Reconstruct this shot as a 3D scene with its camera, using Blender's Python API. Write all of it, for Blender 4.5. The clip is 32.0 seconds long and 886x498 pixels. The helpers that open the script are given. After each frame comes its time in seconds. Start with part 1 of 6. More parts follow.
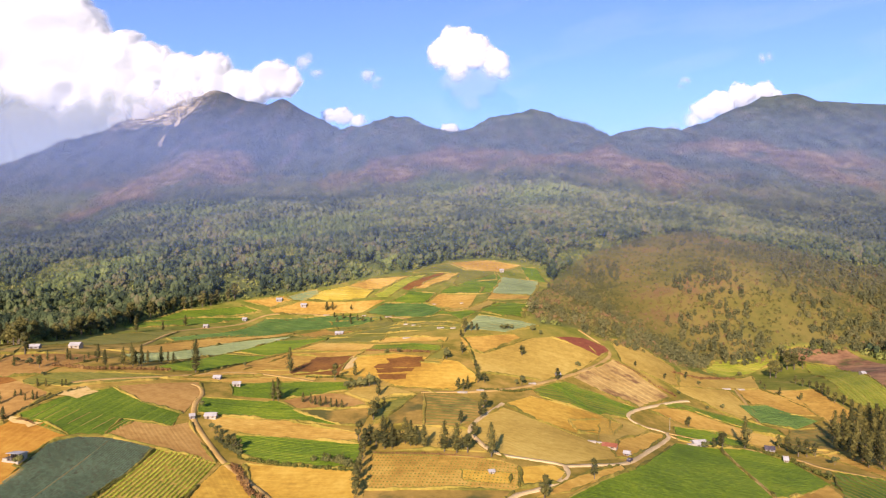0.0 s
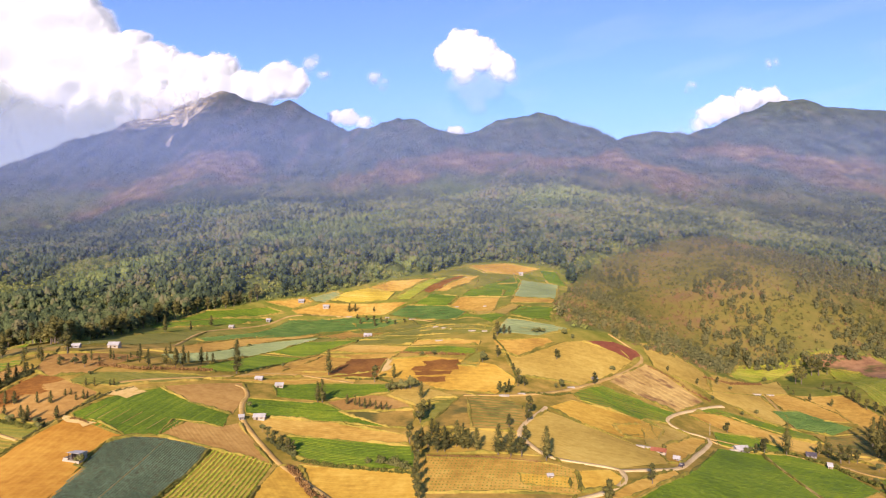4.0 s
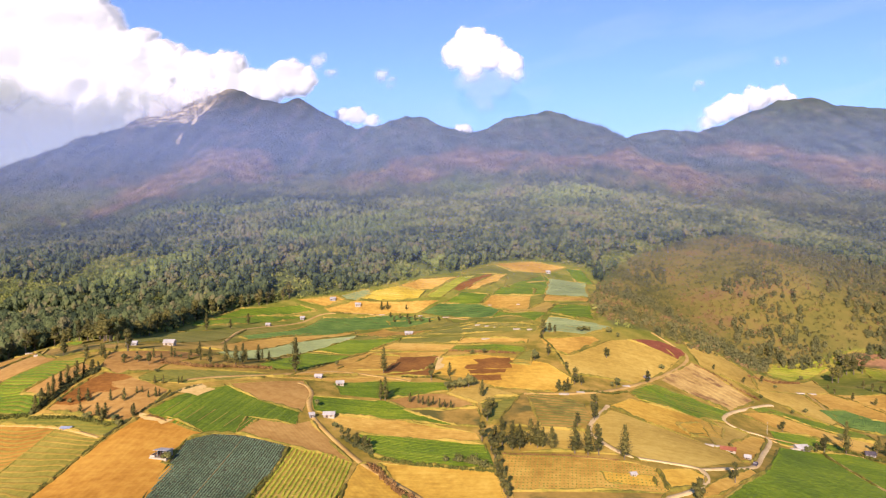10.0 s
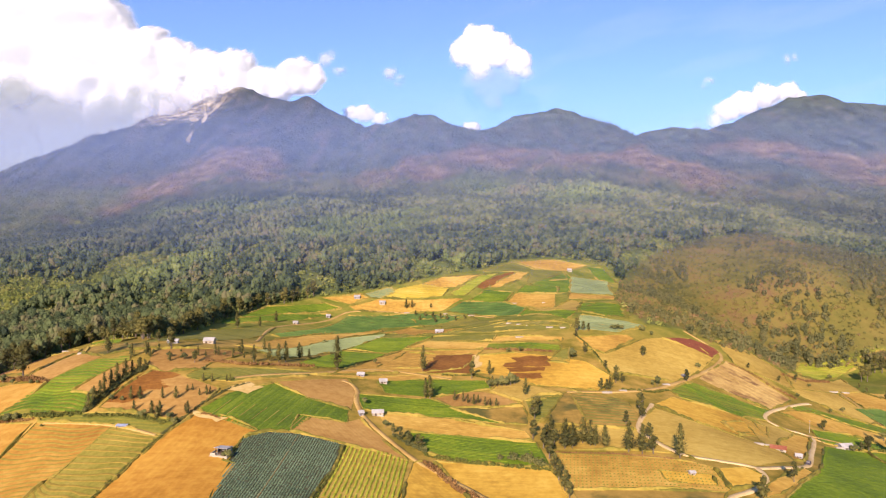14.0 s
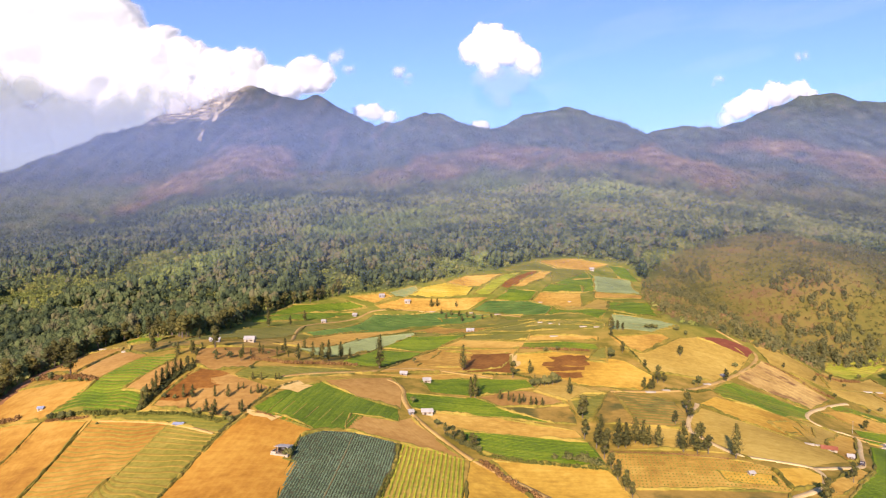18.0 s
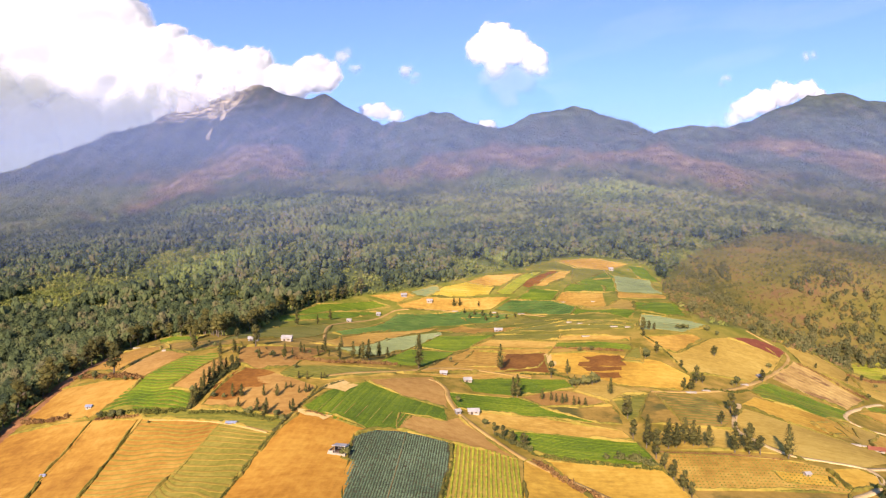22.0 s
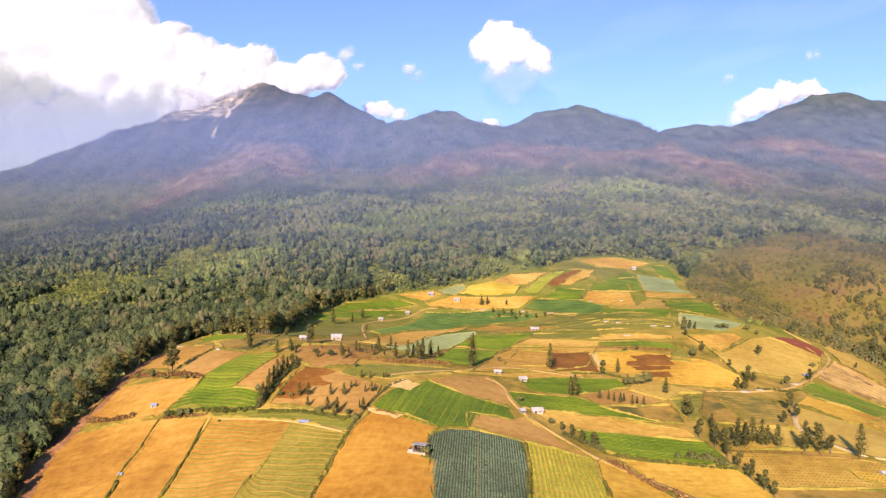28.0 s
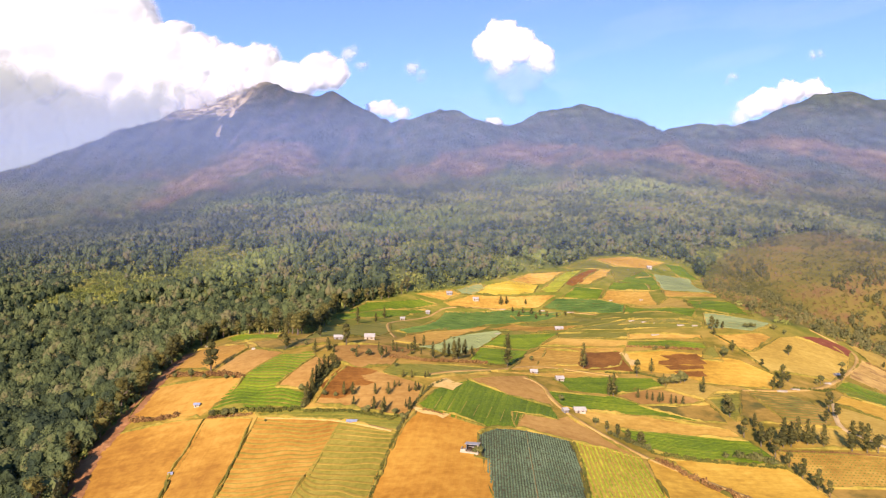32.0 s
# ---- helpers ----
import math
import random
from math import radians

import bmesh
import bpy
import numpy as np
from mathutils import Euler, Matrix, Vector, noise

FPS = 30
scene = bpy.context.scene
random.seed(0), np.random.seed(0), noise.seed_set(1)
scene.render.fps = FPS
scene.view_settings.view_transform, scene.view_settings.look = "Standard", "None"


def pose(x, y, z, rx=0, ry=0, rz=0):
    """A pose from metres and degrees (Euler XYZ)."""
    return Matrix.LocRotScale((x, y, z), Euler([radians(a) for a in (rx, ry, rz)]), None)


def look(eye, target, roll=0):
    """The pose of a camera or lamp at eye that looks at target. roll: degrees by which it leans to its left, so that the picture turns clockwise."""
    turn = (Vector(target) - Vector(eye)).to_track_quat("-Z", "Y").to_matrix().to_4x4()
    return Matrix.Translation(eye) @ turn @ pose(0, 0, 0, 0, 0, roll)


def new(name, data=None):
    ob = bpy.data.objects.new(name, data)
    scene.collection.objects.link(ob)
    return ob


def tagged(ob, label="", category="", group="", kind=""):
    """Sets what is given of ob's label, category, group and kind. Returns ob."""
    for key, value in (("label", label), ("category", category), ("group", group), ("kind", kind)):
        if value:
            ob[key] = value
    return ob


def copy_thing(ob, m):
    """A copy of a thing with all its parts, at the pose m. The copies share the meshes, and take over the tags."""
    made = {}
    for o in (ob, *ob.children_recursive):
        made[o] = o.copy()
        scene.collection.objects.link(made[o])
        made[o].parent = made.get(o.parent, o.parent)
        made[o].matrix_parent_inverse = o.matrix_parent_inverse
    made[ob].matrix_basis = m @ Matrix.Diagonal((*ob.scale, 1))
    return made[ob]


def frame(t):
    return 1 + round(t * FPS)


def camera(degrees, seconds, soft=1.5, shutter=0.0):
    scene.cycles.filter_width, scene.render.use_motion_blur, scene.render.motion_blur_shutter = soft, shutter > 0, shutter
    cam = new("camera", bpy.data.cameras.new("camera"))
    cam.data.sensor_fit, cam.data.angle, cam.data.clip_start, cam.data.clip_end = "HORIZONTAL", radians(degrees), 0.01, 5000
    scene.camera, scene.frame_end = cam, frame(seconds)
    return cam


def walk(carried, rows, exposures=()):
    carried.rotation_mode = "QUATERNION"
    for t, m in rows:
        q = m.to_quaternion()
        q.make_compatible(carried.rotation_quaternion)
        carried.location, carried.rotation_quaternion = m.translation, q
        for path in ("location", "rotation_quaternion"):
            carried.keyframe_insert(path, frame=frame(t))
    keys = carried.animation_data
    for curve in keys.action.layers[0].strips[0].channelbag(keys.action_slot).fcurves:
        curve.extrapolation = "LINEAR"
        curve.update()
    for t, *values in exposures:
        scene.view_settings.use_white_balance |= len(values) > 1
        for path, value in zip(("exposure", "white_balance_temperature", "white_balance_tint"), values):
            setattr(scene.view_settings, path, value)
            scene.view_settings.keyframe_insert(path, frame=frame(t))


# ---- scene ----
# A drone slides sideways past terraced farmland under a volcanic range.
cam = camera(65.9, 32.0, soft=1.25)
METRES, EYE, TILT, LEAN, TURN = 165.0, 92.0, -1.0, 0.0, 0.0
ROWS = [
    (0.0, 0.0, 0.0, 0.0, 0.0, 0.0, -0.0),
    (0.5, -0.0163, 0.0005, 0.0001, 0.01, 0.02, -0.07),
    (1.0, -0.0335, 0.001, -0.0002, 0.07, 0.04, -0.14),
    (1.5, -0.0514, 0.0005, 0.0001, 0.11, 0.07, -0.26),
    (2.0, -0.0688, 0.0, 0.0007, 0.12, 0.1, -0.33),
    (2.5, -0.0854, -0.0004, 0.0006, 0.13, 0.14, -0.4),
    (3.0, -0.1021, -0.0004, 0.0009, 0.12, 0.18, -0.44),
    (3.5, -0.1196, -0.0008, 0.0009, 0.11, 0.2, -0.48),
    (5.5, -0.1836, -0.0027, 0.0021, 0.12, 0.19, -0.58),
    (6.0, -0.2004, -0.0026, 0.0017, 0.12, 0.18, -0.61),
    (6.5, -0.2158, -0.0029, 0.0014, 0.13, 0.17, -0.65),
    (7.0, -0.2317, -0.0028, 0.0011, 0.15, 0.15, -0.64),
    (7.5, -0.2472, -0.0032, 0.0016, 0.15, 0.12, -0.62),
    (8.0, -0.2629, -0.0033, 0.0014, 0.17, 0.12, -0.62),
    (8.5, -0.2782, -0.0032, 0.0012, 0.2, 0.09, -0.62),
    (9.0, -0.2941, -0.003, 0.0009, 0.21, 0.08, -0.62),
    (9.5, -0.309, -0.0034, 0.0007, 0.25, 0.06, -0.61),
    (10.0, -0.3243, -0.0034, 0.0006, 0.29, 0.03, -0.61),
    (10.5, -0.3397, -0.0036, 0.0002, 0.32, 0.0, -0.6),
    (11.0, -0.3547, -0.0036, 0.0008, 0.37, -0.02, -0.59),
    (11.5, -0.3708, -0.0033, 0.0012, 0.41, -0.05, -0.61),
    (12.0, -0.386, -0.0035, 0.0004, 0.45, -0.07, -0.61),
    (12.5, -0.4011, -0.0036, 0.001, 0.51, -0.1, -0.59),
    (13.0, -0.4161, -0.0035, 0.0009, 0.58, -0.12, -0.6),
    (13.5, -0.4313, -0.0038, 0.0006, 0.64, -0.14, -0.59),
    (14.0, -0.4468, -0.0039, 0.0004, 0.71, -0.15, -0.6),
    (14.5, -0.4621, -0.0039, 0.0004, 0.76, -0.17, -0.6),
    (16.5, -0.5237, -0.0064, 0.0013, 1.01, -0.24, -0.65),
    (17.0, -0.539, -0.0067, 0.0011, 1.06, -0.25, -0.67),
    (17.5, -0.5543, -0.007, 0.0012, 1.13, -0.26, -0.67),
    (18.0, -0.57, -0.0074, 0.0014, 1.18, -0.28, -0.68),
    (18.5, -0.585, -0.0081, 0.0015, 1.23, -0.29, -0.7),
    (19.0, -0.6006, -0.0086, 0.0016, 1.28, -0.29, -0.71),
    (19.5, -0.6166, -0.0091, 0.0015, 1.32, -0.31, -0.74),
    (20.0, -0.6316, -0.0101, 0.0018, 1.36, -0.31, -0.76),
    (20.5, -0.6467, -0.0111, 0.0019, 1.39, -0.31, -0.77),
    (21.0, -0.6624, -0.0117, 0.0018, 1.4, -0.32, -0.78),
    (21.5, -0.6779, -0.0123, 0.0018, 1.42, -0.34, -0.8),
    (22.0, -0.6929, -0.0131, 0.0018, 1.43, -0.35, -0.81),
    (22.5, -0.7083, -0.0138, 0.0018, 1.43, -0.36, -0.82),
    (23.0, -0.7237, -0.0144, 0.0017, 1.43, -0.38, -0.84),
    (23.5, -0.7396, -0.0152, 0.0018, 1.43, -0.39, -0.85),
    (24.0, -0.7551, -0.0162, 0.002, 1.43, -0.41, -0.87),
    (24.5, -0.7705, -0.0169, 0.0021, 1.41, -0.42, -0.87),
    (25.0, -0.7863, -0.0176, 0.0021, 1.4, -0.42, -0.9),
    (25.5, -0.8012, -0.0189, 0.0024, 1.38, -0.43, -0.91),
    (27.5, -0.8631, -0.0227, 0.0026, 1.3, -0.48, -0.91),
    (28.0, -0.8789, -0.0228, 0.0026, 1.28, -0.49, -0.92),
    (28.5, -0.8937, -0.0235, 0.0026, 1.28, -0.52, -0.93),
    (29.0, -0.9095, -0.0238, 0.0025, 1.27, -0.54, -0.94),
    (29.5, -0.9248, -0.0243, 0.0024, 1.26, -0.55, -0.95),
    (30.0, -0.9402, -0.025, 0.0022, 1.25, -0.56, -0.95),
    (30.5, -0.9558, -0.0257, 0.0025, 1.26, -0.56, -0.96),
    (31.0, -0.9713, -0.0262, 0.0022, 1.26, -0.56, -0.96),
    (31.5, -0.9866, -0.0268, 0.0024, 1.25, -0.56, -0.94),
    (32.0, -0.9992, -0.0269, 0.0022, 1.27, -0.56, -0.92),
]
walk(cam, [(t, pose(0, 0, EYE, TILT, LEAN, TURN) @ pose(METRES * x, METRES * y, METRES * z, 90 + pitch, roll, yaw)) for t, x, y, z, yaw, pitch, roll in ROWS], [(0.0, 0.76, 6200, 29), (32.0, 0.88, 6400, 29)])

# ---- daylight: a low afternoon sun behind the camera ----
SUN_AZ, SUN_EL = 194.0, 24.0
world = bpy.data.worlds.new("sky")
scene.world = world
world.use_nodes = True
wn = world.node_tree.nodes
sky = wn.new("ShaderNodeTexSky")
sky.sky_type, sky.sun_disc = "NISHITA", False
sky.sun_elevation, sky.sun_rotation = radians(SUN_EL), radians(SUN_AZ)
sky.altitude, sky.air_density, sky.dust_density, sky.ozone_density = 1500, 1.0, 0.5, 6.0
wn["Background"].inputs["Strength"].default_value = 0.116
world.node_tree.links.new(sky.outputs[0], wn["Background"].inputs["Color"])
sun_data = bpy.data.lights.new("sun", "SUN")
sun_data.energy, sun_data.angle, sun_data.color = 4.9, radians(0.55), (1.0, 0.86, 0.66)
sun = new("sun", sun_data)
sun.matrix_world = look((math.sin(radians(SUN_AZ)) * math.cos(radians(SUN_EL)) * 300, math.cos(radians(SUN_AZ)) * math.cos(radians(SUN_EL)) * 300, math.sin(radians(SUN_EL)) * 300), (0, 0, 0))

# ---- materials ----
def material(name, colours, scale=0.5, big=0.03, rough=0.9, bump=0.4, dist=0.3, island=0.0, objects=0.0, stain=None, detail=6, patch=1.0, high=None, zone=(70, 250), streak=0.0, fluffy=0.0, cover=False, tree=0.0):
    """Procedural surface: fine grain and broad patches between colours, with relief."""
    m = bpy.data.materials.new(name)
    m.use_nodes = True
    n, l = m.node_tree.nodes, m.node_tree.links
    bsdf = n["Principled BSDF"]
    bsdf.inputs["Roughness"].default_value = rough
    bsdf.inputs["Specular IOR Level"].default_value = 0.2
    geo = n.new("ShaderNodeNewGeometry")
    fine, broad = n.new("ShaderNodeTexNoise"), n.new("ShaderNodeTexNoise")
    fine.inputs["Scale"].default_value, fine.inputs["Detail"].default_value = scale, detail
    fine.inputs["Roughness"].default_value = 0.65
    broad.inputs["Scale"].default_value, broad.inputs["Detail"].default_value = big, 4
    l.new(geo.outputs["Position"], fine.inputs["Vector"])
    l.new(geo.outputs["Position"], broad.inputs["Vector"])
    total = n.new("ShaderNodeMath")
    total.operation = "ADD"
    l.new(fine.outputs["Fac"], total.inputs[0])
    weigh = n.new("ShaderNodeMath")
    weigh.operation = "MULTIPLY_ADD"
    l.new(broad.outputs["Fac"], weigh.inputs[0])
    weigh.inputs[1].default_value, weigh.inputs[2].default_value = patch, 0.5 - 0.5 * patch
    l.new(weigh.outputs[0], total.inputs[1])
    value = total.outputs[0]
    if streak:
        lay, comb, sum_up = n.new("ShaderNodeMapping"), n.new("ShaderNodeTexNoise"), n.new("ShaderNodeMath")
        lay.inputs["Rotation"].default_value, lay.inputs["Scale"].default_value = (0, 0, radians(12)), (0.03, 0.32, 0.05)
        l.new(geo.outputs["Position"], lay.inputs["Vector"])
        l.new(lay.outputs[0], comb.inputs["Vector"])
        comb.inputs["Scale"].default_value, comb.inputs["Detail"].default_value, comb.inputs["Roughness"].default_value = 1.0, 6, 0.7
        away = n.new("ShaderNodeMath")
        away.operation = "SUBTRACT"
        l.new(comb.outputs["Fac"], away.inputs[0])
        away.inputs[1].default_value = 0.5
        sum_up.operation = "MULTIPLY_ADD"
        l.new(away.outputs[0], sum_up.inputs[0])
        sum_up.inputs[1].default_value = streak
        l.new(value, sum_up.inputs[2])
        value = sum_up.outputs[0]
    for amount, socket in ((island, geo.outputs["Random Per Island"]), (objects, None), (tree, "shade")):
        if amount:
            if socket == "shade":
                each = n.new("ShaderNodeAttribute")
                each.attribute_name = "shade"
                socket = each.outputs["Fac"]
            if socket is None:
                socket = n.new("ShaderNodeObjectInfo").outputs["Random"]
            shift = n.new("ShaderNodeMath")
            shift.operation = "MULTIPLY_ADD"
            l.new(socket, shift.inputs[0])
            shift.inputs[1].default_value = amount
            plus = n.new("ShaderNodeMath")
            plus.operation = "SUBTRACT"
            l.new(value, plus.inputs[0])
            plus.inputs[1].default_value = amount * 0.5
            l.new(plus.outputs[0], shift.inputs[2])
            value = shift.outputs[0]
    ramp = n.new("ShaderNodeValToRGB")
    low, top = 0.72, 1.28
    span = n.new("ShaderNodeMapRange")
    span.inputs["From Min"].default_value, span.inputs["From Max"].default_value = low, top
    l.new(value, span.inputs["Value"])
    l.new(span.outputs[0], ramp.inputs["Fac"])
    els = ramp.color_ramp.elements
    while len(els) < len(colours):
        els.new(0.5)
    for i, c in enumerate(colours):
        els[i].position = i / (len(colours) - 1)
        els[i].color = (*c, 1)
    colour = ramp.outputs["Color"]
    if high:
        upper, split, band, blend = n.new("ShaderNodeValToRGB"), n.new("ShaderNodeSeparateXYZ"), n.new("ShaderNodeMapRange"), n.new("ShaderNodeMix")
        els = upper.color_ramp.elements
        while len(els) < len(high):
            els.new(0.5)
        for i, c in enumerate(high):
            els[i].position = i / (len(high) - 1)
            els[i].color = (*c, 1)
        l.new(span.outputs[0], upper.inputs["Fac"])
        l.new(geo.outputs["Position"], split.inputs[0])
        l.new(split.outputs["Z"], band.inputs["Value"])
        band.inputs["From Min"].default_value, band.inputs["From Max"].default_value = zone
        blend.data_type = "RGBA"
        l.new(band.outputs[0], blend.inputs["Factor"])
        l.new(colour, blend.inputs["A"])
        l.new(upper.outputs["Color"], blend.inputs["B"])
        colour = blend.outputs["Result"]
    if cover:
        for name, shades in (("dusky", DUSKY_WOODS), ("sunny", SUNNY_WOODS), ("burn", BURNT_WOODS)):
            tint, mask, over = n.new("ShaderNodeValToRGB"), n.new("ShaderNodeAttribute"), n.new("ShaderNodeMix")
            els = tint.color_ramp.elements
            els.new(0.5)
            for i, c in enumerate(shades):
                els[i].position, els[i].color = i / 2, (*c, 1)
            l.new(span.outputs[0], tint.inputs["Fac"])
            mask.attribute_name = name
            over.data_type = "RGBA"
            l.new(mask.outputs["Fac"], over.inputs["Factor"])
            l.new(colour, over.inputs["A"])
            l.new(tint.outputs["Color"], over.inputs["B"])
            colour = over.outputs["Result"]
    if stain:
        patch, hard, mixer = n.new("ShaderNodeTexNoise"), n.new("ShaderNodeMapRange"), n.new("ShaderNodeMix")
        patch.inputs["Scale"].default_value, patch.inputs["Detail"].default_value = stain[1], 5
        l.new(geo.outputs["Position"], patch.inputs["Vector"])
        hard.inputs["From Min"].default_value, hard.inputs["From Max"].default_value = stain[2], stain[2] + 0.12
        l.new(patch.outputs["Fac"], hard.inputs["Value"])
        mixer.data_type = "RGBA"
        l.new(hard.outputs[0], mixer.inputs["Factor"])
        l.new(colour, mixer.inputs["A"])
        mixer.inputs["B"].default_value = (*stain[0], 1)
        colour = mixer.outputs["Result"]
    l.new(colour, bsdf.inputs["Base Color"])
    if bump:
        b = n.new("ShaderNodeBump")
        b.inputs["Strength"].default_value, b.inputs["Distance"].default_value = bump, dist
        l.new(fine.outputs["Fac"], b.inputs["Height"])
        l.new(b.outputs["Normal"], bsdf.inputs["Normal"])
        if fluffy:
            lift, unit = n.new("ShaderNodeMix"), n.new("ShaderNodeVectorMath")
            lift.data_type = "VECTOR"
            lift.inputs["Factor"].default_value = fluffy
            l.new(b.outputs["Normal"], lift.inputs["A"])
            lift.inputs["B"].default_value = (0, -0.35, 0.93)
            unit.operation = "NORMALIZE"
            l.new(lift.outputs["Result"], unit.inputs[0])
            l.new(unit.outputs[0], bsdf.inputs["Normal"])
    return m


SOIL = {
    "tan": material("dry_soil", [(0.354, 0.188, 0.025), (0.526, 0.304, 0.045), (0.651, 0.415, 0.081)], 0.25, 0.02, 0.95, 0.35, 0.1, streak=0.5, patch=1.3),
    "orange": material("orange_soil", [(0.315, 0.132, 0.011), (0.448, 0.212, 0.022), (0.548, 0.295, 0.038)], 0.25, 0.02, 0.95, 0.35, 0.1, streak=0.5, patch=1.3),
    "dry": material("dry_stubble", [(0.319, 0.202, 0.029), (0.442, 0.289, 0.048), (0.538, 0.370, 0.071)], 0.3, 0.02, 0.95, 0.4, 0.15, streak=0.6, patch=1.3),
    "gold": material("golden_soil", [(0.436, 0.234, 0.022), (0.626, 0.366, 0.039), (0.741, 0.479, 0.069)], 0.25, 0.02, 0.95, 0.35, 0.1, streak=0.5, patch=1.3),
    "ochre": material("ochre_soil", [(0.282, 0.128, 0.016), (0.399, 0.202, 0.026), (0.499, 0.283, 0.049)], 0.25, 0.02, 0.95, 0.35, 0.1, streak=0.5, patch=1.3),
    "rustbank": material("rusty_earth", [(0.17, 0.075, 0.028), (0.27, 0.125, 0.046), (0.37, 0.19, 0.08)], 0.3, 0.06, 0.95, 0.6, 0.4),
    "clay": material("pinkish_clay_soil", [(0.294, 0.151, 0.030), (0.393, 0.215, 0.048), (0.482, 0.284, 0.070)], 0.3, 0.02, 0.95, 0.35, 0.1, streak=0.6, patch=1.3),
    "pale": material("pale_soil", [(0.50, 0.32, 0.08), (0.62, 0.42, 0.13), (0.70, 0.50, 0.19)], 0.5, 0.05, 0.95, 0.4, 0.1),
    "brown": material("damp_brown_soil", [(0.142, 0.055, 0.007), (0.228, 0.092, 0.013), (0.315, 0.137, 0.020)], 0.5, 0.06, 0.95, 0.5, 0.2),
    "earth": material("brown_earth", [(0.312, 0.186, 0.046), (0.468, 0.296, 0.081), (0.598, 0.413, 0.121)], 0.3, 0.05, 0.95, 0.5, 0.2, stain=((0.20, 0.10, 0.035), 0.08, 0.55)),
    "redbrown": material("red_brown_soil", [(0.150, 0.041, 0.016), (0.225, 0.065, 0.026), (0.300, 0.095, 0.035)], 0.5, 0.05, 0.95, 0.5, 0.2),
    "sward": material("green_leafy_ground", [(0.057, 0.101, 0.006), (0.094, 0.152, 0.009), (0.139, 0.199, 0.017)], 0.5, 0.04, 0.9, 0.6, 0.3),
    "straw": material("pale_straw_soil", [(0.363, 0.227, 0.031), (0.489, 0.319, 0.050), (0.580, 0.395, 0.076)], 0.3, 0.02, 0.95, 0.4, 0.12, streak=0.6, patch=1.3),
    "bed": material("dark_vegetable_bed", [(0.048, 0.050, 0.027), (0.076, 0.074, 0.037), (0.112, 0.099, 0.048)], 0.5, 0.06, 0.95, 0.5, 0.2),
    "rough": material("weedy_soil", [(0.179, 0.122, 0.017), (0.325, 0.201, 0.033), (0.47, 0.281, 0.055)], 0.25, 0.05, 0.95, 0.5, 0.3, stain=((0.11, 0.10, 0.02), 0.06, 0.5)),
    "scrubsoil": material("bare_reddish_scrub", [(0.127, 0.056, 0.027), (0.276, 0.140, 0.059), (0.380, 0.218, 0.090)], 0.12, 0.04, 0.95, 0.5, 0.4, stain=((0.10, 0.09, 0.02), 0.05, 0.55)),
    "grass": material("dry_grass", [(0.14, 0.125, 0.012), (0.23, 0.195, 0.022), (0.33, 0.255, 0.040)], 0.4, 0.03, 0.95, 0.6, 0.3),
}
LEAF = {
    "green": material("bright_crop_leaves", [(0.064, 0.103, 0.004), (0.119, 0.175, 0.005), (0.200, 0.240, 0.010)], 0.7, 0.04, 0.7, 0.7, 0.3, island=0.25),
    "vivid": material("lush_crop_leaves", [(0.065, 0.105, 0.002), (0.116, 0.171, 0.004), (0.180, 0.219, 0.009)], 0.5, 0.03, 0.7, 0.7, 0.3, island=0.2),
    "darkgreen": material("dark_crop_leaves", [(0.038, 0.079, 0.011), (0.070, 0.123, 0.018), (0.114, 0.165, 0.029)], 0.6, 0.04, 0.7, 0.7, 0.3, island=0.2),
    "lime": material("lime_crop_leaves", [(0.143, 0.173, 0.010), (0.260, 0.275, 0.016), (0.390, 0.337, 0.040)], 0.6, 0.03, 0.7, 0.6, 0.3, island=0.2),
    "mustard": material("yellow_flowering_crop", [(0.327, 0.224, 0.019), (0.447, 0.318, 0.026), (0.499, 0.378, 0.065)], 0.6, 0.04, 0.8, 0.5, 0.3, island=0.2),
    "cabbage": material("grey_green_cabbage_leaves", [(0.051, 0.079, 0.038), (0.091, 0.130, 0.062), (0.133, 0.183, 0.095)], 0.9, 0.05, 0.6, 0.8, 0.3, island=0.3),
    "net": material("pale_grey_green_crop", [(0.142, 0.171, 0.061), (0.194, 0.230, 0.085), (0.241, 0.275, 0.108)], 0.5, 0.04, 0.7, 0.5, 0.3, island=0.2),
    "maize": material("yellow_green_crop_leaves", [(0.144, 0.164, 0.009), (0.226, 0.239, 0.013), (0.307, 0.298, 0.023)], 0.9, 0.05, 0.7, 0.7, 0.3, island=0.3),
    "dull": material("dull_olive_crop_leaves", [(0.120, 0.128, 0.013), (0.188, 0.183, 0.022), (0.247, 0.225, 0.036)], 0.6, 0.04, 0.8, 0.6, 0.3, island=0.3),
    "stubble": material("olive_stubble", [(0.230, 0.164, 0.020), (0.304, 0.207, 0.027), (0.377, 0.256, 0.041)], 0.6, 0.04, 0.9, 0.5, 0.2, island=0.3),
    "bank": material("weedy_bank_grass", [(0.11, 0.10, 0.014), (0.22, 0.175, 0.023), (0.34, 0.24, 0.042)], 0.5, 0.05, 0.9, 0.7, 0.4, island=0.5),
}
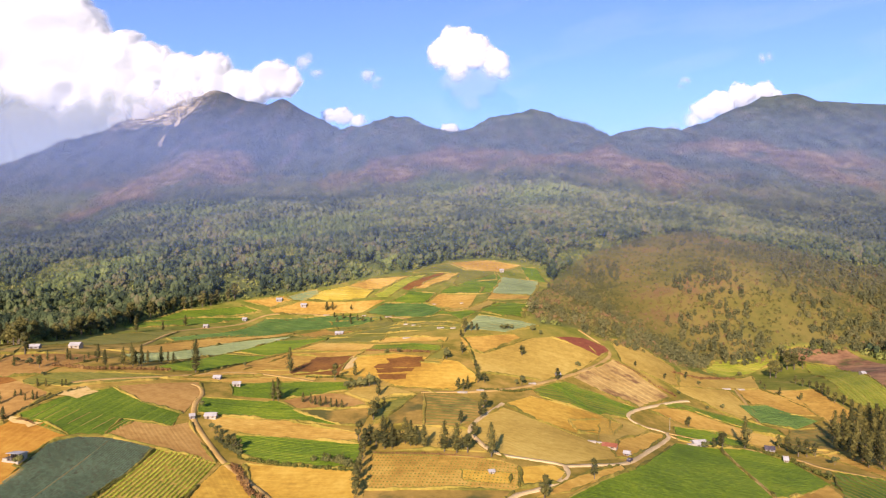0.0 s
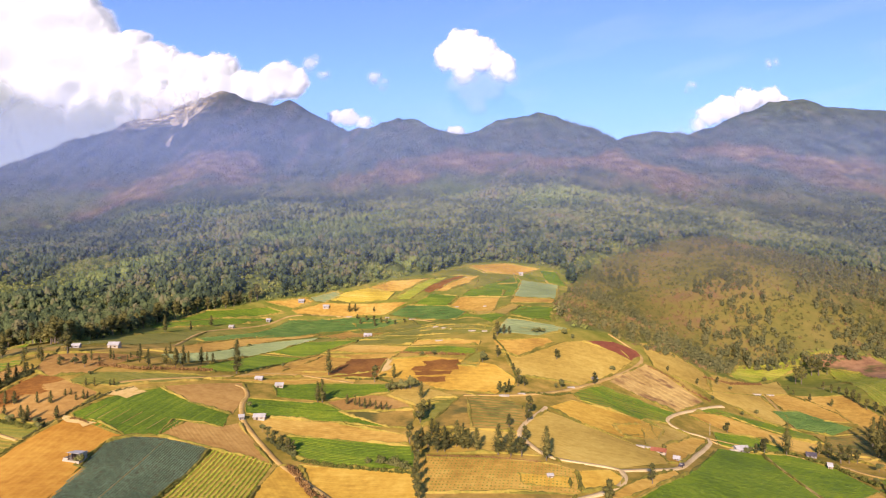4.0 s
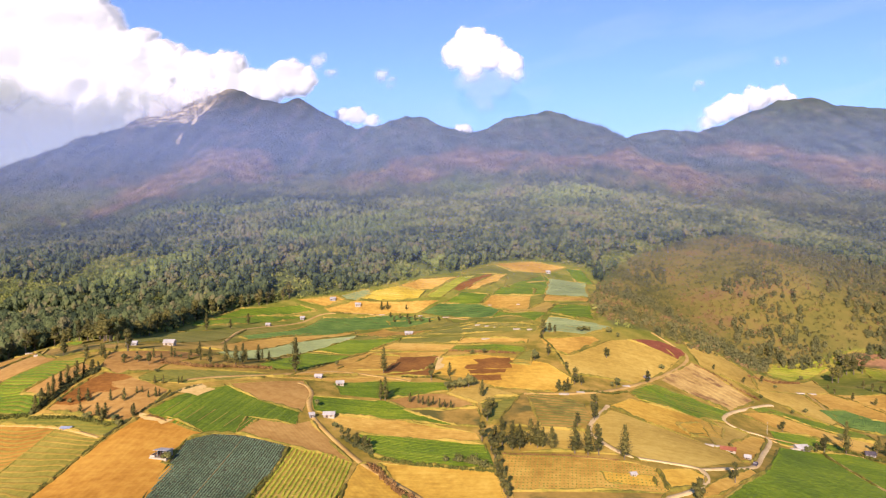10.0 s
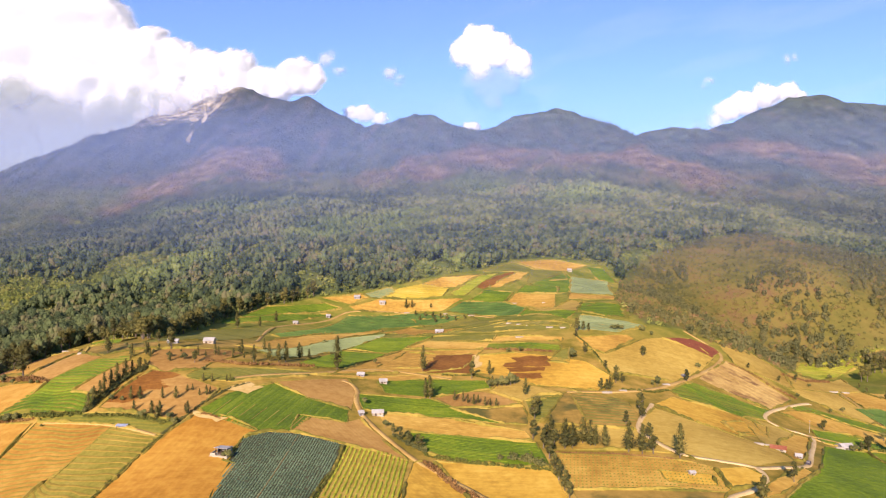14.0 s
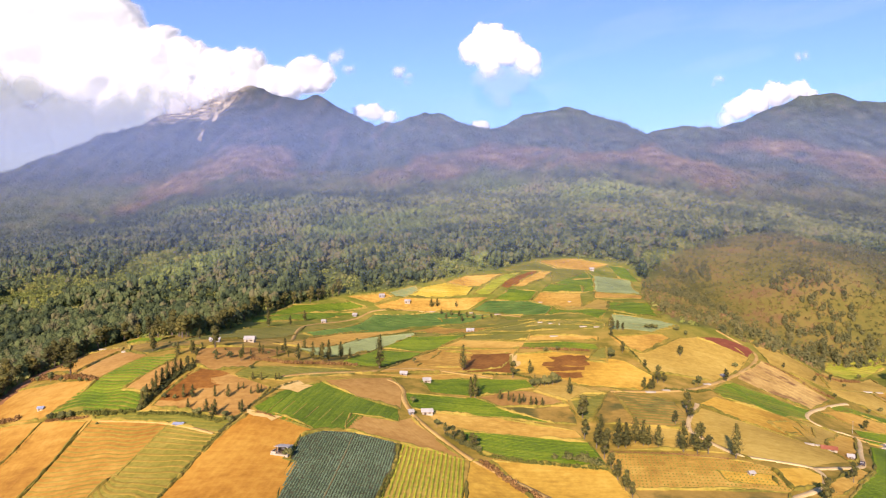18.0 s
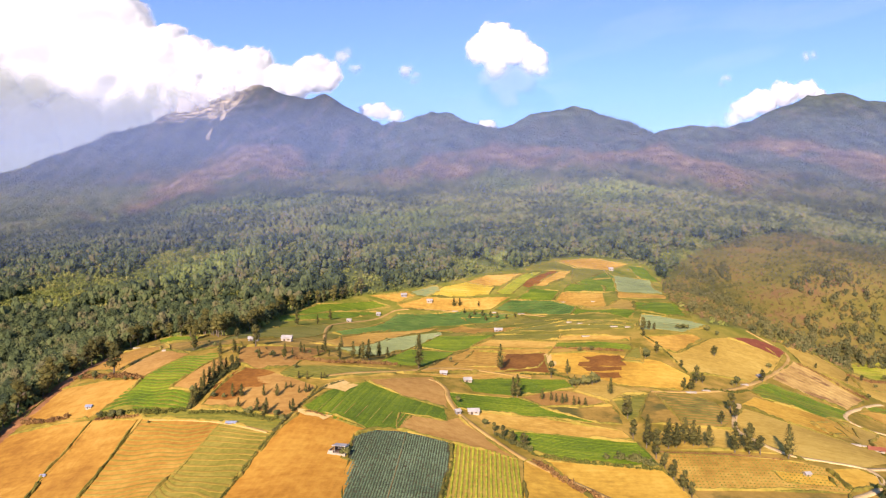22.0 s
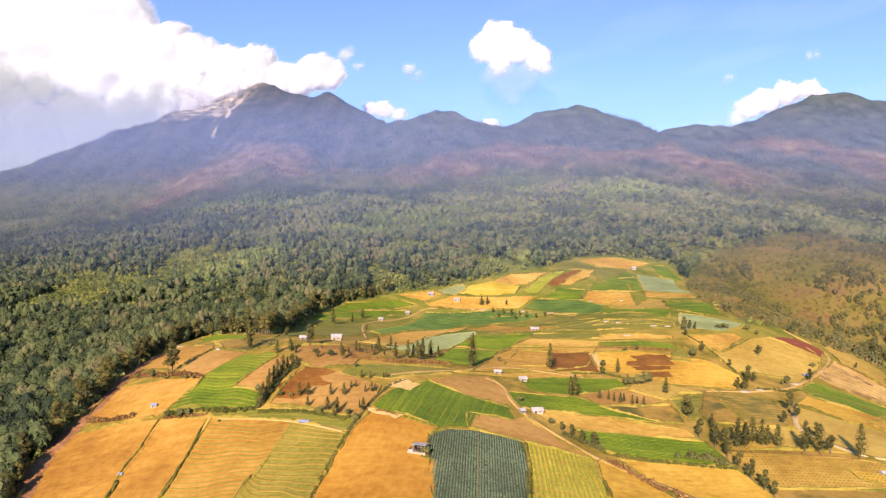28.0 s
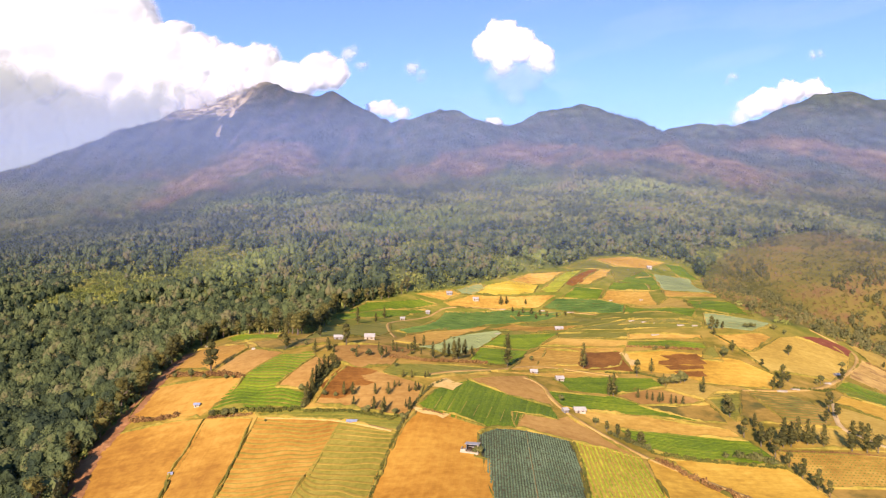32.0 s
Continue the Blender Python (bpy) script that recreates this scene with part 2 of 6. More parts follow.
ROAD = {
    "paved": material("pale_road_surface", [(0.494, 0.329, 0.131), (0.611, 0.430, 0.186), (0.702, 0.515, 0.244)], 1.2, 0.1, 0.9, 0.3, 0.05),
    "furrow": material("trodden_furrow", [(0.16, 0.11, 0.04), (0.24, 0.165, 0.06), (0.32, 0.23, 0.09)], 1.0, 0.1, 0.95, 0.4, 0.1),
    "dirt": material("dusty_track", [(0.36, 0.21, 0.05), (0.46, 0.285, 0.078), (0.54, 0.36, 0.12)], 1.0, 0.1, 0.95, 0.4, 0.1),
}
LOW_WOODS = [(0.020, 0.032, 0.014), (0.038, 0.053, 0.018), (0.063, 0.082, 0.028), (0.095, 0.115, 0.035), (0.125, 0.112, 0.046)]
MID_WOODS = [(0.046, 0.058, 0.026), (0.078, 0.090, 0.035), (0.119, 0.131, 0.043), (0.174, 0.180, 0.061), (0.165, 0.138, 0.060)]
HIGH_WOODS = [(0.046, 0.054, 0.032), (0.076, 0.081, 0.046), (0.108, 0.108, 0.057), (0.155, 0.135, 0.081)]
# sunlit and dusky looks of the woods, put into the leaf colour
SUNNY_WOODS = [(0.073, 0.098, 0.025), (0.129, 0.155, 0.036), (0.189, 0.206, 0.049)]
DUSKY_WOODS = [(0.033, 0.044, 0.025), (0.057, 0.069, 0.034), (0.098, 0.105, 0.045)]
BURNT_WOODS = [(0.100, 0.068, 0.033), (0.167, 0.110, 0.050), (0.248, 0.166, 0.077)]
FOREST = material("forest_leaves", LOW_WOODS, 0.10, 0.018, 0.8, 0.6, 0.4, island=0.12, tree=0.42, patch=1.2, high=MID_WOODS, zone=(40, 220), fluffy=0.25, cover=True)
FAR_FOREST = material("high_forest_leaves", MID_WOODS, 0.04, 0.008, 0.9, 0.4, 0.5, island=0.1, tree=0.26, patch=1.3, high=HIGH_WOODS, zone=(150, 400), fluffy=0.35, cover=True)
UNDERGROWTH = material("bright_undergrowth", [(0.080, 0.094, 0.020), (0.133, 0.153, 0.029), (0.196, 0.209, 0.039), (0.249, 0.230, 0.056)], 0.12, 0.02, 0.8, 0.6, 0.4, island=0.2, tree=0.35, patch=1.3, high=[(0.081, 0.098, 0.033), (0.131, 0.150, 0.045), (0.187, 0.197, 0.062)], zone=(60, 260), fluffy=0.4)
SCRUB_LEAF = material("scrub_leaves", [(0.086, 0.085, 0.022), (0.137, 0.128, 0.030), (0.198, 0.160, 0.039), (0.219, 0.128, 0.054)], 0.3, 0.02, 0.85, 0.7, 0.4, island=0.15, tree=0.5, fluffy=0.45)
TREE_LEAF = material("tree_leaves", [(0.057, 0.059, 0.018), (0.100, 0.100, 0.026), (0.157, 0.142, 0.037)], 0.5, 0.05, 0.8, 0.6, 0.3, island=0.3, objects=0.35, fluffy=0.15)
HEDGE_LEAF = material("hedge_leaves", [(0.052, 0.060, 0.010), (0.100, 0.106, 0.017), (0.170, 0.155, 0.026)], 0.5, 0.05, 0.85, 0.7, 0.4, island=0.45)
RUST = material("rust_brown_brush", [(0.13, 0.065, 0.022), (0.23, 0.12, 0.036), (0.34, 0.20, 0.06)], 0.5, 0.05, 0.9, 0.6, 0.3, island=0.4)
SCRUB_TREE = material("small_tree_leaves", [(0.066, 0.072, 0.026), (0.112, 0.110, 0.036), (0.165, 0.140, 0.050)], 0.5, 0.05, 0.85, 0.6, 0.3, island=0.3, fluffy=0.3)
NEEDLES = material("casuarina_needles", [(0.041, 0.040, 0.011), (0.080, 0.075, 0.017), (0.138, 0.116, 0.027)], 0.8, 0.1, 0.8, 0.5, 0.2, island=0.4, objects=0.3)
BARK = material("bark", [(0.07, 0.05, 0.035), (0.13, 0.10, 0.07), (0.20, 0.16, 0.12)], 3.0, 0.2, 0.9, 0.6, 0.05)

# ---- land form ----
TABLE = np.random.RandomState(7).rand(256, 256)


def grain(x, y):
    """Smooth value noise, 0 to 1."""
    x, y = np.asarray(x, float), np.asarray(y, float)
    i, j = np.floor(x).astype(int), np.floor(y).astype(int)
    u, v = x - i, y - j
    u, v = u * u * (3 - 2 * u), v * v * (3 - 2 * v)
    a, b = TABLE[i % 256, j % 256], TABLE[(i + 1) % 256, j % 256]
    c, d = TABLE[i % 256, (j + 1) % 256], TABLE[(i + 1) % 256, (j + 1) % 256]
    return (a * (1 - u) + b * u) * (1 - v) + (c * (1 - u) + d * u) * v


def fbm(x, y, octaves=4):
    total, size, norm = 0.0, 1.0, 0.0
    for k in range(octaves):
        total = total + size * grain(x * 2 ** k + 17.3 * k, y * 2 ** k + 9.1 * k)
        norm += size
        size *= 0.5
    return total / norm


def crease(x, y, octaves=4):
    """Sharp spurs and ravines, 0 to 1."""
    total, size, norm = 0.0, 1.0, 0.0
    for k in range(octaves):
        total = total + size * (1 - np.abs(2 * grain(x * 2 ** k + 31.7 * k, y * 2 ** k + 5.3 * k) - 1))
        norm += size
        size *= 0.5
    return total / norm


def ease(v, a, b):
    s = np.clip((np.asarray(v, float) - a) / (b - a), 0, 1)
    return s * s * (3 - 2 * s)


# swells of the farmland, by rows up the slope, and the broad shape of the mountain's foot
NEAR_X, NEAR_Y = (-480, -370, -270, -170, -70, 30, 130, 240, 350, 470), (190, 270, 350, 440, 540, 660, 800, 960)
NEAR = [
    [-2.6, -2.9, -10.5, 7.7, 2.9, 2.7, 0.5, 3.0, 0.3, 5.4],
    [-0.6, -3.6, -3.2, 4.1, -9.8, 7.5, -0.9, 2.5, 0.1, 3.3],
    [-3.2, 0.4, 18.8, 12.2, 0.2, 2.9, -11.4, -0.8, 0.0, 0.6],
    [-7.4, -1.7, 9.9, -3.6, -0.4, 6.6, -6.1, -13.5, 0.7, 0.1],
    [3.6, 3.5, 1.9, -4.1, -1.4, 11.9, 8.4, -21.6, 3.8, 0.1],
    [-2.2, -8.9, 1.3, -19.8, -14.3, -7.4, 13.0, -36.8, -35.7, -19.0],
    [-2.5, 7.4, 7.0, 2.1, -0.2, -0.9, -15.4, -12.7, 27.9, -14.4],
    [9.0, 10.2, 7.0, 9.9, 3.1, 2.2, 1.7, 1.0, 22.3, 6.3]]
FAR_X, FAR_Y = (-2000, -1300, -750, -250, 250, 750, 1300, 2000), (200, 900, 1400, 2000, 2800)
FAR = [
    [-14.9, -49.0, -60.8, 19.2, -16.6, -55.6, -29.0, -5.1],
    [-26.5, -15.2, -7.4, 15.3, 3.5, 14.9, 36.8, -2.3],
    [-66.1, -91.7, 5.7, -52.5, 36.7, -72.2, -42.3, -1.6],
    [-123.1, -116.5, -13.6, 21.6, 5.4, 37.4, -61.3, -48.4],
    [-154.5, -15.6, 4.6, 24.3, 16.4, 2.4, -6.1, 53.6]]
RISE_Y = (-1000, 0, 300, 450, 650, 880, 1100, 1600, 2000, 2800, 3600)
RISE_Z = (-30, -8, 8, 12, 28, 55, 95, 205, 275, 435, 500)
CREST_Y = 3600
SHOULDER = 92  # how far the volcano's long shoulder falls away
CREST_X = (-3600, -2549, -2243, -1939, -1720, -1396, -1300, -1216, -1150, -976, -915, -856, -800, -676, -496, -380, -274, -200, -110, 39, 130, 244, 350, 450, 568, 716, 834, 960, 1082, 1214, 1329, 1502, 1675, 1848, 1964, 2103, 3600)
CREST_Z = (40, 275, 425, 590, 682, 791, 830, 854, 845, 803, 812, 819, 810, 737, 650, 690, 731, 725, 691, 622, 665, 715, 752, 769, 747, 669, 596, 645, 681, 641, 689, 769, 823, 836, 802, 808, 700)


def land(x, y):
    x, y = np.asarray(x, float), np.asarray(y, float)
    z = sum(np.interp(y + k, RISE_Y, RISE_Z) for k in (-60, -30, 0, 30, 60)) / 5
    for gy, row in zip(NEAR_Y, NEAR):
        wy = np.exp(-((y - gy) / 100) ** 2)
        for gx, a in zip(NEAR_X, row):
            z = z + a * wy * np.exp(-((x - gx) / 95) ** 2)
    for gy, row in zip(FAR_Y, FAR):
        wy = np.exp(-((y - gy) / 560) ** 2)
        for gx, a in zip(FAR_X, row):
            z = z + a * wy * np.exp(-((x - gx) / 520) ** 2)
    up = np.clip((y - 2150) / (CREST_Y - 2150), 0, 1)
    crest = np.interp(x, CREST_X, CREST_Z) - np.clip(y - CREST_Y, 0, None) * 0.55
    z = z * (1 - up ** 2.4) + crest * up ** 2.4
    z = z - SHOULDER * ease(-x, 1600, 2500) * ease(y, 1900, 2700)
    wild = ease(y, 1000, 2200) * (1 - 0.7 * ease(y, 3250, 3600))
    z = z + wild * 125 * (crease(x / 420 + 0.25 * fbm(x / 300, y / 300), y / 1300 + 3) - 0.70)
    z = z + ease(y, 1000, 1800) * 38 * (crease(x / 130, y / 260 + 7, 3) - 0.6)
    z = z + ease(y, 950, 1250) * 16 * (fbm(x / 170, y / 170 + 40) - 0.5)
    return z


# burnt brush, and woods painted sunlit or dusky, on the mountainside: middle and half sizes of each stand
BURNT = ((-980, 2330, 330, 430), (-745, 2280, 120, 320), (-196, 2010, 230, 190), (73, 2200, 210, 320), (290, 2060, 160, 270), (540, 2060, 420, 280), (1164, 2800, 280, 170), (1380, 2640, 330, 190), (1390, 2350, 210, 280))
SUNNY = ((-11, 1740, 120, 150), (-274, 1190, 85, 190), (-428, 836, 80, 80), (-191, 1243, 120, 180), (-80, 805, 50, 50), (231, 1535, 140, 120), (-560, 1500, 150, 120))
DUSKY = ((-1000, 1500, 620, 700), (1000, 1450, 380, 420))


def stand(x, y, places, rag):
    """How far a place lies within any of the stands, with ragged rims."""
    x, y = np.asarray(x, float), np.asarray(y, float)
    best = np.full(x.shape, -9.0)
    for px, py, rx, ry in places:
        best = np.maximum(best, 1 - np.hypot((x - px) / rx, (y - py) / ry))
    return ease(best + rag * (fbm(x / 70 + 3, y / 110 + 8, 5) - 0.5), -0.2, 0.7)


def land_z(x, y):
    return float(land(np.array([x]), np.array([y]))[0])


FARMLAND = [
    (-317, 231), (-315, 256), (-323, 282), (-323, 301), (-321, 313), (-322, 337), (-332, 386), (-345, 458),
    (-334, 490), (-317, 490), (-287, 470), (-258, 420), (-263, 510), (-271, 607), (-254, 670), (-209, 717),
    (-171, 737), (-133, 758), (-83, 791), (-35, 823), (6, 878), (58, 900), (106, 889), (125, 879),
    (130, 827), (80, 640), (70, 577), (67, 525), (73, 511), (110, 521), (124, 511), (147, 543),
    (159, 516), (186, 533), (252, 658), (323, 676), (356, 686), (400, 674), (413, 635), (368, 518)] + [(700, 420), (700, -600), (-330, -600)]
SCRUB = [(130, 830), (80, 640), (66, 530), (124, 508), (190, 530), (255, 655), (400, 670), (560, 620), (760, 760), (640, 900), (460, 960), (330, 985), (200, 930)]


def inside(x, y, poly):
    x, y = np.asarray(x, float), np.asarray(y, float)
    hit = np.zeros(x.shape, bool)
    for (ax, ay), (bx, by) in zip(poly, poly[1:] + poly[:1]):
        if ay != by:
            hit ^= ((ay > y) != (by > y)) & (x < (bx - ax) * (y - ay) / (by - ay) + ax)
    return hit


def edge_gap(x, y, poly):
    """Distance to the outline."""
    x, y = np.asarray(x, float), np.asarray(y, float)
    best = np.full(x.shape, 1e9)
    for (ax, ay), (bx, by) in zip(poly, poly[1:] + poly[:1]):
        dx, dy = bx - ax, by - ay
        s = np.clip(((x - ax) * dx + (y - ay) * dy) / (dx * dx + dy * dy + 1e-9), 0, 1)
        best = np.minimum(best, np.hypot(x - ax - s * dx, y - ay - s * dy))
    return best


def mesh_from(name, verts, faces, mat, smooth=False):
    """A mesh from arrays of corners and of triangles or quads."""
    verts, faces = np.asarray(verts, np.float32), np.asarray(faces, np.int32)
    me = bpy.data.meshes.new(name)
    n, k = faces.shape
    me.vertices.add(len(verts))
    me.vertices.foreach_set("co", verts.ravel())
    me.loops.add(n * k)
    me.loops.foreach_set("vertex_index", faces.ravel())
    me.polygons.add(n)
    me.polygons.foreach_set("loop_start", np.arange(0, n * k, k, dtype=np.int32))
    me.polygons.foreach_set("use_smooth", np.full(n, smooth))
    me.update(calc_edges=True)
    me.materials.append(mat)
    return me


def part(name, data, parent, label=""):
    ob = new(name, data)
    ob.parent = parent
    return tagged(ob, label)


# ---- ground: one sheet to the horizon ----
def steps(lo, hi, fine, grow, far_lo, far_hi):
    v = list(np.arange(lo, hi + 0.1, fine))
    d = fine
    while v[-1] < far_hi:
        d = min(d * grow, 26)
        v.append(v[-1] + d)
    d = fine
    while v[0] > far_lo:
        d = min(d * grow, 26)
        v.insert(0, v[0] - d)
    return np.array(v)


gx, gy = steps(-420, 420, 5, 1.05, -3500, 3500), steps(150, 1000, 5, 1.02, -900, 4300)
GX, GY = np.meshgrid(gx, gy)
GZ = land(GX, GY)
verts = np.stack([GX.ravel(), GY.ravel(), GZ.ravel()], 1)
nx, ny = len(gx), len(gy)
a = (np.arange(ny - 1)[:, None] * nx + np.arange(nx - 1)).ravel()
faces = np.stack([a, a + 1, a + nx + 1, a + nx], 1)


def ground_material():
    """Grass verges, forest floor, scrub, burnt slopes and bare summit rock, by land use and height."""
    m = bpy.data.materials.new("ground")
    m.use_nodes = True
    n, l = m.node_tree.nodes, m.node_tree.links
    bsdf = n["Principled BSDF"]
    bsdf.inputs["Roughness"].default_value = 0.95
    bsdf.inputs["Specular IOR Level"].default_value = 0.1
    geo, sep = n.new("ShaderNodeNewGeometry"), n.new("ShaderNodeSeparateXYZ")
    l.new(geo.outputs["Position"], sep.inputs[0])

    def noise_at(scale, detail=6, rough=0.6):
        t = n.new("ShaderNodeTexNoise")
        t.inputs["Scale"].default_value, t.inputs["Detail"].default_value, t.inputs["Roughness"].default_value = scale, detail, rough
        l.new(geo.outputs["Position"], t.inputs["Vector"])
        return t.outputs["Fac"]

    def ramp(fac, *stops):
        r = n.new("ShaderNodeValToRGB")
        e = r.color_ramp.elements
        while len(e) < len(stops):
            e.new(0.5)
        for el, (p, c) in zip(e, stops):
            el.position, el.color = p, (*c, 1)
        l.new(fac, r.inputs["Fac"])
        return r.outputs["Color"]

    def mix(fac, one, two):
        x = n.new("ShaderNodeMix")
        x.data_type = "RGBA"
        l.new(fac, x.inputs["Factor"])
        l.new(one, x.inputs["A"])
        l.new(two, x.inputs["B"])
        return x.outputs["Result"]

    def maths(op, one, two, three=None):
        x = n.new("ShaderNodeMath")
        x.operation = op
        for k, v in enumerate((one, two, three)):
            if v is not None:
                if isinstance(v, (int, float)):
                    x.inputs[k].default_value = v
                else:
                    l.new(v, x.inputs[k])
        return x.outputs[0]

    def span(v, lo, hi):
        x = n.new("ShaderNodeMapRange")
        x.interpolation_type = "SMOOTHSTEP"
        x.inputs["From Min"].default_value, x.inputs["From Max"].default_value = lo, hi
        l.new(v, x.inputs["Value"])
        return x.outputs[0]

    def use(name):
        x = n.new("ShaderNodeAttribute")
        x.attribute_name = name
        return x.outputs["Fac"]

    fine, mid, wide = noise_at(0.35), noise_at(0.02, 8, 0.7), noise_at(0.004, 5)
    verge = ramp(noise_at(0.05, 8, 0.7), (0.36, (0.165, 0.135, 0.016)), (0.48, (0.30, 0.205, 0.031)), (0.6, (0.46, 0.285, 0.056)))
    lush = ramp(noise_at(0.04, 8, 0.7), (0.36, (0.120, 0.140, 0.014)), (0.50, (0.195, 0.195, 0.024)), (0.64, (0.33, 0.255, 0.045)))
    verge = mix(span(sep.outputs["Y"], 430, 540), verge, lush)
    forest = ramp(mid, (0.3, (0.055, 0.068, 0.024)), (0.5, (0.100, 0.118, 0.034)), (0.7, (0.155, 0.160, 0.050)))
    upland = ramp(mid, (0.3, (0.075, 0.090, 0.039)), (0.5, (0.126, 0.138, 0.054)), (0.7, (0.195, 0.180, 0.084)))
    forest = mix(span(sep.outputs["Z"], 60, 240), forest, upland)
    scrub = ramp(mid, (0.32, (0.086, 0.083, 0.021)), (0.45, (0.142, 0.122, 0.026)), (0.56, (0.190, 0.144, 0.034)), (0.68, (0.186, 0.102, 0.045)))
    burnt = ramp(noise_at(0.016, 12, 0.8), (0.36, (0.104, 0.087, 0.049)), (0.46, (0.186, 0.132, 0.071)), (0.55, (0.297, 0.204, 0.102)), (0.65, (0.461, 0.322, 0.160)))
    slate = ramp(noise_at(0.011, 12, 0.8), (0.36, (0.066, 0.087, 0.057)), (0.48, (0.101, 0.124, 0.080)), (0.57, (0.143, 0.166, 0.102)), (0.67, (0.244, 0.233, 0.149)))
    volcano = ramp(noise_at(0.012, 12, 0.8), (0.36, (0.050, 0.060, 0.047)), (0.5, (0.077, 0.085, 0.063)), (0.6, (0.113, 0.116, 0.081)), (0.68, (0.207, 0.176, 0.118)))
    slate = mix(span(sep.outputs["X"], -900, -350), volcano, slate)
    # gullies painted down the slopes as streaks: pale for bare ground, dark for shade
    lie, gully = n.new("ShaderNodeMapping"), n.new("ShaderNodeTexNoise")
    lie.inputs["Scale"].default_value = (0.014, 0.0022, 0.0)
    gully.inputs["Scale"].default_value, gully.inputs["Detail"].default_value, gully.inputs["Roughness"].default_value = 1.0, 9, 0.68
    l.new(geo.outputs["Position"], lie.inputs["Vector"])
    l.new(lie.outputs[0], gully.inputs["Vector"])
    bare = ramp(noise_at(0.02, 8, 0.7), (0.35, (0.16, 0.115, 0.085)), (0.65, (0.30, 0.22, 0.16)))
    slate = mix(maths("MULTIPLY", span(gully.outputs["Fac"], 0.53, 0.66), 0.55), slate, bare)
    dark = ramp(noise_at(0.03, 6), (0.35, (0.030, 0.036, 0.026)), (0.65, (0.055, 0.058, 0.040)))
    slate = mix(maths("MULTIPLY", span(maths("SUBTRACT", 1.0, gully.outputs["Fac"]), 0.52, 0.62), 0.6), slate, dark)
    rock = ramp(noise_at(0.02, 9, 0.75), (0.40, (0.10, 0.095, 0.072)), (0.5, (0.36, 0.30, 0.19)), (0.6, (0.78, 0.66, 0.44)))
    height = maths("MULTIPLY_ADD", wide, 260, maths("SUBTRACT", sep.outputs["Z"], 130))
    wild = mix(span(height, 215, 300), forest, slate)
    # the same sunlit and dusky tones painted into the ground
    sunny_green = ramp(mid, (0.3, (0.104, 0.128, 0.037)), (0.5, (0.162, 0.184, 0.046)), (0.7, (0.218, 0.224, 0.065)))
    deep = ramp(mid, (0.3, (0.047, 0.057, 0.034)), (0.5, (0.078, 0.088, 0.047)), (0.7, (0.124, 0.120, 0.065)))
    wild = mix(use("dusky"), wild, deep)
    wild = mix(use("sunny"), wild, sunny_green)
    # burnt slopes darkened along the same streaks, as ravine shade in the colour
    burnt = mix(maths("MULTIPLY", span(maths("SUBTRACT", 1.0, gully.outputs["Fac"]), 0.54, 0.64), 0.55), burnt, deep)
    wild = mix(use("burn"), wild, burnt)
    wild = mix(use("summit"), wild, rock)
    wild = mix(use("scrub"), wild, scrub)
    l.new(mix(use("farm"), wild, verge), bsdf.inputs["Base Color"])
    b = n.new("ShaderNodeBump")
    b.inputs["Strength"].default_value, b.inputs["Distance"].default_value = 0.5, 0.5
    l.new(fine, b.inputs["Height"])
    b2 = n.new("ShaderNodeBump")
    b2.inputs["Strength"].default_value = 0.9
    l.new(maths("MULTIPLY", span(sep.outputs["Y"], 900, 1600), 45), b2.inputs["Distance"])
    l.new(noise_at(0.022, 12, 0.75), b2.inputs["Height"])
    l.new(b.outputs[0], b2.inputs["Normal"])
    l.new(b2.outputs[0], bsdf.inputs["Normal"])
    return m


ground_me = mesh_from("ground", verts, faces, ground_material(), True)
vx, vy, vz = verts.T
farm = ease(np.where(inside(vx, vy, FARMLAND), 1, -1) * edge_gap(vx, vy, FARMLAND), -6, -1)
scrubby = ease(np.where(inside(vx, vy, SCRUB), 1, -1) * edge_gap(vx, vy, SCRUB), -15, 25)
ragged = (fbm(vx / 90, vy / 90) - 0.5) * 240
summit = ease(vz + ragged * 0.45, 595, 665) * ease(vx + ragged, -1900, -1700) * (1 - ease(vx + 0.6 * ragged, -1240, -1150)) * ease(vy, 2900, 3150)
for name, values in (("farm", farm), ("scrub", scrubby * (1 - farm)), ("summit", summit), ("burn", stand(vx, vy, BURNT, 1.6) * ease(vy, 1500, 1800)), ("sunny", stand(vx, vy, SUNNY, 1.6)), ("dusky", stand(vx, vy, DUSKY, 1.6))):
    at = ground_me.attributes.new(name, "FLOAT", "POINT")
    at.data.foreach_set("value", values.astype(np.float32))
tagged(new("ground", ground_me), "sloping ground rising from dry grass to burnt mountainsides", "ground", kind="structure")

# pale scree gullies running down from the crater
SCREE = material("pale_scree", [(0.186, 0.150, 0.088), (0.310, 0.258, 0.165), (0.409, 0.348, 0.237)], 0.05, 0.01, 0.95, 0.5, 2.0)


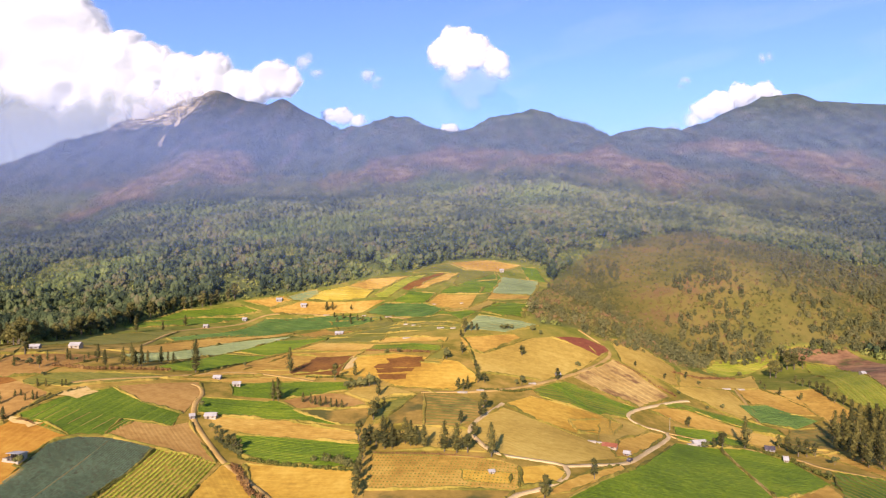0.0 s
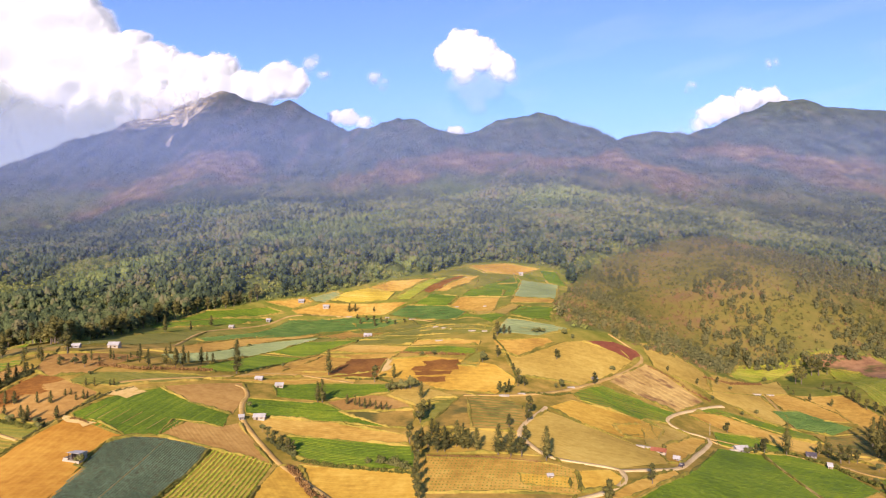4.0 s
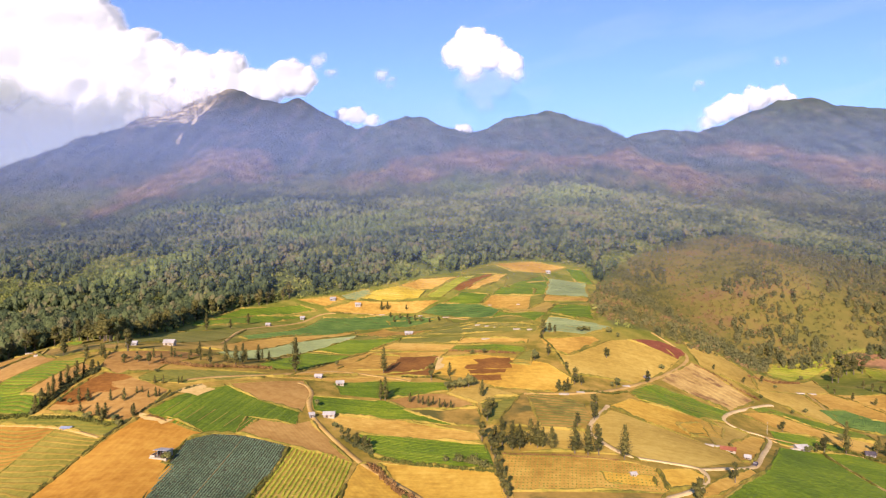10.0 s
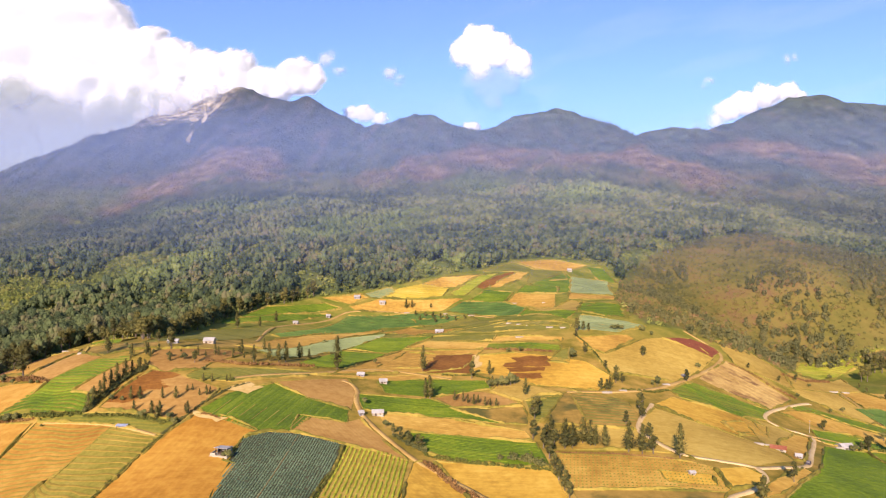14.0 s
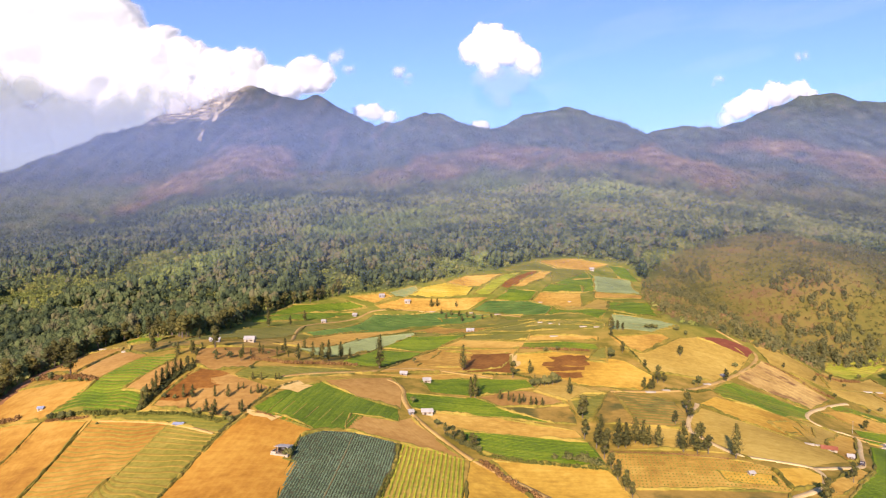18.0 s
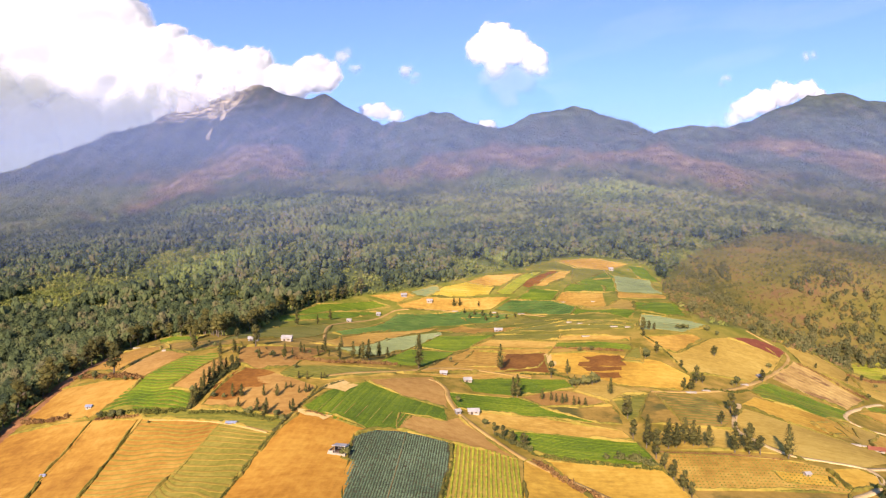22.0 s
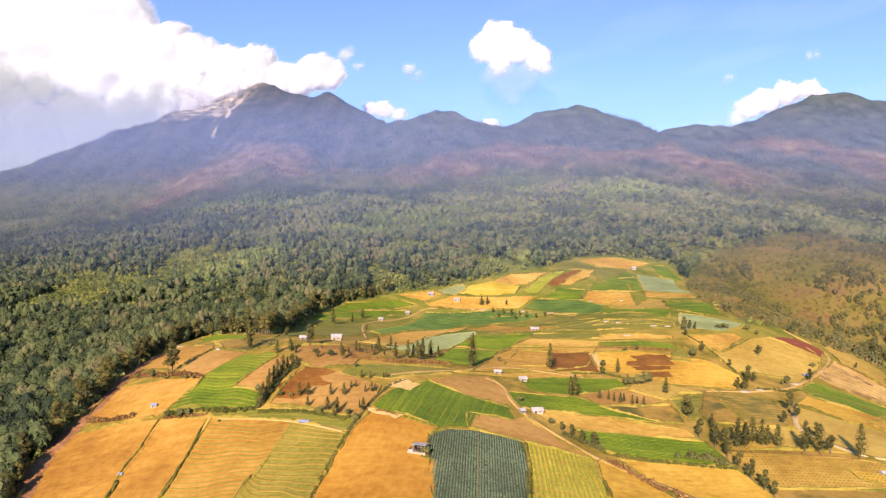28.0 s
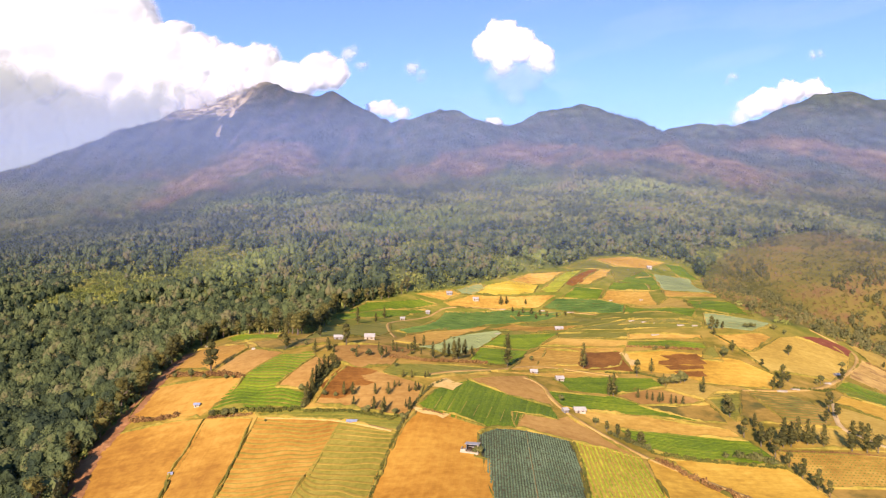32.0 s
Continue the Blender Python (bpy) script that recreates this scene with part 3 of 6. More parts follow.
def gully(wide, *line):
    """A ragged strip of bare scree laid down the slope."""
    p = np.array(line, float)
    d = np.r_[0, np.cumsum(np.hypot(*np.diff(p, axis=0).T))]
    s = np.arange(0, d[-1], 12.0)
    x, y = np.interp(s, d, p[:, 0]), np.interp(s, d, p[:, 1])
    x = x + 26 * (fbm(s / 60 + line[0][0], s * 0, 3) - 0.5)
    half = wide * 0.5 * (0.35 + 1.3 * fbm(s / 45, s * 0 + line[0][1], 3))
    half[[0, -1]] *= 0.2
    V = [np.column_stack([x + half * k, y, land(x + half * k, y) + 5]) for k in (-1, -0.3, 0.35, 1)]
    i, n = np.arange(len(s) - 1), len(s)
    Q = np.concatenate([np.stack([i, i + n, i + n + 1, i + 1], 1) + k * n for k in range(3)])
    tagged(new("scree_gully", mesh_from("scree_gully", np.concatenate(V), Q, SCREE)), "pale scree gully below the smoking crater", "scree gully", kind="structure")


gully(26, (-1240, 3500), (-1225, 3340), (-1235, 3215), (-1275, 3120))
gully(20, (-1330, 3440), (-1290, 3330), (-1240, 3210), (-1225, 3120))
gully(16, (-1225, 3010), (-1205, 2935), (-1185, 2850))
gully(34, (-1530, 3250), (-1440, 3300), (-1340, 3290), (-1270, 3180))

# ---- fields ----
# style: soil, crop leaves, row spacing, row width, row height, words, crop word
STYLE = {
    "tan": ("tan", None, 1.8, 1.3, 0.07, "bare tan ploughed field"),
    "orange": ("orange", None, 2.6, 1.6, 0.09, "bare orange-tan ploughed field"),
    "gold": ("gold", None, 1.8, 1.3, 0.05, "bare golden ploughed field"),
    "ochre": ("ochre", None, 6.0, 1.2, 0.06, "bare ochre field on a gentle slope"),
    "clay": ("clay", None, 1.8, 1.2, 0.06, "bare pinkish-brown ploughed field"),
    "tanrow": ("tan", "soil", 2.2, 1.4, 0.08, "tan field with ridged beds"),
    "dry": ("dry", None, 3.4, 1.6, 0.06, "dry straw-coloured stubble field"),
    "straw": ("straw", "soil", 2.8, 1.3, 0.07, "pale straw-coloured field with faint ridges"),
    "seedling": ("tan", "dull", 2.6, 1.0, 0.3, "tan field with thin rows of seedlings"),
    "pale": ("pale", None, 0, 0, 0, "pale sandy patch of bare soil"),
    "brown": ("brown", None, 1.8, 1.2, 0.16, "dark brown patch of damp soil"),
    "brownrow": ("brown", "soil", 2.2, 1.5, 0.07, "brown field with low ridges"),
    "redbrown": ("redbrown", None, 1.8, 1.2, 0.16, "dark red-brown freshly dug field"),
    "rough": ("rough", None, 0, 0, 0, "rough weedy fallow field"),
    "redrough": ("scrubsoil", None, 0, 0, 0, "bare reddish cleared slope with scrub"),
    "grass": ("grass", "dull", 2.4, 1.8, 0.07, "olive green grassy field"),
    "grassbrown": ("rough", "dull", 4.2, 1.4, 0.08, "patchy green and brown field"),
    "green": ("sward", "green", 1.6, 1.4, 0.18, "green vegetable field in rows"),
    "leafy": ("sward", "green", 1.5, 1.5, 0.10, "bright green vegetable field with pale footpaths"),
    "greenrow": ("grass", "green", 3.0, 2.3, 0.22, "green terraced vegetable field"),
    "vivid": ("sward", "vivid", 1.3, 1.4, 0.16, "lush bright green crop field"),
    "darkgreen": ("brown", "darkgreen", 1.4, 1.3, 0.45, "dark green vegetable field"),
    "lime": ("grass", "lime", 2.2, 2.0, 0.4, "lime green crop field"),
    "mustard": ("grass", "mustard", 1.6, 1.7, 0.5, "yellow flowering crop field"),
    "cabbage": ("bed", "cabbage", 1.15, 1.12, 0.32, "grey-green cabbage field in rows"),
    "maize": ("dry", "maize", 1.6, 1.1, 0.45, "yellow-green crop field in rows"),
    "net": ("dry", "net", 1.6, 1.5, 0.35, "pale grey-green vegetable field"),
    "terrace": ("ochre", "stubble", 2.7, 1.1, 0.10, "dry yellow terraced field"),
    "stripe": ("earth", "soil", 6.5, 2.2, 0.24, "brown sloping field with low ridges"),
    "terrgreen": ("grass", "stubble", 3.1, 1.3, 0.13, "yellow-green terraced field"),
}
rng = np.random.RandomState(3)


def drape(poly, cell, wob=0.5):
    """A polygon of the plan laid over the land."""
    from mathutils.geometry import delaunay_2d_cdt
    pts = []
    for (ax, ay), (bx, by) in zip(poly, poly[1:] + poly[:1]):
        n = max(1, int(math.hypot(bx - ax, by - ay) / cell))
        for k in range(n):
            w = wob if 0 < k else 0.0
            pts.append((ax + (bx - ax) * k / n + rng.uniform(-w, w), ay + (by - ay) * k / n + rng.uniform(-w, w)))
    rim = len(pts)
    xs, ys = [p[0] for p in poly], [p[1] for p in poly]
    mx, my = np.meshgrid(np.arange(min(xs), max(xs), cell), np.arange(min(ys), max(ys), cell))
    keep = inside(mx, my, poly) & (edge_gap(mx, my, poly) > cell * 0.4)
    pts += list(zip(mx[keep], my[keep]))
    edges = [(i, (i + 1) % rim) for i in range(rim)]
    v, _, f, _, _, _ = delaunay_2d_cdt([Vector(p) for p in pts], edges, [], 1, 1e-5)
    return np.array([(p[0], p[1]) for p in v]), np.array(f)


def ridges(poly, bearing, gap, width, high, step, rough, sway=0.35, bend=14):
    """Raised rows across a polygon: two-sided beds that follow the land."""
    c, s = math.cos(radians(bearing)), math.sin(radians(bearing))
    uv = [(x * c + y * s, -x * s + y * c) for x, y in poly]
    vs = [p[1] for p in uv]
    V, Q, count = [], [], 0
    v = min(vs) + gap * 0.5
    while v < max(vs):
        cuts = sorted(a[0] + (b[0] - a[0]) * (v - a[1]) / (b[1] - a[1]) for a, b in zip(uv, uv[1:] + uv[:1]) if (a[1] > v) != (b[1] > v))
        for u0, u1 in zip(cuts[::2], cuts[1::2]):
            u0, u1 = u0 + 0.5, u1 - 0.5
            if u1 - u0 < 2:
                continue
            n = max(2, int((u1 - u0) / step) + 1)
            u = np.linspace(u0, u1, n)
            side = (fbm(u / bend + v * (0.02 if bend > 14 else 1), u * 0 + v * (0.03 if bend > 14 else 3.7), 2) - 0.5) * gap * sway
            half = width * 0.5 * (1 + rough * rng.uniform(-0.5, 0.4, n))
            top = high * (1 + rough * rng.uniform(-0.7, 0.6, n))
            half[[0, -1]] *= 0.5
            rowpts = []
            for off, lift in ((-half, 0.03), (-half * 0.5, top * 0.9), (half * 0.45, top), (half, 0.03)):
                w = v + side + off
                x, y = u * c - w * s, u * s + w * c
                rowpts.append(np.stack([x, y, lift + np.zeros(n)], 1))
            V.append(np.concatenate(rowpts))
            i = np.arange(n - 1)
            for k in range(3):
                Q.append(np.stack([i, i + 1, i + 1 + n, i + n], 1) + count + k * n)
            count += 4 * n
        v += gap
    if not V:
        return None
    V, Q = np.concatenate(V), np.concatenate(Q)
    V[:, 2] += land(V[:, 0], V[:, 1]) + 0.12
    return V, Q


def margin(poly, wide, high):
    """Broken weedy banks along the rim of a field."""
    V, Q, count = [], [], 0
    for (ax, ay), (bx, by) in zip(poly, poly[1:] + poly[:1]):
        length = math.hypot(bx - ax, by - ay)
        if length < 4:
            continue
        n = max(3, int(length / 1.8))
        s = np.linspace(0, 1, n)
        nxx, nyy = -(by - ay) / length, (bx - ax) / length
        sway = (fbm(s * length / 9 + ax, s * 0 + ay, 3) - 0.5) * 2.2
        size = np.clip((fbm(s * length / 16 + ay, s * 0 + bx, 3) - 0.40) * 5, 0, 1.3) * rng.uniform(0.5, 1.4, n)
        size[[0, -1]] = 0.15
        rowpts = []
        for off, lift in ((-0.5, 0.0), (-0.2, 1.0), (0.22, 0.9), (0.5, 0.0)):
            w = sway + off * wide * (0.25 + size)
            rowpts.append(np.stack([ax + (bx - ax) * s + nxx * w, ay + (by - ay) * s + nyy * w, lift * high * size - (0.12 if not lift else 0)], 1))
        V.append(np.concatenate(rowpts))
        i = np.arange(n - 1)
        for k in range(3):
            Q.append(np.stack([i, i + 1, i + 1 + n, i + n], 1) + count + k * n)
        count += 4 * n
    V, Q = np.concatenate(V), np.concatenate(Q)
    V[:, 2] += land(V[:, 0], V[:, 1]) + 0.15
    return V, Q


# single plants in rows: row gap, spacing, leaf spread, height
PLANTED = {"cabbage": (1.0, 0.82, 0.54, 0.36), "maize": (1.75, 1.3, 0.66, 0.75), "seedling": (2.6, 1.5, 0.42, 0.5)}


def plants(poly, bearing, gap, space, spread, high):
    """Leafy plants set out one by one along the rows of a field."""
    c, s = math.cos(radians(bearing)), math.sin(radians(bearing))
    u, v = np.meshgrid(np.arange(-420, 420, space), np.arange(-420, 420, gap))
    u, v = u.ravel() + rng.uniform(-0.12, 0.12, u.size), v.ravel() + rng.uniform(-0.08, 0.08, u.size)
    x, y = u * c - v * s, u * s + v * c
    xs, ys = [p[0] for p in poly], [p[1] for p in poly]
    box = (x > min(xs)) & (x < max(xs)) & (y > min(ys)) & (y < max(ys))
    x, y = x[box], y[box]
    ok = inside(x, y, poly) & (edge_gap(x, y, poly) > 0.7) & (rng.rand(len(x)) > 0.035)
    x, y = x[ok], y[ok]
    n, z = len(x), land(x, y) + 0.16
    size, a0 = spread * rng.uniform(0.75, 1.2, n), rng.uniform(0, 6.28, n)
    V = np.zeros((n, 6, 3))
    for k in range(5):
        r = size * rng.uniform(0.75, 1.15, n)
        V[:, k] = np.stack([x + np.cos(a0 + 1.2566 * k) * r, y + np.sin(a0 + 1.2566 * k) * r, z + high * 0.25 * rng.rand(n)], 1)
    V[:, 5] = np.stack([x + rng.uniform(-0.1, 0.1, n), y + rng.uniform(-0.1, 0.1, n), z + high * rng.uniform(0.7, 1.15, n)], 1)
    T = np.array([(k, (k + 1) % 5, 5) for k in range(5)])[None] + (np.arange(n) * 6)[:, None, None]
    return V.reshape(-1, 3), T.reshape(-1, 3)


layer = [0]


def field(style, bearing, *poly):
    soil, crop, gap, width, high, words = STYLE[style]
    mx, my = sum(p[0] for p in poly) / len(poly), sum(p[1] for p in poly) / len(poly)
    poly = [(x + 1.3 * (x - mx) / math.hypot(x - mx, y - my), y + 1.3 * (y - my) / math.hypot(x - mx, y - my)) for x, y in poly]
    close = min(p[1] for p in poly) < 480
    layer[0] += 1
    xy, tri = drape(poly, 4.0 if close else 8.0, 1.8 if style in ("brown", "pale", "brownrow") else 0.5)
    z = land(xy[:, 0], xy[:, 1]) + 0.1 + 0.012 * (layer[0] % 5)
    if style in ("brown", "pale", "redbrown", "brownrow"):
        z += {"brownrow": 0.2, "pale": 0.28, "redbrown": 0.3}.get(style, 0.12)
    f = new("field", mesh_from("field", np.column_stack([xy, z]), tri, SOIL[soil], True))
    tagged(f, words + (" on the near slope" if close else " higher up the ridge"), "field", kind="structure")
    if style not in ("brown", "pale"):
        part("weedy_margin", mesh_from("margin", *margin(poly, 1.1 if close else 2.4, 0.8), LEAF["bank"]), f)["kind"] = "stuff"
    if gap:
        rough = 0.55 if crop not in (None, "soil") else 0.35
        step = (1.6 if crop not in (None, "soil") else 4.0) * (1 if close else 2.5)
        made = plants(poly, bearing, *PLANTED[style]) if style in PLANTED else ridges(poly, 170 if bearing is None else bearing, gap if close else gap * 1.6, width if close else width * 1.6, high, step, rough, *((4.0, 22) if style in ("terrace", "terrgreen", "greenrow") else ()))
        if made:
            part("crop_row" if crop not in (None, "soil") else "furrow", mesh_from("rows", *made, LEAF[crop] if crop not in (None, "soil") else SOIL[soil], False), f)["kind"] = "stuff"
    return f


field("cabbage", 88, (-155.2, 268.3), (-147.6, 274.3), (-135.7, 277.2), (-117.8, 275.0), (-118.2, 254.0), (-120.8, 223.6), (-122.6, 194.1), (-150.2, 191.5), (-151.6, 217.9), (-153.2, 248.1))
field("maize", 88, (-116.6, 273.9), (-99.2, 273.5), (-88.7, 268.2), (-91.3, 232.3), (-95.4, 199.4), (-120.2, 194.5), (-118.4, 224.2), (-116.3, 254.8))
field("gold", 119, (-87.5, 267.5), (-83.0, 270.0), (-74.2, 252.9), (-67.4, 237.6), (-57.6, 205.5), (-94.1, 199.6), (-90.5, 232.6))
field("orange", 85, (-181.4, 284.0), (-174.8, 285.9), (-167.5, 284.0), (-152.7, 274.8), (-156.4, 266.0), (-159.1, 248.2), (-152.9, 245.9), (-152.5, 217.8), (-150.8, 191.4), (-195.4, 197.5), (-193.0, 221.6), (-189.1, 252.5))
field("terrace", 169, (-250.8, 288.2), (-213.3, 277.4), (-218.6, 243.2), (-222.7, 230.3), (-222.3, 206.2), (-251.9, 216.3), (-251.4, 239.5))
field("terrgreen", 158, (-212.6, 277.3), (-198.3, 271.0), (-188.2, 266.6), (-190.3, 251.9), (-193.5, 221.8), (-195.4, 197.5), (-221.5, 205.9), (-222.0, 230.1), (-218.0, 243.0))
field("ochre", 91, (-275.7, 294.6), (-253.0, 288.0), (-252.8, 239.9), (-251.2, 216.1), (-270.0, 221.6), (-275.7, 256.7))
field("ochre", 162, (-321.1, 297.9), (-295.9, 297.9), (-277.7, 294.4), (-276.7, 256.9), (-270.8, 221.8), (-313.4, 230.8), (-314.0, 255.8), (-319.7, 279.4))
field("ochre", 155, (-318.3, 311.2), (-319.6, 334.0), (-318.0, 343.3), (-296.5, 335.8), (-270.1, 327.4), (-272.1, 312.1), (-277.1, 303.8), (-280.7, 298.3))
field("ochre", 134, (-329.0, 383.0), (-338.9, 447.8), (-327.9, 448.9), (-293.7, 401.6), (-283.3, 378.8), (-287.2, 356.2), (-289.5, 345.7))
field("clay", 155, (-288.0, 344.1), (-285.6, 354.3), (-279.6, 374.3), (-258.3, 354.5), (-270.3, 331.6))
field("greenrow", 168, (-275.6, 302.0), (-268.5, 328.5), (-258.6, 349.3), (-241.1, 350.2), (-238.1, 344.4), (-249.8, 314.2), (-232.8, 306.6), (-232.1, 293.4), (-254.0, 294.7))
field("clay", 66, (-249.0, 313.5), (-237.4, 342.7), (-230.1, 336.4), (-232.8, 307.6))
field("clay", 1, (-225.8, 294.4), (-221.0, 320.7), (-218.1, 329.3), (-202.2, 322.5), (-180.9, 312.0), (-182.9, 291.3), (-186.3, 281.2), (-205.3, 287.6))
field("brown", None, (-226.4, 299.0), (-223.5, 316.0), (-218.8, 328.6), (-203.6, 323.6), (-206.0, 319.8), (-210.4, 317.4), (-204.0, 311.6), (-206.5, 308.8), (-213.5, 308.4), (-211.0, 303.4), (-216.9, 297.4))
field("green", None, (-329.8, 481.5), (-321.7, 492.3), (-281.5, 444.8), (-273.6, 405.3), (-300.7, 428.1))
field("rough", None, (-290.2, 405.5), (-267.3, 394.1), (-245.2, 392.4), (-234.5, 370.7), (-257.7, 359.3), (-274.2, 374.1))
field("grass", None, (-199.3, 325.8), (-195.2, 334.9), (-148.4, 357.2), (-147.7, 347.6), (-176.3, 322.9), (-196.1, 321.3))
field("leafy", 79, (-180.6, 291.0), (-173.1, 308.1), (-158.5, 326.3), (-141.3, 316.2), (-121.8, 312.2), (-120.1, 298.2), (-135.9, 296.4), (-140.6, 280.3), (-151.6, 277.3), (-168.7, 282.7))
field("clay", 172, (-157.3, 330.5), (-128.1, 356.5), (-122.2, 345.4), (-120.0, 314.0), (-140.4, 317.5))
field("clay", 128, (-138.4, 296.4), (-120.0, 296.9), (-114.5, 303.8), (-103.2, 287.8), (-90.8, 270.3), (-116.3, 278.7), (-138.8, 279.9))
field("green", 8, (-118.0, 335.4), (-84.0, 344.0), (-48.2, 318.6), (-74.9, 323.2), (-112.9, 316.9))
field("tanrow", 172, (-107.1, 316.1), (-72.8, 320.0), (-40.0, 308.7), (-38.0, 297.3), (-70.1, 302.4), (-100.7, 304.6))
field("green", 170, (-90.5, 299.4), (-68.6, 301.4), (-37.3, 295.3), (-33.9, 268.1), (-50.6, 271.9), (-82.6, 279.2))
field("gold", 172, (-79.4, 271.2), (-50.3, 270.2), (-34.1, 265.9), (-32.4, 240.5), (-32.2, 207.9), (-44.9, 208.2), (-63.1, 241.6))
field("green", 19, (-111.9, 362.4), (-89.3, 378.9), (-55.2, 382.1), (-52.2, 367.8), (-84.0, 350.1), (-105.9, 345.8))
field("clay", None, (-80.9, 345.8), (-67.6, 363.9), (-51.9, 359.4), (-38.4, 344.8), (-54.1, 339.2), (-73.6, 338.4))
field("rough", None, (-73.0, 335.4), (-51.8, 339.3), (-37.3, 340.7), (-38.1, 318.2), (-47.8, 320.0))
field("brownrow", 86, (-89.8, 406.9), (-82.5, 444.0), (-59.4, 442.1), (-61.9, 397.1), (-86.0, 395.7))
field("tanrow", 12, (-116.7, 399.9), (-103.5, 459.0), (-84.0, 448.1), (-90.8, 408.4))
field("gold", None, (-59.6, 399.5), (-57.4, 438.4), (-30.6, 438.7), (-13.9, 429.2), (9.0, 419.2), (19.0, 395.6), (17.2, 384.2), (4.9, 367.8), (-26.2, 375.7), (-36.3, 390.9))
field("brown", None, (-34.9, 429.5), (-13.9, 429.2), (-12.5, 419.9), (-32.5, 416.6))
field("brown", None, (-38.8, 417.8), (-15.2, 417.8), (-14.3, 409.8), (-39.4, 409.3))
field("brown", None, (-39.1, 406.9), (-18.2, 406.7), (-19.6, 400.3), (-37.8, 399.8))
field("brown", None, (-36.7, 395.3), (-21.7, 396.1), (-22.2, 387.8), (-34.7, 387.6))
field("pale", None, (-60.5, 400.7), (-57.8, 440.0), (-53.0, 440.4), (-56.2, 412.0))
field("rough", None, (-25.6, 328.2), (-13.8, 360.2), (-10.5, 362.9), (-8.9, 315.6), (-25.0, 320.0))
field("grassbrown", None, (-9.4, 363.9), (13.6, 355.3), (17.7, 349.8), (15.9, 324.0), (4.1, 311.2), (-8.1, 315.5))
field("dry", None, (-51.4, 364.0), (-45.1, 377.7), (-29.0, 372.0), (-14.7, 361.1), (-24.6, 353.4), (-36.0, 349.7))
field("straw", None, (-21.4, 306.7), (-6.2, 311.6), (10.8, 308.3), (11.6, 290.9), (17.3, 281.6), (-19.6, 287.2))
field("seedling", 170, (-28.6, 282.3), (21.6, 271.0), (28.9, 265.7), (27.5, 246.7), (23.5, 243.0), (-26.6, 247.7), (-29.0, 256.4))
field("rough", None, (-27.5, 246.3), (24.4, 242.2), (18.6, 233.0), (13.7, 217.1), (-26.2, 218.9))
field("gold", None, (30.3, 264.1), (43.8, 268.8), (47.2, 262.6), (43.4, 253.3), (28.3, 246.3))
field("straw", 132, (17.1, 320.9), (31.2, 345.3), (45.8, 332.5), (75.4, 308.7), (74.4, 294.4), (49.3, 274.4), (26.5, 274.6), (16.8, 298.2))
field("gold", None, (33.1, 352.6), (48.4, 373.7), (85.3, 372.0), (95.5, 366.0), (83.9, 339.1), (63.8, 325.7), (46.7, 334.9))
field("tan", None, (85.9, 331.3), (111.3, 366.1), (120.2, 367.1), (82.4, 300.3), (75.9, 296.3))
field("greenrow", 174, (52.6, 388.9), (74.6, 416.5), (106.2, 407.3), (116.5, 407.9), (103.1, 383.0), (85.8, 374.3), (55.4, 379.5))
field("stripe", 137, (82.9, 428.8), (118.9, 478.1), (130.5, 471.0), (146.5, 442.2), (117.9, 410.5), (97.0, 420.5))
field("tan", None, (13.2, 468.4), (50.2, 481.1), (53.5, 474.7), (24.7, 438.9), (15.7, 450.7))
field("straw", 42, (16.3, 447.3), (27.6, 438.6), (62.7, 478.7), (81.7, 490.7), (104.0, 490.0), (108.1, 475.7), (86.5, 442.1), (60.3, 408.5), (22.7, 402.7), (20.2, 420.2))
field("redbrown", None, (77.7, 488.4), (102.3, 501.6), (117.4, 498.8), (118.2, 491.8), (108.5, 477.8), (98.9, 484.8))
field("vivid", None, (45.0, 239.4), (81.7, 283.9), (121.6, 355.1), (146.0, 359.9), (134.8, 277.3), (128.2, 245.8), (21.0, 217.3))
field("vivid", None, (148.2, 360.9), (166.7, 367.3), (177.0, 345.6), (174.5, 307.5), (143.3, 280.5), (137.4, 279.8))
field("tan", None, (144.5, 280.9), (172.8, 304.6), (168.5, 286.7), (155.2, 253.2), (130.6, 246.7))
field("greenrow", 88, (188.8, 330.0), (205.3, 314.9), (213.2, 299.4), (183.5, 257.4), (160.0, 254.2), (171.1, 287.1))
field("tan", 154, (124.0, 408.0), (140.0, 421.0), (153.0, 426.0), (199.0, 400.0), (180.0, 376.0), (158.0, 391.0))
field("greenrow", 175, (128.0, 416.0), (150.4, 438.5), (192.9, 433.4), (206.0, 421.7), (203.5, 403.0), (156.0, 429.5), (141.0, 425.0))
field("green", None, (133.2, 389.3), (159.6, 395.4), (170.6, 375.9), (150.9, 366.1), (126.4, 364.0))
field("straw", 3, (155.1, 463.8), (214.0, 509.7), (209.9, 454.7), (189.1, 431.2), (172.7, 454.4))
field("tanrow", 137, (225.2, 523.8), (251.5, 540.2), (261.9, 496.0), (254.7, 466.1), (237.1, 466.5), (218.8, 481.0))
field("darkgreen", None, (205.5, 470.0), (231.0, 486.0), (248.0, 452.0), (222.0, 428.5), (203.0, 434.1))
field("lime", 19, (224, 582), (233, 612), (265, 664), (321, 676), (314, 658), (290, 641), (240, 592))
field("lime", 75, (347.5, 653.7), (366.1, 634.2), (322.5, 495.7), (320.5, 451.0), (297.3, 418.1), (294.1, 451.8), (294.1, 494.9), (328.7, 602.1))
field("redrough", None, (329.4, 675.6), (354.2, 682.6), (398.5, 671.3), (403.1, 620.0), (356.9, 502.6), (322.4, 453.7), (324.7, 499.0), (368.4, 638.2), (348.5, 658.8))
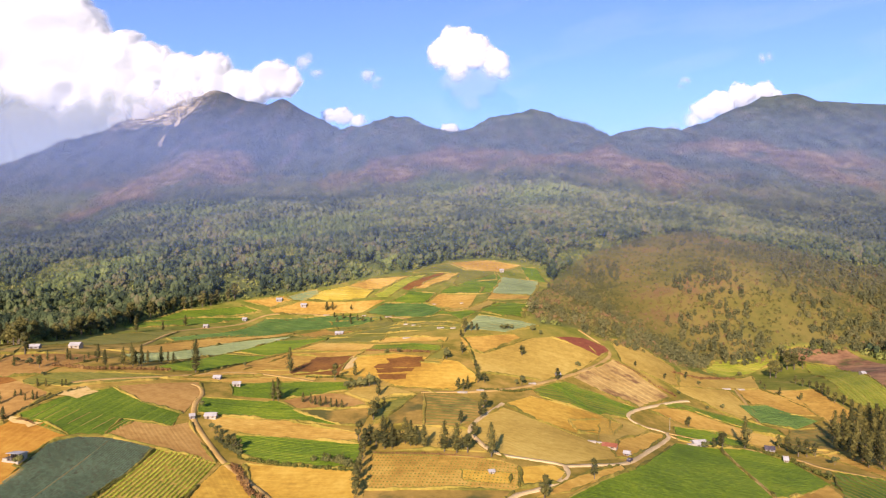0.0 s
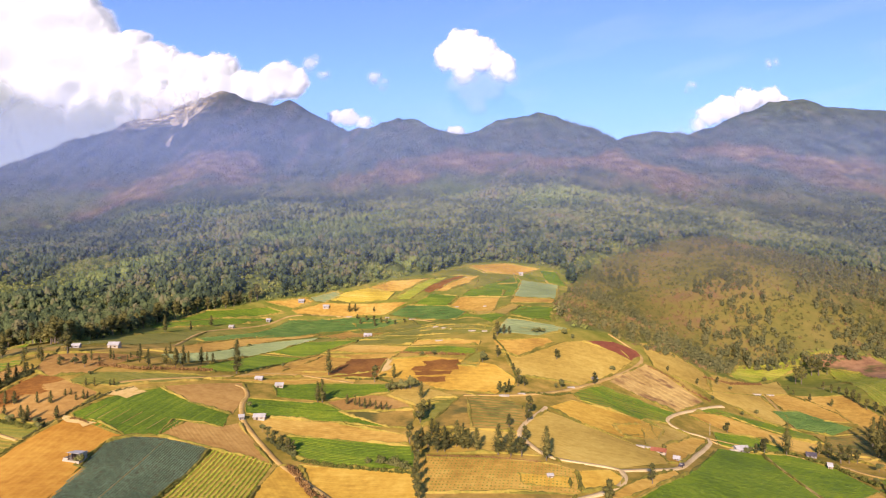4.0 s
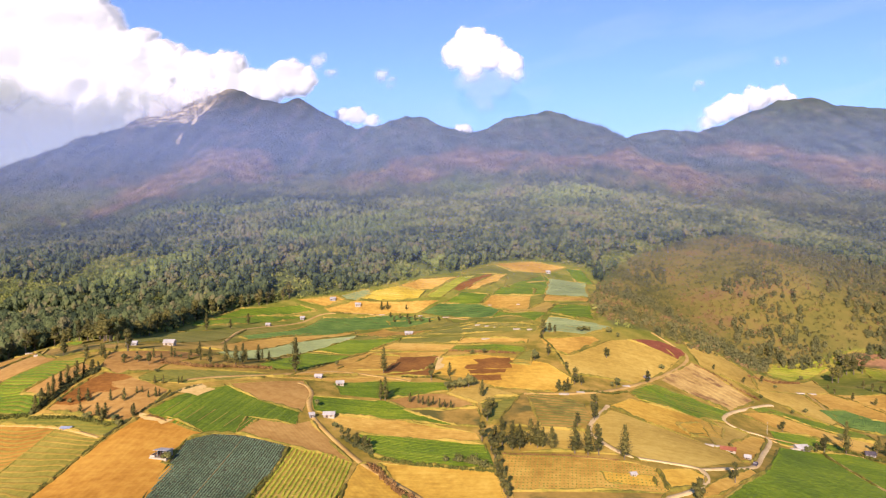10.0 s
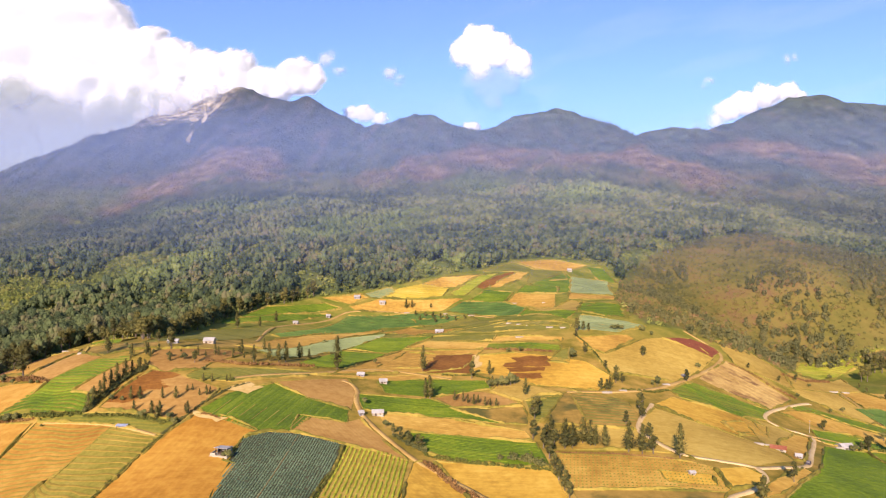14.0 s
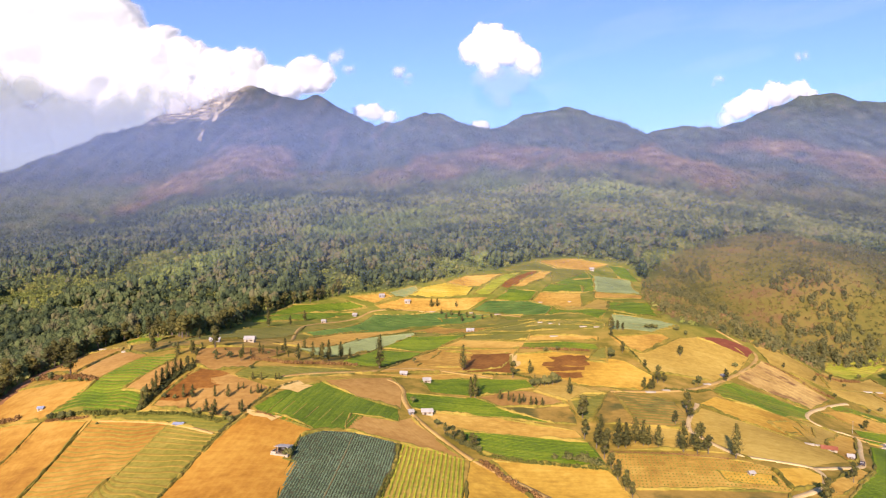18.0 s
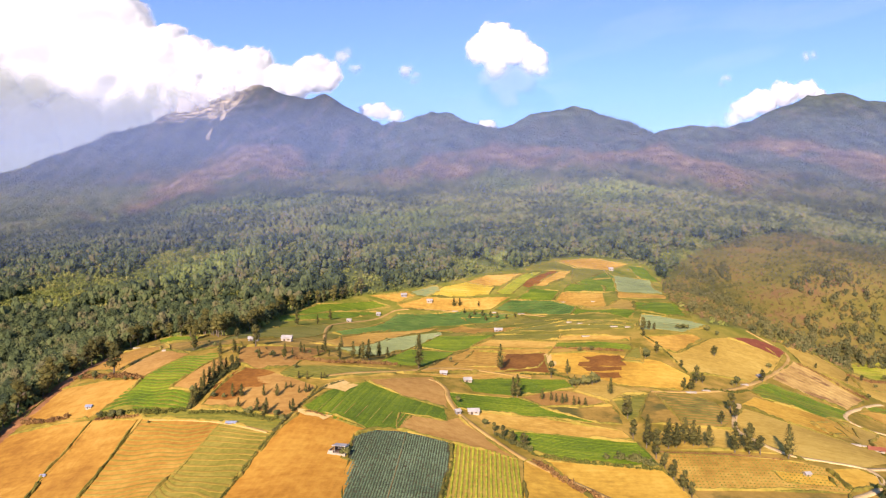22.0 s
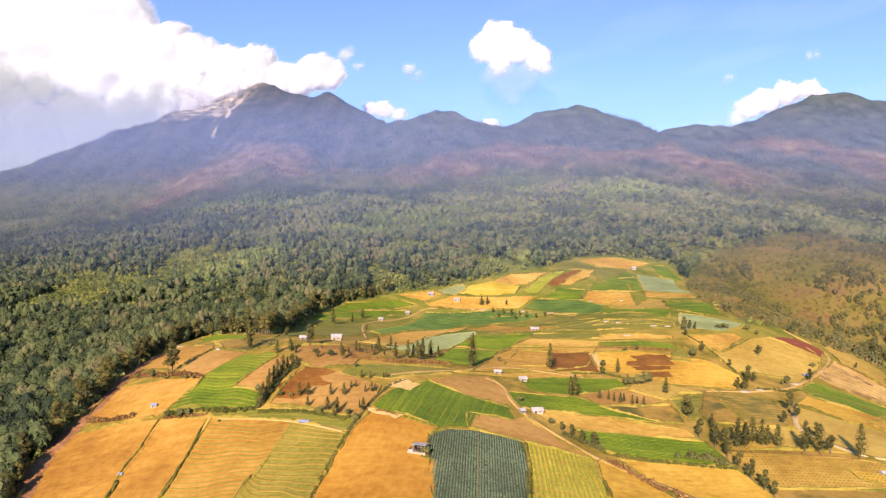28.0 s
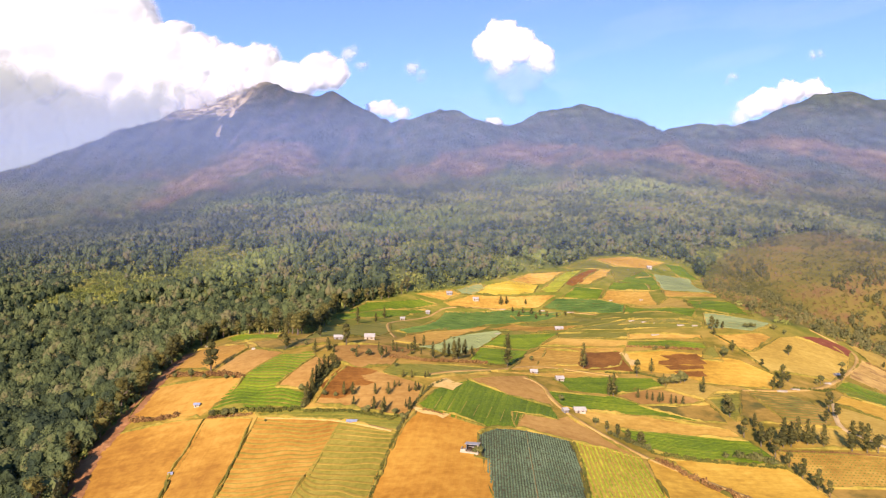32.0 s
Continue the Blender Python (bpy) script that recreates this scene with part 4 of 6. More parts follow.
field("dry", None, (128.6, 520.7), (150.5, 540.4), (173.7, 515.7), (161.1, 466.6), (126.9, 481.4))
field("tan", None, (-208, 715), (-171, 734), (-161, 726), (-179, 709))
field("net", None, (-169, 733), (-140, 754), (-135, 741), (-149, 727), (-160, 727))
field("mustard", None, (-145, 729), (-132, 749), (-108, 762), (-77, 750), (-84, 731), (-122, 727))
field("tan", None, (-106, 764), (-83, 786), (-39, 798), (-69, 755), (-83, 752))
field("lime", None, (-76, 734), (-38, 796), (-18, 807), (-58, 731))
field("brown", None, (-46, 754), (-11, 808), (1, 817), (-26, 759), (-38, 747))
field("tan", None, (-32, 752), (4, 815), (19, 823), (4, 782), (-20, 752))
field("tan", None, (-178, 703), (-149, 724), (-63, 722), (-84, 693), (-124, 694), (-169, 695))
field("darkgreen", None, (-77, 691), (-61, 713), (-15, 699), (-2, 669), (-12, 631), (-46, 669))
field("tan", None, (-4, 727), (34, 714), (24, 640), (-16, 699))
field("green", None, (8, 756), (42, 756), (38, 719), (-3, 731))
field("green", None, (-49, 722), (-35, 743), (-8, 731), (-20, 702), (-56, 715))
field("green", None, (-2, 662), (27, 551), (14, 518), (-13, 614))
field("net", None, (71, 825), (115, 826), (89, 677), (52, 723))
field("tan", None, (51, 719), (87, 671), (78, 641), (45, 682))
field("tan", None, (9, 870), (56, 892), (100, 879), (67, 849), (30, 841))
field("grass", None, (-35, 815), (6, 869), (28, 837), (64, 846), (63, 809), (11, 761), (21, 821))
field("green", None, (100, 873), (120, 874), (125, 825), (105, 828))
field("net", None, (27.3, 530.2), (45.8, 517.7), (71.1, 509.5), (45.4, 486.2), (14.7, 487.7))
field("green", None, (50, 644), (72, 595), (61, 526), (46, 528), (29, 554))
field("darkgreen", None, (-212, 526), (-176, 678), (-112, 690), (-56, 669), (-82, 647), (-137, 643), (-202, 516))
field("green", None, (-270, 607), (-254, 668), (-205, 701), (-186, 695), (-224, 662))
field("green", None, (-273, 594), (-235, 650), (-193, 677), (-221, 632), (-262, 563))
field("grass", None, (-252.0, 388.2), (-261.0, 505.6), (-222.2, 578.2), (-215.2, 508.2), (-223.9, 422.8))
field("tan", None, (-135, 611), (-111, 642), (-60, 543), (-78, 537), (-101, 543))
field("tan", None, (-105.5, 476.8), (-90.0, 501.6), (-46.5, 470.9), (-51.4, 456.8))
field("green", None, (-145.3, 476.2), (-129.4, 538.8), (-87.9, 521.9), (-107.0, 477.2), (-115.8, 461.1))
field("net", None, (-186.8, 397.3), (-168.4, 517.4), (-129.9, 584.5), (-128.0, 552.9), (-151.9, 451.2), (-166.6, 375.0))
field("tan", None, (-204.9, 410.4), (-201.3, 493.6), (-169.1, 607.0), (-133.4, 633.9), (-164.9, 523.0), (-187.8, 414.5))
field("green", None, (-157.2, 369.5), (-148.6, 461.0), (-117.7, 453.6), (-132.3, 386.3), (-147.9, 368.8))
field("greenrow", 159, (-46.1, 469.0), (-1.7, 454.5), (-1.9, 441.3), (-49.3, 456.0))
field("tan", None, (-41.6, 487.5), (2.7, 469.4), (-0.3, 460.6), (-44.6, 475.1))
field("grass", None, (-77.1, 535.7), (-29.2, 541.7), (15.2, 502.9), (10.0, 488.0), (-42.1, 506.0))
field("dry", None, (-40.0, 524.1), (12.5, 495.2), (15.7, 504.6), (-25.9, 536.9))
field("clay", 15, (-231.6, 363.3), (-199.3, 379.4), (-185.7, 377.2), (-198.0, 335.1), (-211.3, 328.9), (-223.2, 336.1))
field("tanrow", 23, (-106.6, 467.6), (-53.1, 452.7), (-67.1, 408.6), (-101.8, 390.9), (-135.8, 364.6), (-115.7, 443.9))
field("tan", None, (-145.6, 353.0), (-103.3, 381.1), (-74.2, 397.5), (-73.4, 384.0), (-117.4, 364.8))
field("straw", None, (182.1, 520.2), (208.5, 545.3), (285.5, 630.3), (251.1, 544.3), (163.9, 472.6))
field("tanrow", None, (252.0, 540.3), (287.6, 528.3), (276.8, 446.7), (254.3, 446.3), (260.5, 485.7))
field("grassbrown", None, (216.6, 423.3), (249.7, 438.1), (220.5, 374.6), (197.4, 362.0), (194.1, 385.4))
field("tan", None, (188.4, 379.2), (201.7, 369.9), (209.1, 320.7), (219.3, 308.0), (215.8, 330.9), (213.2, 373.9))
field("grass", None, (-35.3, 348.8), (-27.9, 357.1), (-14.6, 358.4), (-25.8, 330.5), (-32.3, 319.2))
field("tan", None, (32.9, 238.3), (46.3, 246.3), (74.8, 276.1), (73.7, 283.9), (48.1, 256.1))
field("dry", None, (85.8, 371.5), (100.9, 375.1), (112.0, 368.5), (85.9, 332.2), (78.0, 311.6), (72.5, 316.2))
field("pale", None, (-176.6, 311.1), (-169.5, 322.5), (-162.6, 319.3), (-166.6, 310.3))
field("pale", None, (-182.2, 287.6), (-178.9, 286.4), (-168.2, 283.8), (-171.0, 279.6), (-180.7, 284.6))
field("grass", None, (-252.5, 293.9), (-233.0, 291.0), (-205.1, 285.7), (-187.0, 279.2), (-188.4, 268.0), (-213.7, 279.6), (-247.2, 288.5))
field("gold", None, (64.8, 345.2), (88.9, 367.7), (85.0, 345.7), (65.3, 330.5))
field("grass", None, (-111, 673), (-55, 664), (-29, 567), (-67, 612), (-95, 631))
field("grass", None, (-87.2, 521.4), (-41.8, 493.3), (-45.0, 477.0), (-88.2, 505.6))
field("dry", None, (44, 676), (56, 619), (29, 560), (2, 665), (26, 643))
field("green", None, (66, 842), (71, 820), (52, 726), (39, 719), (46, 757), (13, 759))
field("grass", None, (-1.9, 441.3), (3.9, 447.3), (-1.5, 415.7), (-13.8, 419.7))

field("gold", None, (7.5, 261.5), (25.5, 257.5), (24.0, 249.5), (9.0, 251.5))

# ---- roads and tracks ----
def road(kind, width, *line):
    pts = []
    for i in range(len(line) - 1):
        p0, p1, p2, p3 = (Vector(line[max(0, min(len(line) - 1, i + k))]) for k in (-1, 0, 1, 2))
        n = max(2, int((p2 - p1).length / 3))
        for k in range(n):
            t = k / n
            pts.append(0.5 * (2 * p1 + (p2 - p0) * t + (2 * p0 - 5 * p1 + 4 * p2 - p3) * t * t + (3 * p1 - p0 - 3 * p2 + p3) * t ** 3))
    p = np.array([tuple(v) for v in pts])
    d = np.gradient(p, axis=0)
    d /= np.linalg.norm(d, axis=1)[:, None] + 1e-9
    side = np.stack([-d[:, 1], d[:, 0]], 1)
    V, n = [], len(p)
    for off, lift in ((-0.62, -0.2), (-0.5, 0.32), (0.0, 0.38), (0.5, 0.32), (0.62, -0.2)):
        w = width * off * (1 + 0.12 * rng.uniform(-1, 1, n))
        q = p + side * w[:, None]
        V.append(np.column_stack([q, land(q[:, 0], q[:, 1]) + lift]))
    i = np.arange(n - 1)
    Q = np.concatenate([np.stack([i + 1, i + n + 1, i + n, i], 1) + k * n for k in range(4)])
    r = new("road" if kind == "paved" else "dirt_track", mesh_from("road", np.concatenate(V), Q, ROAD[kind], True))
    tagged(r, "narrow pale grey paved road between fields" if kind == "paved" else "dusty tan dirt track between fields", "road", kind="structure")


road("dirt", 2.1, (-38.8, 208.1), (-62.1, 241.7), (-74.6, 257.1), (-86.3, 270.2), (-99.0, 287.8), (-108.0, 300.8), (-113.6, 310.2), (-118.8, 325.9), (-120.1, 339.6), (-125.5, 350.2), (-132.6, 352.0))
road("paved", 2.1, (13.7, 217.1), (23.8, 236.6), (33.7, 244.0), (42.0, 251.4), (47.4, 260.4), (48.8, 269.1), (45.5, 272.4), (26.7, 276.5), (19.1, 284.3), (13.5, 300.2), (12.3, 309.2), (17.2, 324.2), (27.5, 344.7), (31.9, 355.8))
road("paved", 2.1, (48.5, 270.3), (61.2, 276.9), (78.7, 290.3), (99.2, 326.0), (121.4, 366.1), (120.0, 374.3), (110.8, 374.8), (105.0, 381.9), (107.5, 392.5), (121.3, 410.3), (151.5, 438.8), (162.6, 447.2))
road("dirt", 2.1, (-11.7, 362.9), (14.0, 366.7), (36.6, 380.2), (59.0, 404.0), (80.8, 430.7), (103.1, 458.8), (117.6, 482.4), (119.3, 496.4), (110.2, 509.5), (101.9, 521.3))
road("dirt", 2.1, (-207.0, 465.2), (-222.2, 578.2), (-191.6, 657.4), (-172.3, 691.0), (-123.9, 692.5), (-53.3, 667.3), (-31.8, 637.8))
road("dirt", 2.0, (147.9, 361.8), (143.1, 327.3), (135.9, 277.8), (128.2, 245.8))
road("dirt", 2.0, (127.6, 364.7), (122.9, 373.6), (158.4, 369.3), (181.8, 355.0), (189.1, 336.4), (206.6, 316.8))
road("dirt", 2.0, (-177.8, 326.3), (-146.1, 355.1), (-114.8, 391.7), (-71.0, 383.3))
road("dirt", 1.5, (-247.0, 287.6), (-213.4, 278.3), (-188.7, 266.7))
for k in range(7):
    road("dirt", 0.12, (-174.0 + 5.6 * k, 288.0 - 1.0 * k), (-170.5 + 5.6 * k, 303.0 - 0.8 * k))
road("furrow", 0.4, (-135.5, 276.0), (-136.6, 236.0), (-138.0, 192.5))
road("dirt", 2.0, (223.8, 522.6), (207.3, 453.2), (198.1, 425.1))

# bare red-brown bank where the fields fall off into the forest
def bank(wide, *line):
    p = np.array(line, float)
    d = np.r_[0, np.cumsum(np.hypot(*np.diff(p, axis=0).T))]
    s = np.arange(0, d[-1], 2.0)
    x, y = np.interp(s, d, p[:, 0]), np.interp(s, d, p[:, 1])
    V, n = [], len(s)
    for k, (off, lift) in enumerate(((0.75, 0.05), (0.25, 0.45), (-0.2, 0.5), (-0.7, 0.1))):
        xx = x + wide * off + rng.uniform(-0.7, 0.7, n)
        V.append(np.column_stack([xx, y + rng.uniform(-0.5, 0.5, n), land(xx, y) + lift + rng.uniform(-0.1, 0.25, n)]))
    i = np.arange(n - 1)
    Q = np.concatenate([np.stack([i, i + 1, i + n + 1, i + n], 1) + k * n for k in range(3)])
    tagged(new("bank", mesh_from("bank", np.concatenate(V), Q, SOIL["rustbank"])), "bare red-brown earth bank between field and forest", "bank", kind="structure")


bank(6.5, (-315, 225), (-314, 256), (-321, 282), (-321, 301), (-320, 315), (-321, 337), (-330, 386), (-341, 440))

# ---- forest ----
def ball(sub):
    bm = bmesh.new()
    bmesh.ops.create_icosphere(bm, subdivisions=sub, radius=1)
    v = np.array([tuple(w.co) for w in bm.verts])
    f = np.array([[w.index for w in q.verts] for q in bm.faces])
    bm.free()
    return v, f


BALLS = {k: ball(k) for k in (1, 2)}


def crown_shape(seed, lumps, sub, leaves, tall=1.0, spray=0.045):
    """A broad crown of uneven lumps with leafy sprays on them; about 1 wide, base at 0."""
    r = np.random.RandomState(seed)
    V, T, n = [], [], 0
    bv, bf = BALLS[sub]
    for k in range(lumps):
        ang, out = r.uniform(0, 6.28), (0.33 * math.sqrt(r.rand()) if k else 0)
        size = r.uniform(0.17, 0.27) if lumps > 2 else r.uniform(0.36, 0.46)
        centre = np.array([math.cos(ang) * out, math.sin(ang) * out, (0.5 + r.uniform(-0.12, 0.34) * (1 - out)) * tall])
        jag = 1 + r.uniform(-0.28, 0.28, len(bv))
        p = bv * jag[:, None] * size * np.array([1, 1, 0.8 * tall]) + centre
        V.append(p), T.append(bf + n)
        n += len(p)
        for _ in range(leaves):
            d = r.normal(size=3)
            d /= np.linalg.norm(d)
            at = centre + d * size * r.uniform(0.85, 1.2) * np.array([1, 1, 0.8 * tall])
            q = at + r.normal(size=(3, 3)) * spray
            V.append(q), T.append(np.array([[n, n + 1, n + 2]]))
            n += 3
    return np.concatenate(V), np.concatenate(T)


def tuft_shape(seed, leaves, tall=1.0, size=0.2):
    """A ragged crown of leaf sprays alone, about 1 wide, base at 0."""
    r = np.random.RandomState(seed)
    V = []
    for k in range(leaves):
        d = r.normal(size=3)
        d /= np.linalg.norm(d)
        h = 0.5 + 0.42 * d[2]
        c = np.array([d[0] * 0.42, d[1] * 0.42, h * tall]) * r.uniform(0.75, 1.1)
        lean = d + np.array([0, 0, 0.5]) + r.normal(size=3) * 0.45
        lean /= np.linalg.norm(lean)
        u = np.cross(lean, r.normal(size=3))
        u /= np.linalg.norm(u) + 1e-9
        w = np.cross(lean, u)
        for q in range(3):
            a = 2.0944 * q + r.uniform(-0.5, 0.5)
            V.append(c + (u * math.cos(a) + w * math.sin(a)) * size * r.uniform(0.7, 1.4))
    n = np.arange(leaves * 3).reshape(-1, 3)
    return np.array(V), n


def trunk_shape(tall, wide, lean=0.0, sides=6):
    V, T = [], []
    for k, (h, w) in enumerate(((0, 1.25), (0.15, 1.0), (0.6, 0.7), (1, 0.3))):
        for s in range(sides):
            a = 6.2832 * s / sides
            V.append((math.cos(a) * w * wide + lean * h * h, math.sin(a) * w * wide, h * tall))
    for k in range(3):
        for s in range(sides):
            i, j = k * sides + s, k * sides + (s + 1) % sides
            T += [(i, j, j + sides), (i, j + sides, i + sides)]
    return np.array(V), np.array(T)


def joined_shapes(*pieces):
    V, T, n = [], [], 0
    for v, t in pieces:
        V.append(v), T.append(np.asarray(t) + n)
        n += len(v)
    return np.concatenate(V), np.concatenate(T)


def woods(name, shapes, xs, ys, wide, mat, label, category="forest", trunk=None):
    """Many trees joined into one object."""
    V, T, n = [], [], 0
    zs = land(xs, ys)
    pick = rng.randint(0, len(shapes), len(xs))
    turn = rng.uniform(0, 6.28, len(xs))
    tall = wide * rng.uniform(0.85, 1.35, len(xs))
    for k, (sv, sf) in enumerate(shapes):
        w = np.where(pick == k)[0]
        if not len(w):
            continue
        c, s = np.cos(turn[w])[:, None], np.sin(turn[w])[:, None]
        size, high = wide[w][:, None], tall[w][:, None]
        x, y, z = sv.T[:, None, :]
        P = np.stack([(x * c - y * s) * size + xs[w][:, None], (x * s + y * c) * size + ys[w][:, None], z * high + zs[w][:, None] - 0.2], 2)
        m = len(sv)
        T.append((sf[None] + (np.arange(len(w)) * m)[:, None, None] + n).reshape(-1, 3))
        V.append(P.reshape(-1, 3))
        n += len(w) * m
    ob = new(name, mesh_from(name, np.concatenate(V), np.concatenate(T), mat, False))
    if mat in (FOREST, FAR_FOREST, SCRUB_LEAF, UNDERGROWTH):
        order = np.concatenate([np.repeat(np.where(pick == k)[0], len(shapes[k][0])) for k in range(len(shapes))])
        at = ob.data.attributes.new("shade", "FLOAT", "POINT")
        at.data.foreach_set("value", rng.rand(len(xs))[order].astype(np.float32))
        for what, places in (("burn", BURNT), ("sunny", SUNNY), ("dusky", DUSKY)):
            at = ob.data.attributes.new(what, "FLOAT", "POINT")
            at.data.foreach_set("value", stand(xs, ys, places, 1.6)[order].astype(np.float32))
    if trunk:
        sv, sf = trunk
        P = sv[None] * np.stack([wide, wide, tall], 1)[:, None, :] + np.stack([xs, ys, zs - 0.3], 1)[:, None, :]
        F = (sf[None] + (np.arange(len(xs)) * len(sv))[:, None, None]).reshape(-1, 3)
        part("trunks", mesh_from("trunks", P.reshape(-1, 3), F, BARK), ob, "pale bare trunks")["kind"] = "stuff"
    return tagged(ob, label, category, kind="stuff")


def scatter(x0, x1, y0, y1, gap):
    n = int((x1 - x0) * (y1 - y0) / gap ** 2)
    return rng.uniform(x0, x1, n), rng.uniform(y0, y1, n)


# close woods beside the fields
def in_wedge(x, y):
    return (x > -0.66 * y - 215) & (x < 0.66 * y + 60)


def core(shape):
    """The inner lumps of a crown, drawn in beneath its outer sprays."""
    return shape[0] * np.array([0.84, 0.84, 0.96]), shape[1]


def clear_of_fields(x, y, gap):
    return ~inside(x, y, FARMLAND) & (edge_gap(x, y, FARMLAND) > gap) & ~inside(x, y, SCRUB)


sx, sy = scatter(-640, -190, 150, 640, 6.6)
ok = clear_of_fields(sx, sy, 3.0) & in_wedge(sx, sy)
sx, sy = sx[ok], sy[ok]
tall = 5.5 + 5 * fbm(sx / 30, sy / 30) + 5 * rng.rand(len(sx)) ** 3
front = (edge_gap(sx, sy, FARMLAND) < 75) & (sy < 460)
woods("forest", [joined_shapes(core(crown_shape(s, 12, 2, 46, 1.2, 0.024)), tuft_shape(s, 420, 1.2, 0.045)) for s in range(10)], sx[front], sy[front], tall[front] * 1.05, FOREST, "dark green broadleaf trees crowding the rim of the fields", trunk=trunk_shape(0.7, 0.022))
sx, sy, tall = sx[~front], sy[~front], tall[~front]
woods("forest", [joined_shapes(core(crown_shape(s, 8, 1, 12, 1.2, 0.035)), tuft_shape(s, 190, 1.2, 0.062)) for s in range(10)], sx, sy, tall, FOREST, "dense dark green broadleaf forest in the ravine beside the fields", trunk=trunk_shape(0.7, 0.02, 0.0, 4))
# middle woods up the slope
sx, sy = scatter(-950, 800, 640, 1150, 7.8)
open_glade = fbm(sx / 55 + 2, sy / 80 + 6) + rng.uniform(-0.07, 0.07, len(sx))
ok = clear_of_fields(sx, sy, 2.0) & in_wedge(sx, sy) & (open_glade > 0.43)
sx, sy = sx[ok], sy[ok]
tall = 5.5 + 4.5 * fbm(sx / 45, sy / 45) + 5 * rng.rand(len(sx)) ** 3
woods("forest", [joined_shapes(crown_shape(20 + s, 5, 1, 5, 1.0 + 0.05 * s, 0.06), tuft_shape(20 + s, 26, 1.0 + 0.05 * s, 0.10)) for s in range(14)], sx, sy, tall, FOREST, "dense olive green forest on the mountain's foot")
sx, sy = scatter(-1000, 850, 150, 1150, 6.0)
ok = clear_of_fields(sx, sy, 1.0) & in_wedge(sx, sy)
sx, sy = sx[ok], sy[ok]
woods("undergrowth", [tuft_shape(90 + s, 16, 0.6 + 0.05 * s, 0.24) for s in range(10)], sx, sy, rng.uniform(3.0, 6.5, len(sx)), UNDERGROWTH, "bright green undergrowth between the forest trees", "undergrowth")
# upper woods: thinning out raggedly into burnt slopes
sx, sy = scatter(-1750, 1500, 1150, 2500, 9.0)
ragged = 300 * (fbm(sx / 260 + 5, sy / 260) - 0.5) + 160 * (fbm(sx / 60, sy / 60 + 2) - 0.5)
thin = ease(sy + ragged, 1650, 2350)
keep = (fbm(sx / 70 + 9, sy / 110) + rng.uniform(-0.16, 0.16, len(sx)) > 0.30 + 0.28 * thin) & (rng.rand(len(sx)) > 0.78 * stand(sx, sy, BURNT, 1.6) * ease(sy, 1500, 1800))
ok = (np.abs(sx + 80) < 0.70 * sy + 150) & keep
sx, sy = sx[ok], sy[ok]
tall = (5.0 + 5 * fbm(sx / 60, sy / 60) + 4 * rng.rand(len(sx)) ** 3) * (1 - 0.35 * ease(sy, 1700, 2400))
low = sy < 1650
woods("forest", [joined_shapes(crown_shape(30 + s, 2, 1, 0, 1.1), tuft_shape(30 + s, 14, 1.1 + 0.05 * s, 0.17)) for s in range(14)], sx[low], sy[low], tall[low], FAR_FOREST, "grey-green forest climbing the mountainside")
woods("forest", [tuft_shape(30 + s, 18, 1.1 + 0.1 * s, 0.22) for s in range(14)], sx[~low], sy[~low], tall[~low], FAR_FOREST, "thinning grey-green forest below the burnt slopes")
sx, sy = scatter(-1300, 1150, 1150, 1900, 9.0)
ok = (np.abs(sx + 80) < 0.70 * sy + 150) & (fbm(sx / 90 + 1, sy / 90) > 0.4)
sx, sy = sx[ok], sy[ok]
woods("undergrowth", [tuft_shape(90 + s, 9, 0.6 + 0.05 * s, 0.3) for s in range(10)], sx, sy, rng.uniform(3.5, 7.5, len(sx)), UNDERGROWTH, "pale green undergrowth high on the mountain's foot", "undergrowth")
# scrub hill
sx, sy = scatter(60, 780, 500, 1000, 4.6)
thick = fbm(sx / 45, sy / 45) + rng.uniform(-0.14, 0.14, len(sx))
ok = inside(sx, sy, SCRUB) & (thick > 0.27) & in_wedge(sx, sy)
sx, sy, thick = sx[ok], sy[ok], thick[ok]
woods("scrub", [tuft_shape(40 + s, 22, 0.4 + 0.05 * s, 0.21) for s in range(12)], sx, sy, rng.uniform(1.6, 4.6, len(sx)), SCRUB_LEAF, "low olive and rust scrub on a hillside", "scrub")
sx, sy = scatter(60, 780, 500, 1000, 6.5)
thick = fbm(sx / 50 + 4, sy / 50) + rng.uniform(-0.1, 0.1, len(sx)) + 0.06 * ease(sx, 250, 380) + 0.15 * ease(sx, 360, 500)
ok = inside(sx, sy, SCRUB) & (thick > 0.60) & in_wedge(sx, sy)
sx, sy = sx[ok], sy[ok]
woods("scrub", [tuft_shape(50 + s, 90, 1.0 + 0.1 * s, 0.15) for s in range(12)], sx, sy, rng.uniform(2.8, 6.5, len(sx)), SCRUB_TREE, "clumps of dark small trees on a scrubby hillside", "trees")
# high brush
sx, sy = scatter(-2300, 2150, 2000, 3450, 11.0)
ok = (np.abs(sx + 80) < 0.72 * sy + 150) & (fbm(sx / 110, sy / 110) + rng.uniform(-0.2, 0.2, len(sx)) > 0.35 + 0.12 * ease(sy, 2300, 3400))
sx, sy = sx[ok], sy[ok]
woods("brush", [tuft_shape(60 + s, 8, 1.2 + 0.12 * s, 0.3) for s in range(12)], sx, sy, 2.8 + 4.5 * rng.rand(len(sx)) ** 2, FAR_FOREST, "sparse purple-brown brush and dead trees on the burnt mountainside", "brush")

